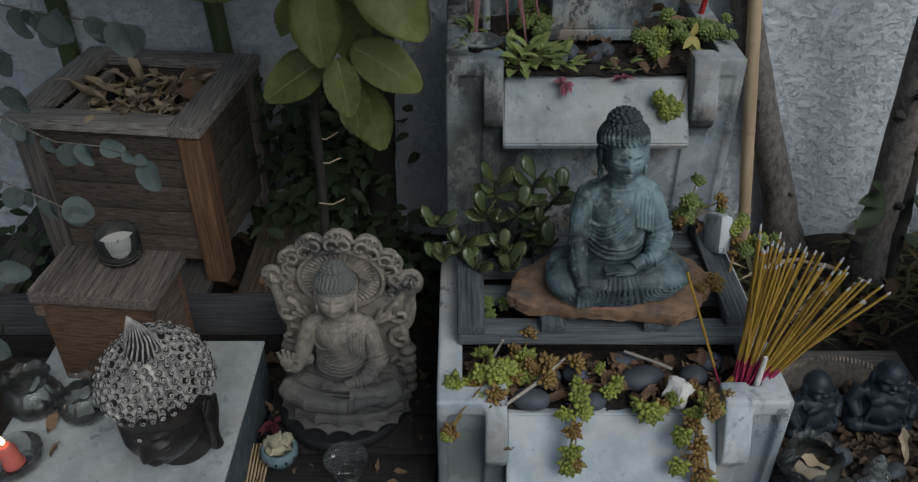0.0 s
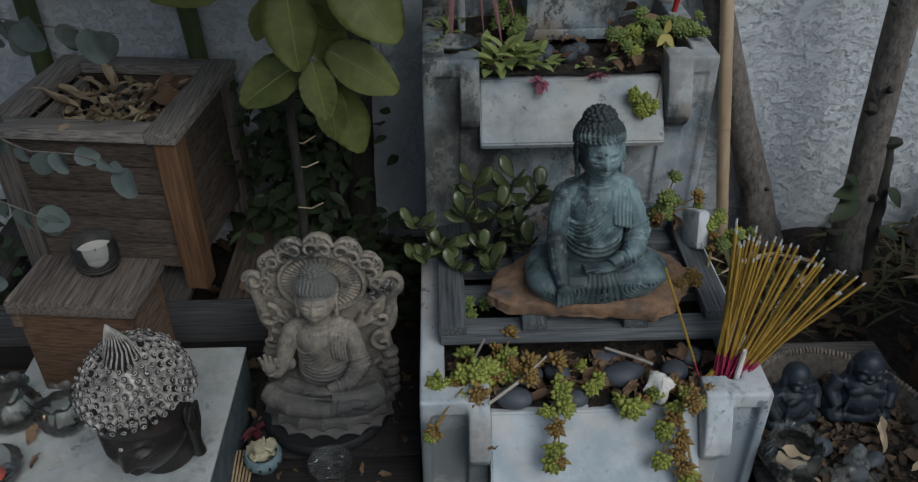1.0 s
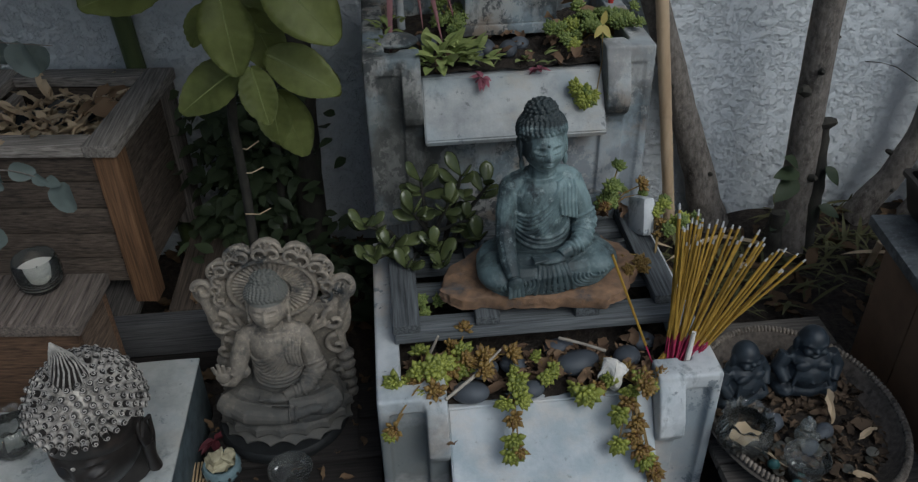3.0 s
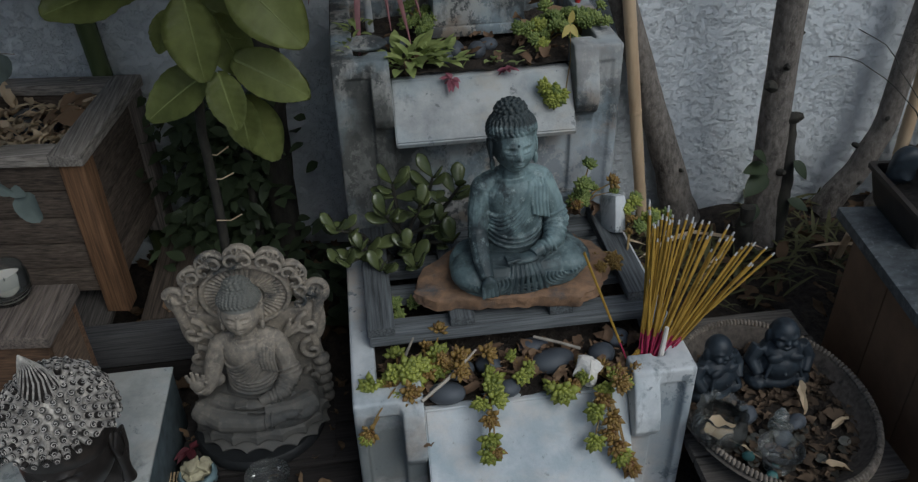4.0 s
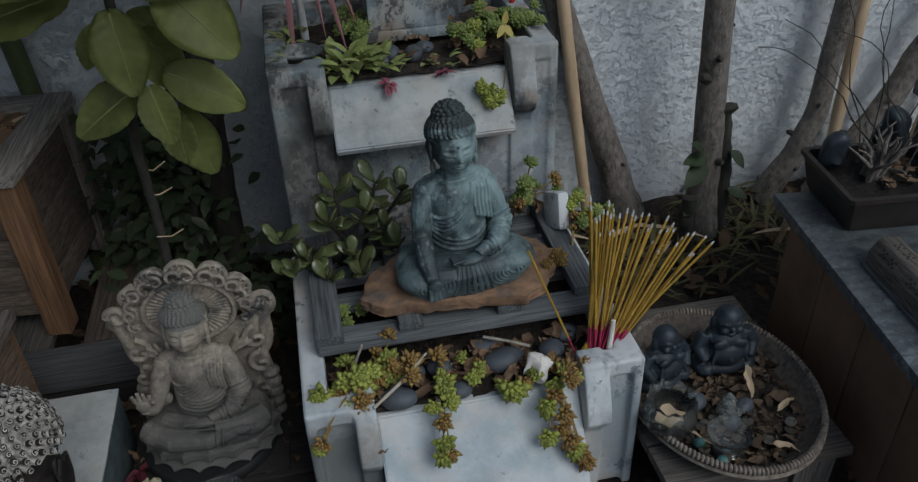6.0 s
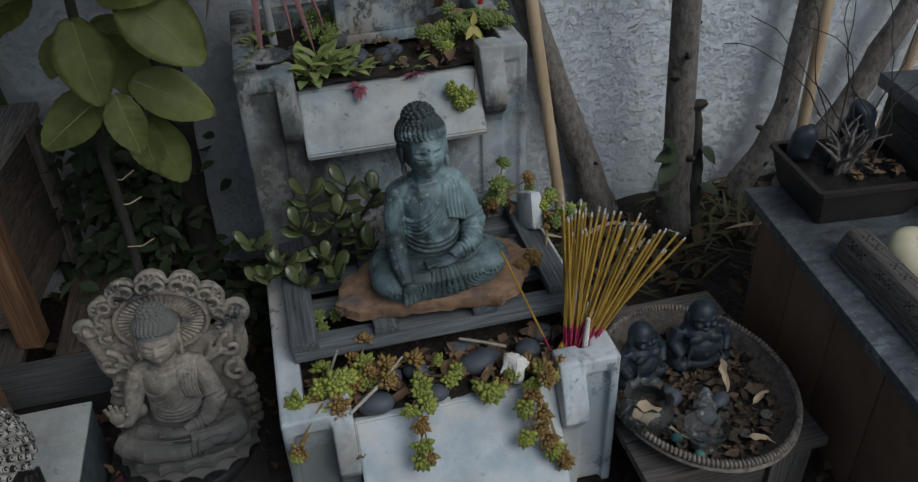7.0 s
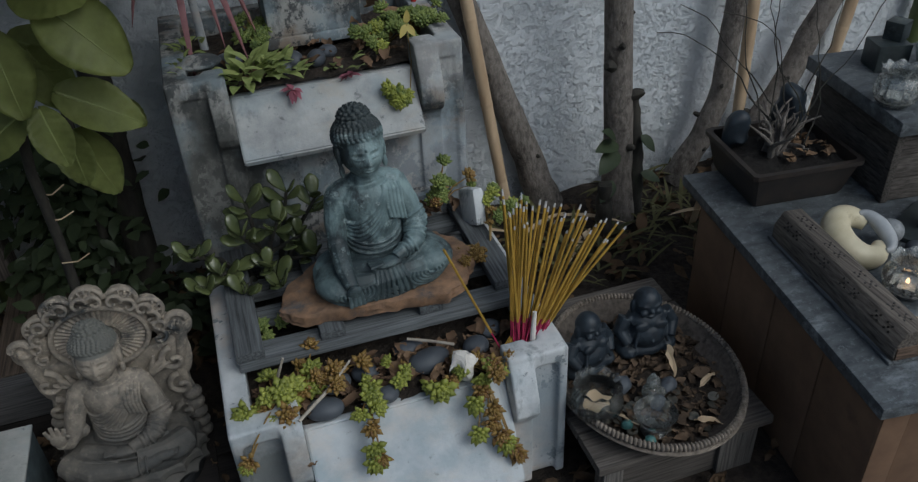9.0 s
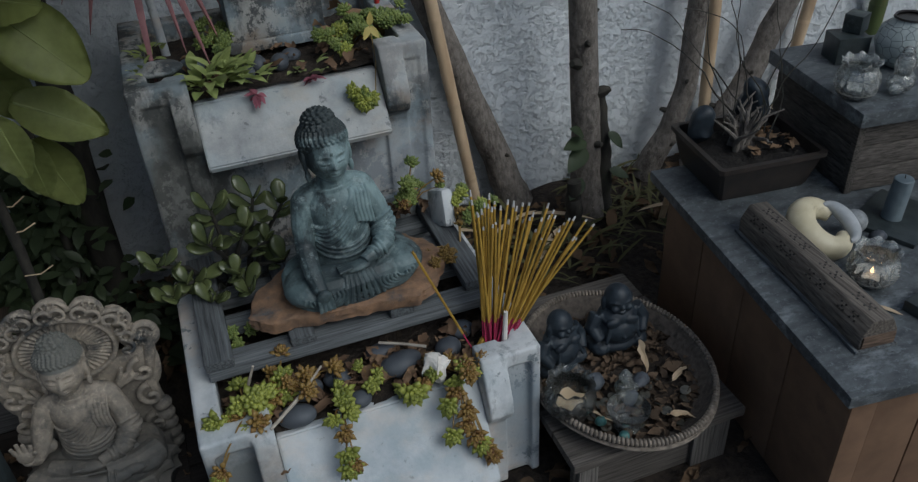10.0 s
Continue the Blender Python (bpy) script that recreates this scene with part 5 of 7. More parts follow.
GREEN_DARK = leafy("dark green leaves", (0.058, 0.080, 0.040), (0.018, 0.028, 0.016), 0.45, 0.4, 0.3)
GREEN_LEAF = leafy("yellow-green broad leaves", (0.36, 0.405, 0.145), (0.165, 0.20, 0.066), 0.40, 0.45, 0.2, 22, 0.3)
EUCA = leafy("blue-grey round leaves", (0.125, 0.155, 0.145), (0.045, 0.06, 0.06), 0.6, 0.3, 0.2, 25, 0.15)
JADE = leafy("glossy jade leaves", (0.105, 0.125, 0.048), (0.024, 0.036, 0.017), 0.25, 0.5, 0.2, 30, 0.0)
LIME = leafy("lime rosette leaves", (0.34, 0.37, 0.075), (0.12, 0.15, 0.03), 0.4, 0.4, 0.2, 60, 0.1)
OLIVE = leafy("red-tipped rosette leaves", (0.26, 0.17, 0.05), (0.12, 0.05, 0.028), 0.42, 0.4, 0.35, 60, 0.1)
SEDUM = leafy("green stonecrop leaves", (0.22, 0.27, 0.075), (0.07, 0.11, 0.03), 0.4, 0.4, 0.2, 60, 0.1)
MIDRIB = leafy("pale green midribs", (0.36, 0.41, 0.16), (0.22, 0.26, 0.09), 0.5, 0.3, 0.2)
HERB = leafy("fresh light green leaves", (0.40, 0.46, 0.17), (0.19, 0.25, 0.08), 0.5, 0.3, 0.2, 40, 0.25)
WINE = leafy("wine red strap leaves", (0.33, 0.16, 0.17), (0.12, 0.05, 0.06), 0.45, 0.4, 0.3, 30, 0.15)
PETAL_DARK = leafy("dark red withered petals", (0.13, 0.03, 0.04), (0.05, 0.014, 0.02), 0.6, 0.3, 0.3)
PINK = leafy("faded pink petals", (0.34, 0.12, 0.16), (0.15, 0.05, 0.07), 0.6, 0.3, 0.3, 40, 0.2)

# unseen crown of the dark tree, added overhead to shade the left-hand wall
rnd = random.Random(19)
bm = B()
for k in range(2600):
    a, q = rnd.uniform(0, 6.28), math.sqrt(rnd.random())
    p = (-0.16 + 0.52 * q * math.cos(a), 1.55 + 0.36 * q * math.sin(a), 1.55 + rnd.uniform(-0.45, 0.5))
    leaf(bm, p, (rnd.uniform(-1, 1), rnd.uniform(-1, 1), rnd.uniform(-1, 0.3)), (0, 0, 1), rnd.uniform(0.05, 0.08), rnd.uniform(0.03, 0.05), 0.2, 0.1, 3)
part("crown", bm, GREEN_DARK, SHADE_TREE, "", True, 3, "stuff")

# leaf litter and low growth along the wall
rnd = random.Random(31)
bm = B()
for k in range(900):
    x, y = rnd.uniform(-1.1, 2.3), rnd.uniform(0.8, 1.93)
    if -0.06 < x < 0.57 and y > 0.95:
        continue
    crumple(bm, (x, y, 0.012 + rnd.uniform(0, 0.012)), rnd.uniform(0.025, 0.07), rnd)
for k in range(60):
    crumple(bm, (rnd.uniform(-0.40, -0.05), rnd.uniform(0.80, 1.3), 0.086), rnd.uniform(0.012, 0.03), rnd)
ob = part("fallen_leaves", bm, leafy("dull leaf litter", (0.13, 0.085, 0.05), (0.022, 0.016, 0.012), 0.85, 0.2, 0.4, 30, 0.05), None, "", True, 3)
tagged(ob, "dull brown fallen leaves on the soil", "leaves", "", "stuff")
bm = B()
for k in range(230):
    c = rnd.choice(((1.22, 1.72), (1.30, 1.62), (0.98, 1.62), (1.18, 1.86), (0.72, 1.75), (0.85, 1.6)))
    x, y = c[0] + rnd.gauss(0, 0.07), min(1.9, c[1] + rnd.gauss(0, 0.07))
    a = rnd.uniform(0, 6.28)
    leaf(bm, (x, y, 0.01), (math.cos(a), math.sin(a), rnd.uniform(0.3, 1.4)), (0, 0, 1), rnd.uniform(0.05, 0.13), rnd.uniform(0.005, 0.014), rnd.uniform(0.2, 0.8), 0.3, 5)
ob = part("low_weeds", bm, leafy("weedy green and straw", (0.13, 0.125, 0.055), (0.02, 0.028, 0.012), 0.6, 0.3, 0.4), None, "", True, 3)
tagged(ob, "tangle of green and straw weeds at the wall", "weeds", "", "stuff")
bm = B()
for k in range(700):
    c = rnd.choice(((-0.40, 1.80), (-0.30, 1.70), (-0.10, 1.72), (-0.42, 1.86), (-1.05, 1.65), (-1.1, 1.2), (-0.98, 1.85)))
    x, y = c[0] + rnd.gauss(0, 0.06), min(1.92, c[1] + rnd.gauss(0, 0.08))
    z = abs(rnd.gauss(0, 0.20)) if c[0] < -0.35 else abs(rnd.gauss(0, 0.07))
    a = rnd.uniform(0, 6.28)
    leaf(bm, (x, y, 0.02 + z), (math.cos(a), math.sin(a) - 0.5, rnd.uniform(-0.6, 0.4)), (0, -0.4, 1), rnd.uniform(0.025, 0.055), rnd.uniform(0.016, 0.03), 0.2, 0.2, 4)
for k in range(900):
    x, y, z = rnd.gauss(-0.33, 0.075), rnd.uniform(1.72, 1.92), 0.02 + 0.52 * rnd.random() ** 1.2
    a = rnd.uniform(0, 6.28)
    leaf(bm, (x, y, z), (math.cos(a), math.sin(a) - 0.5, rnd.uniform(-0.8, 0.3)), (0, -0.4, 1), rnd.uniform(0.03, 0.06), rnd.uniform(0.018, 0.034), 0.25, 0.2, 4)
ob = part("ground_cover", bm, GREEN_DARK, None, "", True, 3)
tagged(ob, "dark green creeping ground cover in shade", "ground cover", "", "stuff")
for k, (p, w, ln) in enumerate((((0.62, 1.80, 0.03), (0.5, -0.6, 0.5), 0.18), ((0.95, 1.80, 0.02), (-0.9, -0.5, 0.35), 0.26), ((0.98, 1.70, 0.02), (-0.8, -0.8, 0.25), 0.22), ((0.90, 1.78, 0.03), (0.9, -0.6, 0.3), 0.20),
                                ((1.2, 1.66, 0.03), (0.6, -0.5, 0.5), 0.18), ((-0.10, 1.60, 0.04), (0.7, -0.7, 0.3), 0.16), ((-0.12, 1.56, 0.03), (0.9, -0.2, 0.35), 0.17), ((-0.05, 1.63, 0.05), (0.2, -0.7, 0.6), 0.15))):
    bm = leaf(B(), p, w, (0, 0, 1), ln, 0.018 if k < 5 else 0.085, 0.25, 0.3, 9)
    solo("weed_leaf", bm, STRAW if k < 5 else GREEN_DARK, p, "long dry weed leaf on the soil" if k < 5 else "broad dark green leaf low in shade", "leaf", "weed leaves")
pole("cut_stake", (1.215, 1.50, 0), (1.225, 1.495, 0.13), 0.011, BARK, "short grey cut stake in the soil", 1.0, "stakes")
pole("cut_stake", (1.255, 1.62, 0), (1.265, 1.61, 0.10), 0.009, BAMBOO, "short grey cut stake in the soil", 1.0, "stakes")
# leaves sprouting from the trunk by the wall
SPROUT = thing("tree_sprout", (1.05, 1.70, 0.2), "small green sprout on a trunk", "sprout")
for b, w, ln in (((1.05, 1.705, 0.27), (-0.9, -0.3, 0.2), 0.075), ((1.05, 1.705, 0.25), (-0.8, -0.5, -0.3), 0.085), ((1.04, 1.70, 0.16), (-0.7, -0.5, -0.4), 0.07), ((1.12, 1.71, 0.28), (0.5, -0.5, -0.5), 0.06), ((1.13, 1.71, 0.16), (0.8, -0.5, -0.2), 0.06), ((1.04, 1.70, 0.29), (-0.5, -0.2, 0.6), 0.06)):
    part("leaf", leaf(B(), b, w, (0, -0.5, 1), ln, ln * 0.6, 0.25, 0.15, 7), GREEN_DARK, SPROUT)


# ---- broad-leaved sapling ----
def blade(name, base, tip, width, mat, parent, face=(0, -1, 0.55), cup=0.12):
    base, tip = Vector(base), Vector(tip)
    bm = B()
    n, m = 52, 8
    d = (tip - base)
    L = d.length
    d.normalize()
    up = Vector(face)
    side = d.cross(up).normalized()
    up = side.cross(d)
    rows = []
    for i in range(n + 1):
        t = i / n
        w = width * 0.5 * (math.sin(math.pi * min(1, t * 0.94 + 0.03) ** 0.85) ** 0.75) if 0 < t < 1 else width * 0.02
        row = []
        for j in range(m + 1):
            u = j / m * 2 - 1
            rip = 0.004 * math.cos(u * 2.6 + t * 9 + base.x * 70) * abs(u) + 0.0050 * abs(math.sin((t * 1.0 - abs(u) * 0.16) * 24)) * (0.25 + abs(u))
            row.append(bm.verts.new(base + d * (L * (t - 0.05 * abs(u) * (1 - t))) + side * (u * w) + up * (0.22 * w * abs(u) ** 1.4 - cup * L * (t - 0.5) ** 2 * 1.2 + rip * 0.6)))
        rows.append(row)
    for a, b in zip(rows, rows[1:]):
        for j in range(m):
            bm.faces.new((a[j], a[j + 1], b[j + 1], b[j]))
    bmesh.ops.solidify(bm, geom=bm.faces[:], thickness=0.0006)
    ob = part(name, bm, mat, parent, "", True, 3)
    mid = [base + d * (L * t) - up * (cup * L * (t - 0.5) ** 2 * 1.2 - 0.0012) for t in np.linspace(0, 0.96, 9)]
    part("midrib", tube(B(), mid, [0.0022, 0.002, 0.0018, 0.0016, 0.0014, 0.0012, 0.001, 0.0008, 0.0006], 5), MIDRIB, ob)
    return ob


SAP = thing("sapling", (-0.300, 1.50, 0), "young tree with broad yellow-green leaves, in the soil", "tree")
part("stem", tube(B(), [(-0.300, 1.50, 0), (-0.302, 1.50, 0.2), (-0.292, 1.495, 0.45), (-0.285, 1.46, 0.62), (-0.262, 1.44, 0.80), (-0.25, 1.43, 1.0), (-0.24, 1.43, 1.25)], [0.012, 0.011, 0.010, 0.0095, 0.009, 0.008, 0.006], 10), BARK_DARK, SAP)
for z, a in ((0.50, 0.2), (0.56, -0.3), (0.40, 0.1)):
    part("tie", tube(B(), [(-0.30, 1.485, z), (-0.27, 1.478, z + 0.01 * a), (-0.245, 1.482, z + 0.012)], 0.0015, 5), STRAW, SAP, "pale plant tie")


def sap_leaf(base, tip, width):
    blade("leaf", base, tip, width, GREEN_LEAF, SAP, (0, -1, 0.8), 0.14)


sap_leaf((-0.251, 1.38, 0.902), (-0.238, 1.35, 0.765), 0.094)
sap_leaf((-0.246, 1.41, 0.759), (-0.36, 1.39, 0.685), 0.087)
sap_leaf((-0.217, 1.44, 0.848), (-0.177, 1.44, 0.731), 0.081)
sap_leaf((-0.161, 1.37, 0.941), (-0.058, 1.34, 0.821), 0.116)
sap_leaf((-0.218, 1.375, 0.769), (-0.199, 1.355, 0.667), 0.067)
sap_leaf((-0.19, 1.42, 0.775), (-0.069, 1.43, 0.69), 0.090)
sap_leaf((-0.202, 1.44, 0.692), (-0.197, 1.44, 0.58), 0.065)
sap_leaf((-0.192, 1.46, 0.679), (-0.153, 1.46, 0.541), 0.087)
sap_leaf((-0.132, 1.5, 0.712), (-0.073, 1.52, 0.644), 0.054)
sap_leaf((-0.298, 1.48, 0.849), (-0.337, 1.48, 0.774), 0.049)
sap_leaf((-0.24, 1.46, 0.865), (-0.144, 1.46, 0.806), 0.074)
# higher leaves, unseen, added to help shade the left
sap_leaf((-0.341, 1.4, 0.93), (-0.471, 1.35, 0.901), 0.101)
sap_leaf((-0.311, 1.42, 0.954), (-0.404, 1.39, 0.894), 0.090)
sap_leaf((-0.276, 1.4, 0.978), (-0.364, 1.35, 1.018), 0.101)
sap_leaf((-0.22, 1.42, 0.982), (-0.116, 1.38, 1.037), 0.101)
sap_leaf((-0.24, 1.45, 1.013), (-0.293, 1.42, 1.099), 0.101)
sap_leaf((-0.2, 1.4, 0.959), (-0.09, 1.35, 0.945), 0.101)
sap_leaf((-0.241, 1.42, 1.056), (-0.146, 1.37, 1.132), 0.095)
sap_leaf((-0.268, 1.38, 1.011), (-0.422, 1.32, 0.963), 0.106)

# ---- eucalyptus reaching in from the side ----
EU = thing("eucalyptus", (-1.35, 1.15, 0), "blue-grey round-leaved eucalyptus with thin drooping twigs", "tree")
part("stem", tube(B(), [(-1.35, 1.15, 0), (-1.32, 1.15, 0.5), (-1.26, 1.14, 0.95), (-1.2, 1.16, 1.5), (-1.15, 1.2, 2.1)], [0.035, 0.03, 0.026, 0.022, 0.014], 10), BARK_DARK, EU)
rnd = random.Random(77)


def round_leaf_mesh():
    bm = B()
    n = 14
    c = bm.verts.new((0, 0.45, -0.07))
    ring = [bm.verts.new((0.40 * math.sin(2 * math.pi * k / n) * (1.08 + 0.22 * math.cos(2 * math.pi * k / n)), 0.52 - 0.52 * math.cos(2 * math.pi * k / n), 0.16 * math.sin(2 * math.pi * k / n) ** 2 - 0.14 * (0.5 - 0.5 * math.cos(2 * math.pi * k / n)) ** 2 + 0.05 * math.sin(6 * math.pi * k / n))) for k in range(n)]
    for k in range(n):
        bm.faces.new((c, ring[k], ring[(k + 1) % n]))
    me = bpy.data.meshes.new("leaf")
    for f in bm.faces:
        f.smooth = True
    bm.to_mesh(me)
    bm.free()
    me.materials.append(EUCA)
    return me


EM = round_leaf_mesh()


def leaf_at(mesh, parent, p, way, face, size, k=1.0, name="leaf"):
    way = Vector(way).normalized()
    f = Vector(face)
    s = way.cross(f)
    s = s.normalized() if s.length > 1e-5 else way.orthogonal().normalized()
    f = s.cross(way)
    root = parent
    while root.parent:
        root = root.parent
    o = new(name, mesh)
    o.parent = parent
    m = Matrix((s, way, f)).transposed().to_4x4()
    o.matrix_basis = Matrix.Translation(Vector(p) - Vector(root.location)) @ m @ Matrix.Diagonal((size * k, size, size, 1))
    return o


for pts, n, sz in ((((-1.26, 1.14, 0.95), (-0.92, 1.10, 0.88), (-0.70, 1.12, 0.79), (-0.62, 1.11, 0.748), (-0.54, 1.10, 0.745), (-0.465, 1.095, 0.715)), 11, 0.034),
                   (((-1.30, 1.15, 0.75), (-0.90, 1.08, 0.70), (-0.70, 1.07, 0.705), (-0.64, 1.06, 0.68), (-0.585, 1.04, 0.665)), 10, 0.036),
                   (((-1.24, 1.15, 1.1), (-0.95, 1.25, 0.98), (-0.72, 1.28, 0.90), (-0.62, 1.28, 0.88), (-0.50, 1.28, 0.865)), 12, 0.042),
                   (((-1.22, 1.15, 1.2), (-0.98, 1.2, 1.0), (-0.80, 1.22, 0.90), (-0.70, 1.22, 0.84)), 9, 0.042),
                   (((-1.30, 1.1, 0.6), (-0.95, 1.0, 0.56), (-0.78, 0.96, 0.53), (-0.70, 0.93, 0.50)), 8, 0.036),
                   (((-1.32, 1.15, 0.5), (-1.0, 1.2, 0.55), (-0.88, 1.22, 0.48), (-0.84, 1.2, 0.40)), 8, 0.04),
                   (((-1.26, 1.14, 0.95), (-1.0, 1.3, 0.86), (-0.86, 1.34, 0.78), (-0.78, 1.34, 0.70)), 9, 0.042)):
    P = [Vector(p) for p in pts]
    ts = np.linspace(0, 1, len(P))
    fine = [Vector([float(np.interp(q, ts, [p[i] for p in P])) for i in range(3)]) for q in np.linspace(0, 1, 24)]
    tw = part("twig", tube(B(), fine, [0.0022 - 0.0014 * q for q in np.linspace(0, 1, 24)], 6), BARK, EU, "thin grey-brown twig")
    for k in range(n):
        i = int(24 * (0.42 + 0.57 * k / n))
        p = fine[min(i, 23)]
        way = Vector((rnd.uniform(-0.6, 0.6), rnd.uniform(-0.4, 0.2), rnd.uniform(-1.0, -0.1)))
        leaf_at(EM, tw, p, way, (rnd.uniform(-0.5, 0.5), -1, 0.6 + rnd.uniform(-0.4, 0.4)), sz * rnd.uniform(0.7, 1.45), rnd.uniform(0.7, 1.05))
# foliage and branches overhead, unseen, added to keep light off the left side
bm = B()
for k in range(3200):
    a, q = rnd.uniform(0, 6.28), rnd.random() ** 0.5
    p = Vector((-0.72 + 0.78 * q * math.cos(a), 1.18 + 0.66 * q * math.sin(a), 1.70 + rnd.uniform(-0.5, 0.5)))
    w = Vector((rnd.uniform(-1, 1), rnd.uniform(-1, 1), rnd.uniform(-1, 0.3)))
    if noise.noise(p * 2.6) < -0.02:
        continue
    leaf(bm, p, w, (0, 0, 1), rnd.uniform(0.06, 0.09), rnd.uniform(0.05, 0.075), 0.2, 0.1, 3)
part("crown", bm, EUCA, EU, "", True, 3, "stuff")
bm = B()
for k in range(60):
    a = rnd.uniform(0, 6.28)
    tube(bm, [(-1.18, 1.18, 1.3 + 0.012 * k), (-1.1 + 0.3 * math.cos(a), 1.22 + 0.3 * math.sin(a), 1.5 + 0.01 * k), (-1.05 + 0.55 * math.cos(a), 1.25 + 0.5 * math.sin(a), 1.45 + 0.012 * k)], [0.006, 0.004, 0.002], 5)
part("branches", bm, BARK_DARK, EU, "", True, 3, "stuff")


# ---- jade plant ----
def fat_leaf_mesh(name, mat, w=0.5, th=0.16, tip=0.62):
    bm = B()
    rows = []
    for t, q in ((0.0, 0.12), (0.2, 0.45), (0.45, 0.85), (tip + 0.08, 1.0), (0.88, 0.72), (1.0, 0.15)):
        rows.append([bm.verts.new((w * 0.5 * q * math.cos(a), t, th * 0.5 * q * math.sin(a) + 0.10 * t * t)) for a in [2 * math.pi * k / 8 for k in range(8)]])
    for a, b in zip(rows, rows[1:]):
        for k in range(8):
            bm.faces.new((a[k], a[(k + 1) % 8], b[(k + 1) % 8], b[k]))
    bm.faces.new(rows[0][::-1])
    bm.faces.new(rows[-1])
    bmesh.ops.recalc_face_normals(bm, faces=bm.faces)
    for f in bm.faces:
        f.smooth = True
    me = bpy.data.meshes.new(name)
    bm.to_mesh(me)
    bm.free()
    me.materials.append(mat)
    return me


JM = fat_leaf_mesh("leaf", JADE, 0.60, 0.13)
JP = thing("jade_plant", (0.08, 1.38, 0.30), "glossy green jade plant at the back of the trough", "plant")
rnd = random.Random(8)
for k, (tx, ty, tz) in enumerate(((-0.045, 1.30, 0.53), (0.0, 1.29, 0.47), (0.05, 1.31, 0.55), (0.085, 1.29, 0.46), (0.12, 1.32, 0.56), (0.16, 1.33, 0.50), (0.20, 1.35, 0.58), (0.03, 1.27, 0.42), (0.10, 1.27, 0.42), (-0.035, 1.28, 0.44), (0.15, 1.37, 0.60), (0.18, 1.31, 0.45), (0.07, 1.36, 0.60))):
    base = Vector((0.08 + rnd.uniform(-0.03, 0.03), 1.38 + rnd.uniform(-0.01, 0.01), 0.30))
    top = Vector((tx, ty, 0.385 + (tz - 0.42) * 0.78))
    mid = (base + top) / 2 + Vector((rnd.uniform(-0.01, 0.01), 0.01, 0.03))
    br = part("branch", tube(B(), [base, mid, top], [0.007, 0.005, 0.003], 7), BARK_DARK, JP)
    for j in range(3):
        c = mid + (top - mid) * (0.55 + 0.45 * j / 2)
        a0 = rnd.uniform(0, 3.14)
        for s in (0, math.pi):
            a = a0 + s + j * 1.57
            way = Vector((math.cos(a), math.sin(a) - 0.15, 0.2 + 0.9 * j / 2 + rnd.uniform(-0.2, 0.3)))
            leaf_at(JM, br, c, way, (-way.x * 0.3, -0.4, 1), rnd.uniform(0.038, 0.058))


# ---- succulents ----
def rosette_mesh(name, mat, leaves=26, fat=0.34, seed=0, spread=1.0):
    """A tight rosette of plump pointed leaves, one unit across."""
    r = random.Random(seed)
    bm = B()
    for k in range(leaves):
        q = k / leaves
        a = k * 2.39996
        el = radians(8 + 75 * q)
        ln = (0.52 - 0.24 * q) * r.uniform(0.85, 1.1)
        d = Vector((math.cos(a) * math.cos(el), math.sin(a) * math.cos(el), math.sin(el)))
        s = d.cross(Vector((0, 0, 1))).normalized()
        u = s.cross(d)
        base = Vector((0, 0, 0.10 * q))
        w = ln * fat
        ring = [bm.verts.new(base + d * ln * 0.62 + (s * math.cos(t) + u * 0.7 * math.sin(t)) * w * 0.55) for t in (0, 1.05, 2.09, 3.14, 4.19, 5.24)]
        b0, tip = bm.verts.new(base), bm.verts.new(base + d * ln + u * 0.04)
        for i in range(6):
            bm.faces.new((b0, ring[i], ring[(i + 1) % 6]))
            bm.faces.new((tip, ring[(i + 1) % 6], ring[i]))
    bmesh.ops.recalc_face_normals(bm, faces=bm.faces)
    for f in bm.faces:
        f.smooth = True
    me = bpy.data.meshes.new(name)
    bm.to_mesh(me)
    bm.free()
    me.materials.append(mat)
    return me


ROS = [rosette_mesh("rosette", LIME, 24, 0.50, 1), rosette_mesh("rosette", LIME, 20, 0.46, 2), rosette_mesh("rosette", OLIVE, 22, 0.44, 3), rosette_mesh("rosette", SEDUM, 28, 0.46, 4)]


def succulent(root, heads, label, group="succulents in the troughs"):
    """A sprawling succulent: a thin stem to each rosette; heads are (point, size, mesh)."""
    root = Vector(root)
    t = thing("succulent", root, label, "succulent", group)
    for p, size, kind in heads:
        p = Vector(p)
        mid = (root + p) / 2 + Vector((0, 0, 0.012))
        st = part("stem", tube(B(), [root, mid, p], [0.002, 0.0017, 0.0014], 6), OLIVE, t)
        way = (p - mid).normalized() + Vector((0, -0.5, 0.9))
        o = tagged(new("rosette", ROS[kind]), kind="stuff")
        o.parent = st
        o.matrix_basis = Matrix.Translation(p - root) @ way.to_track_quat("Z", "Y").to_matrix().to_4x4() @ Matrix.Rotation(p.x * 90, 4, "Z") @ Matrix.Scale(size * 1.15, 4)
    return t


def spray(c, n, size, kinds, seed, spread=(0.03, 0.025, 0.014)):
    r = random.Random(seed)
    return [((c[0] + r.gauss(0, spread[0]), c[1] + r.gauss(0, spread[1]), c[2] + abs(r.gauss(0, spread[2]))), size * r.uniform(0.75, 1.2), r.choice(kinds)) for _ in range(n)]


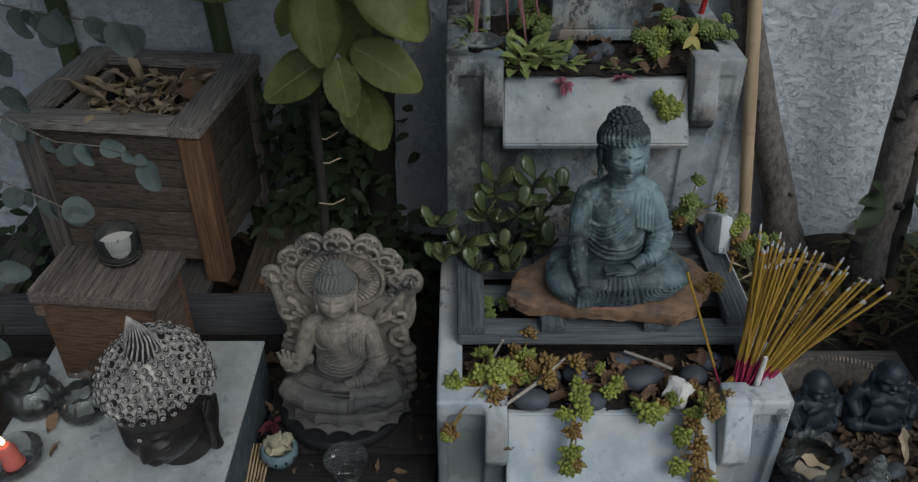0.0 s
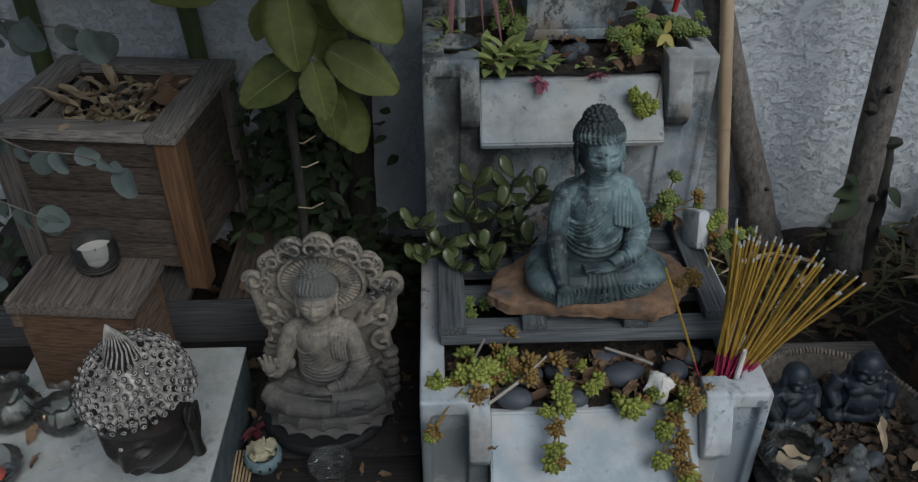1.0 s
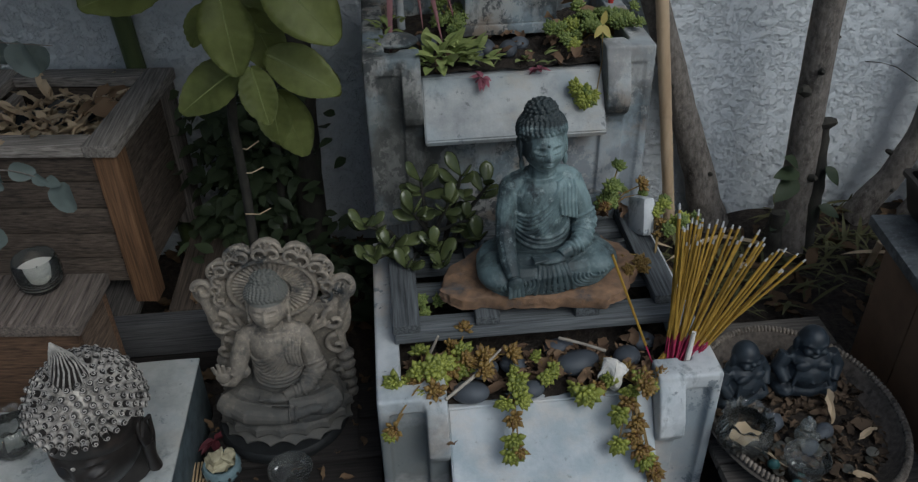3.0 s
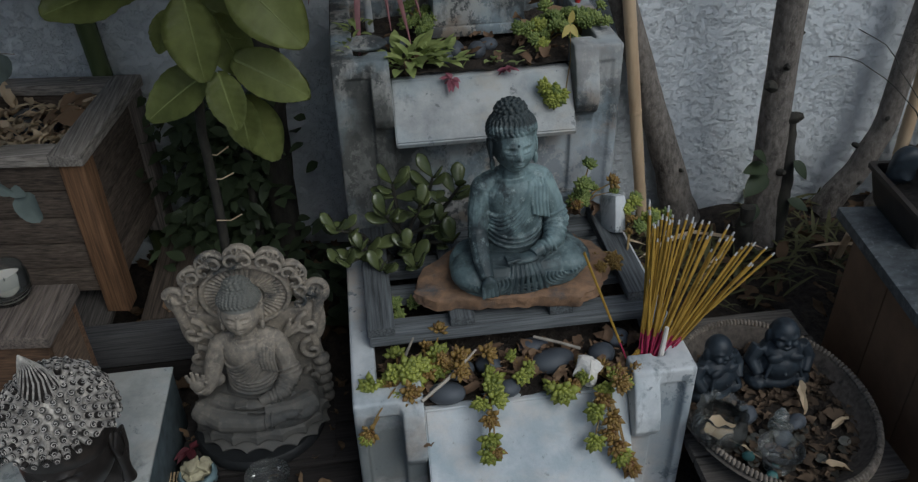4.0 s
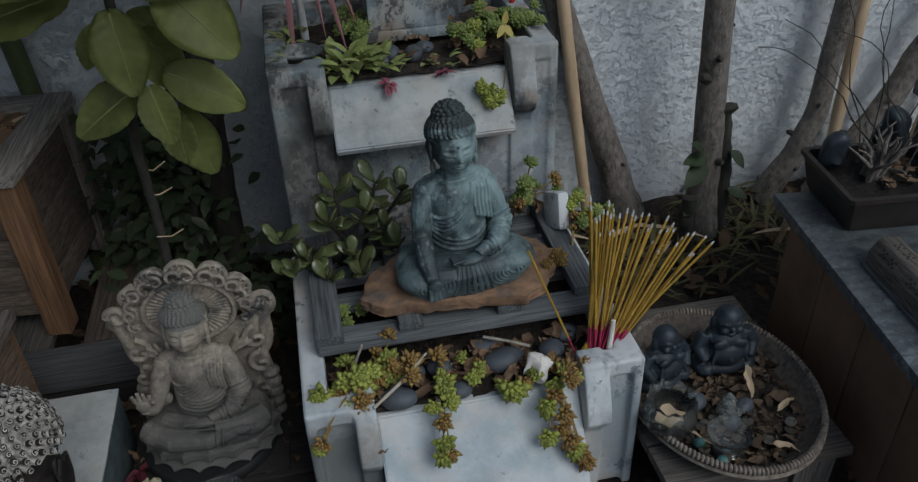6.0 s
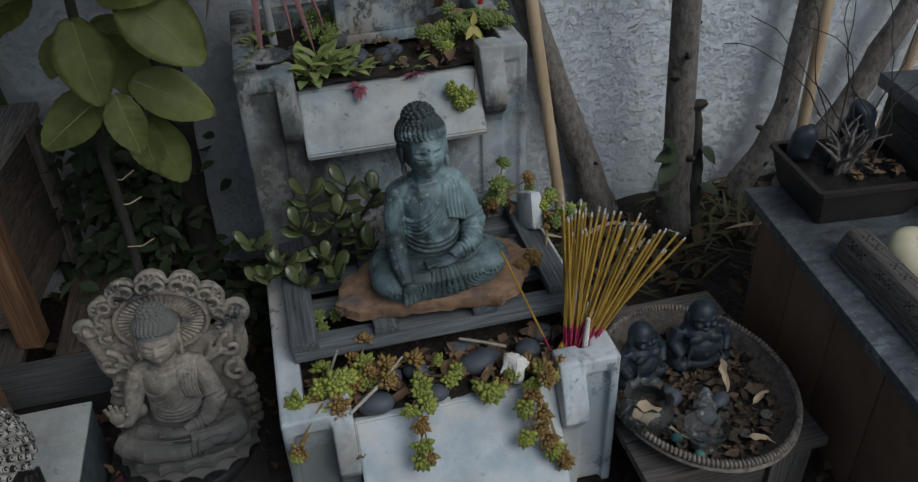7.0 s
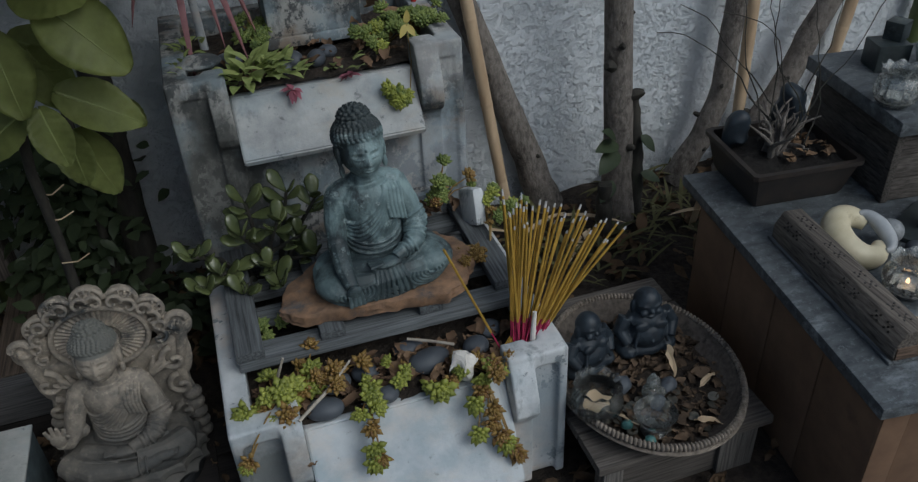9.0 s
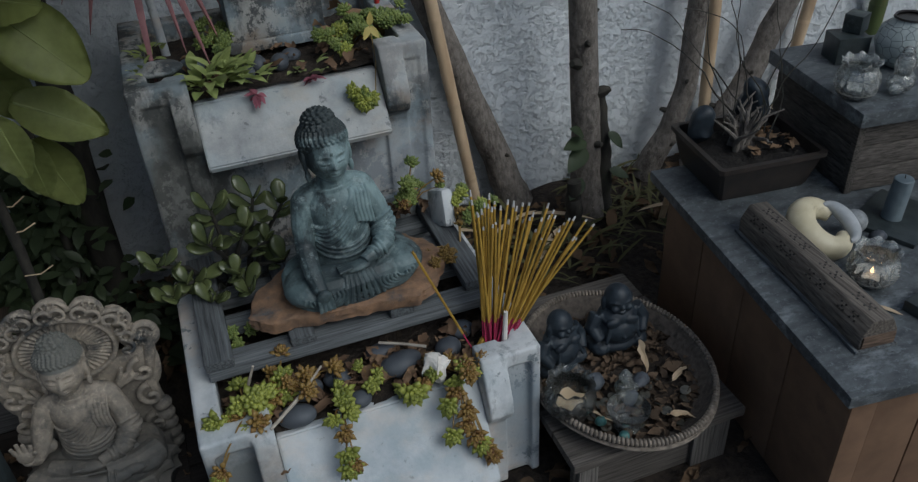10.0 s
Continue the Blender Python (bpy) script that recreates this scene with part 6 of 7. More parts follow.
S = "lime and red-tipped succulent rosettes in the trough soil"
succulent((0.045, 1.06, 0.292), spray((0.055, 1.035, 0.320), 11, 0.046, (0, 0, 1, 2), 1, (0.035, 0.022, 0.016)), S)
succulent((0.02, 1.07, 0.292), spray((0.028, 1.035, 0.320), 6, 0.044, (0, 1), 2, (0.016, 0.022, 0.014)), S)
succulent((0.11, 1.08, 0.292), spray((0.115, 1.045, 0.320), 10, 0.042, (0, 2, 2), 3, (0.035, 0.02, 0.018)), S)
succulent((0.20, 1.03, 0.292), spray((0.20, 1.01, 0.312), 5, 0.038, (0, 1, 2), 4, (0.018, 0.02, 0.01)), S)
succulent((0.20, 0.995, 0.292), [((0.192, 0.945, 0.292), 0.042, 2), ((0.188, 0.925, 0.262), 0.044, 0), ((0.197, 0.915, 0.245), 0.040, 2), ((0.186, 0.914, 0.238), 0.046, 0), ((0.21, 0.97, 0.312), 0.040, 0), ((0.18, 0.965, 0.31), 0.036, 1)],
          "succulent trailing over the pale spout")
succulent((0.265, 1.04, 0.292), spray((0.272, 1.03, 0.312), 4, 0.034, (0, 2), 5, (0.01, 0.02, 0.012)), S)
succulent((0.33, 1.00, 0.292), [((0.325, 0.975, 0.305), 0.056, 0), ((0.345, 0.985, 0.308), 0.040, 2), ((0.31, 0.99, 0.304), 0.036, 1)], S)
succulent((0.42, 1.00, 0.292), spray((0.415, 1.0, 0.318), 8, 0.038, (2, 2, 0), 6), S)
succulent((0.41, 0.99, 0.292), [((0.392, 0.955, 0.295), 0.044, 2), ((0.375, 0.94, 0.285), 0.044, 0), ((0.405, 0.935, 0.268), 0.046, 2), ((0.398, 0.925, 0.245), 0.044, 2), ((0.372, 0.918, 0.235), 0.044, 0), ((0.41, 0.915, 0.222), 0.050, 2), ((0.42, 0.91, 0.20), 0.050, 0), ((0.43, 0.905, 0.188), 0.046, 2), ((0.437, 0.90, 0.172), 0.042, 2), ((0.40, 0.97, 0.305), 0.04, 0)],
          "reddish succulent trailing over the pale spout")
succulent((0.03, 1.00, 0.30), [((-0.012, 0.945, 0.290), 0.040, 2), ((-0.018, 0.94, 0.282), 0.030, 0)], "orange succulent sprig hanging over the trough front")
succulent((0.05, 1.25, 0.30), spray((0.055, 1.20, 0.345), 5, 0.034, (3,), 9, (0.02, 0.02, 0.01)), "small green stonecrop between pallet slats")
# behind, between the tiers
succulent((0.46, 1.40, 0.40), spray((0.465, 1.37, 0.43), 12, 0.036, (3, 3, 2), 10, (0.03, 0.03, 0.03)), "dusty green stonecrop between the tiers")
succulent((0.55, 1.36, 0.36), spray((0.575, 1.33, 0.41), 9, 0.036, (3, 3, 0), 11, (0.025, 0.03, 0.015)), "dusty green stonecrop at the trough corner")
succulent((0.52, 1.25, 0.36), spray((0.50, 1.24, 0.395), 9, 0.030, (2,), 12, (0.04, 0.03, 0.01)), "reddish stonecrop strand along the pallet")
# upper trough
G = "green stonecrop mound in the upper trough"
succulent((0.42, 1.60, 0.69), spray((0.415, 1.58, 0.715), 22, 0.036, (3, 3, 3, 0), 13, (0.035, 0.03, 0.018)), G)
succulent((0.50, 1.63, 0.69), spray((0.505, 1.60, 0.735), 16, 0.036, (3,), 14, (0.03, 0.025, 0.014)), G)
succulent((0.18, 1.70, 0.69), spray((0.175, 1.66, 0.73), 12, 0.034, (3,), 15, (0.02, 0.02, 0.016)), G)
succulent((0.42, 1.452, 0.640), spray((0.415, 1.445, 0.635), 7, 0.042, (3, 0), 16, (0.010, 0.006, 0.016)), "lime stonecrop hanging on the upper spout")


def herb(c, n, size, seed, mat, label, flat=0.5):
    r = random.Random(seed)
    t = thing("leafy_plant", c, label, "plant", "small leafy plants")
    for k in range(n):
        a, q = r.uniform(0, 6.28), 0.045 * math.sqrt(r.random()) * size / 0.05
        p = Vector((c[0] + q * math.cos(a) * 1.25, c[1] + q * math.sin(a), c[2] + r.uniform(0.0, 0.025)))
        w = Vector((math.cos(a) + r.uniform(-0.6, 0.6), math.sin(a) + r.uniform(-0.6, 0.6) - 0.3, r.uniform(0.3, 1.7)))
        part("leaf", leaf(B(), p, w, (0, 0, 1), size * r.uniform(0.65, 1.05), size * 0.44, 0.40, 0.30, 6), mat, t)


herb((0.125, 1.520, 0.698), 60, 0.050, 1, HERB, "light green leafy plant spilling over the upper spout")
herb((0.19, 1.50, 0.698), 16, 0.040, 2, HERB, "light green leafy sprig in the upper trough")
herb((0.30, 1.485, 0.70), 8, 0.036, 3, HERB, "light green seedling in the upper trough")
herb((0.03, 1.64, 0.72), 18, 0.03, 4, HERB, "yellow-green sprig on the upper trough rim")
herb((0.02, 1.52, 0.735), 7, 0.022, 5, HERB, "tiny yellow-green sprig on the upper trough rim")
for p, s in (((0.205, 1.468, 0.685), 0.026), ((0.317, 1.476, 0.692), 0.024)):
    t = thing("dead_flower", p, "withered pink flower on the spout edge", "flower", "withered flowers")
    r = random.Random(int(p[0] * 1000))
    for k in range(9):
        a = r.uniform(0, 6.28)
        part("petal", leaf(B(), p, (math.cos(a), math.sin(a) - 0.4, r.uniform(-0.6, 0.7)), (0, 0, 1), s * r.uniform(0.7, 1.2), s * 0.5, 0.3, 0.5, 4), PINK, t)

p = (-0.372, 1.135, 0.098)
t = thing("dead_flower", p, "dark red withered flower on dark boards", "flower", "withered flowers")
r = random.Random(77)
for k in range(11):
    a = r.uniform(0, 6.28)
    part("petal", leaf(B(), p, (math.cos(a), math.sin(a) - 0.3, r.uniform(-0.4, 0.9)), (0, 0, 1), 0.034 * r.uniform(0.7, 1.2), 0.016, 0.3, 0.5, 4), PETAL_DARK, t)
CORD = thing("cordyline", (0.06, 1.74, 0.69), "wine red strap-leaved plant with a pale stem", "plant")
part("stem", tube(B(), [(0.06, 1.74, 0.69), (0.057, 1.73, 0.80), (0.05, 1.72, 0.95)], [0.009, 0.0085, 0.008], 10), CONCRETE, CORD, "pale bare stem")
for b, e, w in (((0.05, 1.72, 0.95), (0.030, 1.56, 0.66), 0.011), ((0.055, 1.72, 0.95), (0.14, 1.60, 0.70), 0.012), ((0.06, 1.72, 0.95), (0.17, 1.66, 0.73), 0.012), ((0.05, 1.72, 0.95), (-0.06, 1.62, 0.80), 0.011), ((0.06, 1.72, 0.96), (0.19, 1.72, 0.78), 0.013), ((0.05, 1.72, 0.95), (-0.10, 1.70, 0.84), 0.011), ((0.06, 1.73, 0.95), (0.10, 1.60, 0.74), 0.010)):
    b, e = Vector(b), Vector(e)
    bm = B()
    rows = []
    for q in np.linspace(0, 1, 12):
        p = b + (e - b) * q + Vector((0, -0.03, 0.09)) * math.sin(math.pi * q) * 0.8
        ww = w * 0.75 * (1 - q ** 3) + 0.0006
        rows.append((bm.verts.new(p + Vector((-ww, 0, 0.002))), bm.verts.new(p + Vector((0, -0.002, 0))), bm.verts.new(p + Vector((ww, 0, 0.002)))))
    for a, c in zip(rows, rows[1:]):
        bm.faces.new((a[0], a[1], c[1], c[0]))
        bm.faces.new((a[1], a[2], c[2], c[1]))
    part("leaf", bm, WINE, CORD)
px = (0.515, 1.72, 0.69)
RS = thing("red_stake", px, "red and yellow painted stick in the upper trough", "stick")
part("tip", tube(B(), [px, (0.522, 1.71, 0.77)], 0.006, 10), surface("red paint", (0.42, 0.03, 0.025), (0.28, 0.02, 0.02), None, 30, 6, 0.5), RS)
part("shaft", tube(B(), [(0.522, 1.71, 0.77), (0.532, 1.70, 0.90)], 0.006, 10), surface("yellow paint", (0.36, 0.20, 0.04), (0.22, 0.12, 0.03), None, 30, 6, 0.5), RS)
YS = thing("yellow_sprig", (0.445, 1.52, 0.70), "yellow three-leaved sprig hanging over the upper rim", "sprig")
for w in ((0.1, -0.2, 1), (-0.6, -0.4, -0.8), (0.5, -0.4, -0.8)):
    part("leaf", leaf(B(), (0.447, 1.505, 0.765), w, (0, -1, 0.3), 0.03, 0.014, 0.1, 0.2, 5), leafy("yellow leaf", (0.60, 0.50, 0.16), (0.42, 0.34, 0.10)), YS)
part("stem", tube(B(), [(0.447, 1.505, 0.765), (0.448, 1.49, 0.70), (0.43, 1.45, 0.64)], 0.0012, 5), OLIVE, YS)
solo("flat_rock", rough_up(ell(B(), (0.045, 1.555, 0.735), (0.042, 0.03, 0.012), sub=3), 0.006, 40), CONCRETE_OLD, (0.045, 1.555, 0.73), "flat grey rock on the upper trough rim", "stone")


# ---- pebbles, rock, twigs and dry leaves in the beds ----
def pebble(c, r, turn, label="smooth blue-grey river pebble on trough soil"):
    bm = ell(B(), c, r, (0, 0, turn), 3)
    rough_up(bm, 0.003, 18, c[0] * 9)
    solo("pebble", bm, PEBBLE, c, label, "pebble", "river pebbles")


for c, r, a in (((0.326, 1.050, 0.307), (0.042, 0.027, 0.023), 8), ((0.125, 1.005, 0.302), (0.034, 0.022, 0.018), -5), ((0.42, 1.06, 0.304), (0.026, 0.024, 0.018), 0), ((0.15, 1.055, 0.304), (0.032, 0.020, 0.017), 12),
                ((0.21, 1.065, 0.304), (0.026, 0.020, 0.017), -10), ((0.235, 1.00, 0.302), (0.022, 0.018, 0.014), 20), ((0.09, 1.09, 0.302), (0.024, 0.018, 0.014), 0), ((0.30, 1.10, 0.302), (0.03, 0.02, 0.015), 0), ((0.46, 1.10, 0.302), (0.025, 0.02, 0.016), 0),
                ((0.226, 1.575, 0.704), (0.020, 0.026, 0.017), 10), ((0.268, 1.558, 0.704), (0.019, 0.024, 0.017), -12), ((0.20, 1.54, 0.704), (0.018, 0.022, 0.015), 5), ((0.30, 1.60, 0.70), (0.02, 0.02, 0.014), 0), ((0.10, 1.62, 0.705), (0.03, 0.022, 0.017), 0)):
    pebble(c, r, a)
bm = rough_up(ell(B(), (0.378, 1.003, 0.325), (0.029, 0.024, 0.023), (0, 0, 20), 3), 0.017, 38, 5)
solo("white_rock", bm, WHITE_ROCK, (0.378, 1.003, 0.31), "chalky white rough rock among pebbles", "rock", smooth=False)


def twig(pts, r, mat, label):
    solo("twig", tube(B(), pts, r, 6), mat, pts[0], label, "twig", "twigs")


TWIG = surface("pale dry twig", (0.50, 0.46, 0.39), (0.32, 0.28, 0.23), None, 60, 9, 0.8)
twig([(0.078, 0.955, 0.340), (0.135, 1.005, 0.342), (0.185, 1.055, 0.350)], [0.0030, 0.0032, 0.002], TWIG, "pale straight dry twig lying across the soil")
twig([(0.046, 1.06, 0.31), (0.06, 1.05, 0.36), (0.075, 1.045, 0.402)], [0.003, 0.0028, 0.002], TWIG, "pale dry twig standing in a succulent")
twig([(0.30, 1.10, 0.325), (0.34, 1.075, 0.328), (0.375, 1.05, 0.33)], 0.0028, TWIG, "pale dry twig lying on pebbles")
twig([(0.05, 1.03, 0.32), (0.03, 0.985, 0.338), (0.0, 0.955, 0.315), (-0.012, 0.945, 0.292)], 0.0015, OLIVE, "thin red stem hanging over the rim")
rnd = random.Random(41)
for nm, box, z, n in (("lower", (0.02, 0.51, 1.0, 1.10), 0.300, 170), ("back", (0.25, 0.50, 1.36, 1.43), 0.39, 40), ("upper", (0.05, 0.49, 1.50, 1.64), 0.70, 40)):
    bm = B()
    for k in range(n):
        crumple(bm, (rnd.uniform(box[0], box[1]), rnd.uniform(box[2], box[3]), z + rnd.uniform(0, 0.014)), rnd.uniform(0.016, 0.045), rnd)
    ob = part("leaf_litter", bm, leafy("brown litter", (0.17, 0.11, 0.07), (0.03, 0.02, 0.015), 0.85, 0.2, 0.45, 30, 0.08), None, "", True, 3)
    tagged(ob, "brown dry leaf litter on the %s bed" % nm, "leaves", "", "stuff")
for k, (x, y, z, s) in enumerate(((0.27, 1.03, 0.315, 0.06), (0.29, 1.06, 0.325, 0.05), (0.245, 1.05, 0.318, 0.05), (0.33, 1.01, 0.315, 0.05), (0.085, 0.925, 0.262, 0.028), (0.40, 1.62, 0.725, 0.07), (0.46, 1.66, 0.73, 0.07), (0.43, 1.70, 0.74, 0.08), (0.36, 1.66, 0.73, 0.06), (0.42, 1.38, 0.41, 0.05))):
    bm = B()
    crumple(bm, (x, y, z), s * 0.78, rnd)
    solo("fallen_leaf", bm, DRY, (x, y, z), "brown curled dry leaf on the soil", "leaf", "fallen leaves")
for k, (x, y, z, s) in enumerate(((-0.745, 1.04, 0.205, 0.045), (-0.715, 0.975, 0.205, 0.035), (-0.77, 1.01, 0.203, 0.016), (-0.455, 1.51, 0.172, 0.06), (-0.43, 1.53, 0.173, 0.05))):
    bm = B()
    crumple(bm, (x, y, z), s, random.Random(k + 3))
    solo("fallen_leaf", bm, DRY, (x, y, z), "brown curled dry leaf on the slab" if x < -0.5 else "orange dry leaf on the bench", "leaf", "fallen leaves")


# ---- incense ----
INCENSE = surface("ochre incense paste", (0.46, 0.29, 0.045), (0.30, 0.18, 0.03), (0.22, 0.14, 0.03), 60, 16, 0.85, 0.3, 0.0006, 0.6, 0.2)
HANDLE = surface("magenta dyed wood", (0.42, 0.03, 0.10), (0.28, 0.02, 0.06), None, 60, 16, 0.7, 0.2, 0.0005, 0.6, 0.2)
ASH = surface("pale grey ash", (0.62, 0.62, 0.62), (0.40, 0.40, 0.40), None, 80, 16, 0.95)


def incense(base, tip, burnt=0.03, group="incense bundle", label="ochre incense stick with a magenta handle and ash tip"):
    base, tip = Vector(base), Vector(tip)
    t = thing("incense_stick", base, label, "incense", group)
    d = tip - base
    k = 0.24
    part("handle", tube(B(), [base, base + d * k], 0.0015, 6), HANDLE, t, "magenta handle")
    part("paste", tube(B(), [base + d * k, base + d * (k + 0.01), base + d * (1 - burnt)], [0.0015, 0.0023, 0.0023], 6), INCENSE, t, "ochre paste")
    part("ash", tube(B(), [base + d * (1 - burnt), tip], [0.0023, 0.0016], 6), ASH, t, "pale ash tip")


rnd = random.Random(12)
for k in range(45):
    q = k / 44
    # clumps: upright, middle, leaning out
    if q < 0.42:
        u = q / 0.42 * 0.24
    elif q < 0.70:
        u = 0.30 + (q - 0.42) / 0.28 * 0.28
    else:
        u = 0.62 + (q - 0.70) / 0.30 * 0.38
    u = max(0.0, u + rnd.uniform(-0.02, 0.02))
    short = rnd.uniform(0.80, 1.0)
    base = Vector((0.484 + 0.026 * u + rnd.uniform(-0.010, 0.010), 1.018 + rnd.uniform(-0.010, 0.012), 0.300))
    tip = Vector((0.498 + 0.215 * u, 1.115 - 0.045 * u + rnd.uniform(-0.03, 0.025), 0.585 - 0.070 * u ** 1.5))
    incense(base, base + (tip - base) * short, rnd.uniform(0.015, 0.04))
incense((0.462, 1.02, 0.296), (0.366, 1.045, 0.548), 0.0, "single incense", "single ochre incense stick with a red handle")
solo("white_stub", tube(B(), [(0.512, 1.012, 0.31), (0.520, 1.02, 0.385)], [0.006, 0.004], 8), WHITE_ROCK, (0.512, 1.012, 0.31), "pale bone-white stub among the incense", "stub")
for k in range(5):
    incense((0.43 + 0.008 * k, 1.005, 0.306), (0.475 + 0.006 * k, 1.035 + 0.004 * k, 0.318 + 0.006 * k), 0.0, "burnt stubs", "short burnt red incense stub in soil")


# ---- right side: bench with basket, altar cabinet ----
# tray and coils in a darker tone than the rim
RATTAN_DARK = surface("dark brown cane", (0.13, 0.11, 0.092), (0.05, 0.042, 0.036), (0.03, 0.026, 0.023), 90, 20, 0.85, 0.5, 0.002, 0.54, 0.2)
RATTAN = surface("grey-brown woven cane", (0.31, 0.265, 0.22), (0.13, 0.11, 0.09), (0.05, 0.042, 0.036), 90, 20, 0.8, 0.5, 0.002, 0.56, 0.2)


def side_bench():
    t = thing("side_bench", (0.75, 1.0, 0), "dark weathered wooden bench beside the trough", "bench")
    for k in range(5):
        y = 0.838 + k * 0.094
        part("top_board", bx(B(), (0.572, y, 0.118), (0.94 + 0.004 * (k % 2), y + 0.090, 0.140), 0.003), BENCH_X, t)
    part("front_panel", bx(B(), (0.585, 0.862, 0.0), (0.895, 0.878, 0.117), 0.003), BENCH_X, t)
    for x in (0.61, 0.86, 0.90):
        part("leg", bx(B(), (x - 0.02, 0.85, 0), (x + 0.02, 0.861, 0.117), 0.002), GREY_Z, t)
    for x in (0.60, 0.90):
        part("leg", bx(B(), (x - 0.02, 1.25, 0), (x + 0.02, 1.29, 0.117), 0.002), GREY_Z, t)


BASKET = (0.750, 1.008, 0.141)


def basket():
    cx, cy, cz = BASKET
    t = thing("basket", BASKET, "shallow round grey woven basket on the bench", "basket")
    def wv(a, r, z):
        return r * (1 + 0.006 * math.sin(60 * a + z * 900)), z
    bm = B()
    lathe(bm, [(0.0, 0.0), (0.165, 0.0), (0.19, 0.018), (0.206, 0.045), (0.203, 0.047), (0.184, 0.021), (0.16, 0.006), (0.0, 0.006)], 120, (0, 0, 0), wv)
    m = Matrix.Translation(BASKET) @ Matrix.Diagonal((0.845, 1.037, 1, 1))
    part("tray", place(bm, m), RATTAN_DARK, t)
    bm = B()
    bmesh.ops.create_circle(bm, cap_ends=True, segments=40, radius=0.175, matrix=pose(0, 0, 0.012))
    bmesh.ops.subdivide_edges(bm, edges=bm.edges[:], cuts=2)
    part("debris", place(bm, m), SOIL, t, "dark fine leaf mould")
    # wrapped rim
    bm = B()
    n = 150
    for j in range(n):
        a0, a1 = 2 * math.pi * j / n, 2 * math.pi * (j + 0.86) / n
        pts = [(0.210 * math.cos(a), 0.210 * math.sin(a), 0.048) for a in np.linspace(a0, a1, 4)]
        tube(bm, pts, [0.0055, 0.0078, 0.0078, 0.0055], 7)
    rim = part("rim", place(bm, m), RATTAN, t, "wrapped cane rim")
    bm = B()
    tube(bm, [(0.214 * math.cos(a), 0.214 * math.sin(a), 0.036) for a in np.linspace(0, 6.2832, 80)], 0.004, 6, False)
    part("lower_hoop", place(bm, m), RATTAN, t)
    for q in range(9):
        bm = B()
        r = 0.03 + q * 0.0165
        tube(bm, [(r * math.cos(a), r * math.sin(a), 0.007) for a in np.linspace(0, 6.2832, 60)], 0.003, 5, False)
        part("coil", place(bm, m), RATTAN_DARK, t)


side_bench()
basket()

DRY_DARK = leafy("old brown leaves", (0.15, 0.105, 0.07), (0.022, 0.017, 0.013), 0.8, 0.2, 0.4, 30, 0.1)
rnd = random.Random(21)
bm = B()
for k in range(480):
    a, q = rnd.uniform(0, 6.28), math.sqrt(rnd.random())
    crumple(bm, (BASKET[0] + 0.152 * q * math.cos(a), BASKET[1] + 0.185 * q * math.sin(a), 0.154 + rnd.uniform(0, 0.012)), rnd.uniform(0.010, 0.034), rnd)
part("leaf_litter", bm, DRY_DARK, None, "", True, 3)
tagged(bpy.data.objects["leaf_litter"], "brown curled dry leaves lying in the basket", "leaves", "", "stuff")
COIN = surface("tarnished coins", (0.22, 0.20, 0.16), (0.07, 0.075, 0.07), (0.10, 0.17, 0.14), 80, 30, 0.45, 0.3, 0.001, 0.6, 0.4, 0.7)
for k in range(34):
    a = rnd.uniform(3.3, 5.6)
    q = 0.35 + 0.6 * rnd.random()
    p = (BASKET[0] + 0.150 * q * math.cos(a), BASKET[1] + 0.185 * q * math.sin(a), 0.1615 + rnd.uniform(0, 0.004))
    bm = B()
    bmesh.ops.create_cone(bm, cap_ends=True, segments=18, radius1=0.0105, radius2=0.0105, depth=0.0018, matrix=pose(*p, rnd.uniform(-18, 18), rnd.uniform(-18, 18), 0))
    solo("coin", bm, COIN, p, "small tarnished coin among the leaves", "coin", "coins in the basket")
TEAL = surface("teal stone", (0.10, 0.26, 0.25), (0.05, 0.13, 0.13), (0.20, 0.15, 0.10), 50, 25, 0.5)
for p, r in (((0.655, 0.895, 0.168), 0.012), ((0.678, 0.848, 0.168), 0.011), ((0.61, 0.92, 0.168), 0.009)):
    solo("polished_stone", rough_up(ell(B(), p, (r, r * 0.9, r * 0.8), sub=2), 0.002, 60), TEAL, p, "small teal polished stone in the basket", "stone", "small stones")
for p, r in (((0.69, 0.985, 0.172), 0.024), ((0.735, 0.925, 0.168), 0.018), ((0.775, 0.96, 0.168), 0.020)):
    solo("rock", rough_up(ell(B(), p, (r, r * 0.8, r * 0.7), sub=2), 0.007, 40, r * 100), PEBBLE, p, "small grey rock among dry leaves in the basket", "stone", "small stones")
ruffled((0.615, 0.945, 0.165), 0.050, 0.078, "clear glass bowl with a dead leaf, in the basket", GLASS, None)
bm = B()
crumple(bm, (0.622, 0.935, 0.20), 0.06, random.Random(2))
solo("curled_leaf", bm, STRAW, (0.622, 0.935, 0.20), "pale dead leaf curled in the glass bowl", "leaf")
glass_dish((0.695, 0.868, 0.168), 0.040, 0.046, "clear footed glass dish in the basket")
bm = B()
ell(bm, (0, 0, 0.016), (0.021, 0.018, 0.019), sub=3)
ell(bm, (0, -0.002, 0.040), (0.014, 0.014, 0.016), sub=3)
ell(bm, (0, 0, 0.055), (0.006, 0.006, 0.006), sub=2)
for s in (-1, 1):
    ell(bm, (s * 0.015, -0.008, 0.010), (0.012, 0.012, 0.010), sub=2)
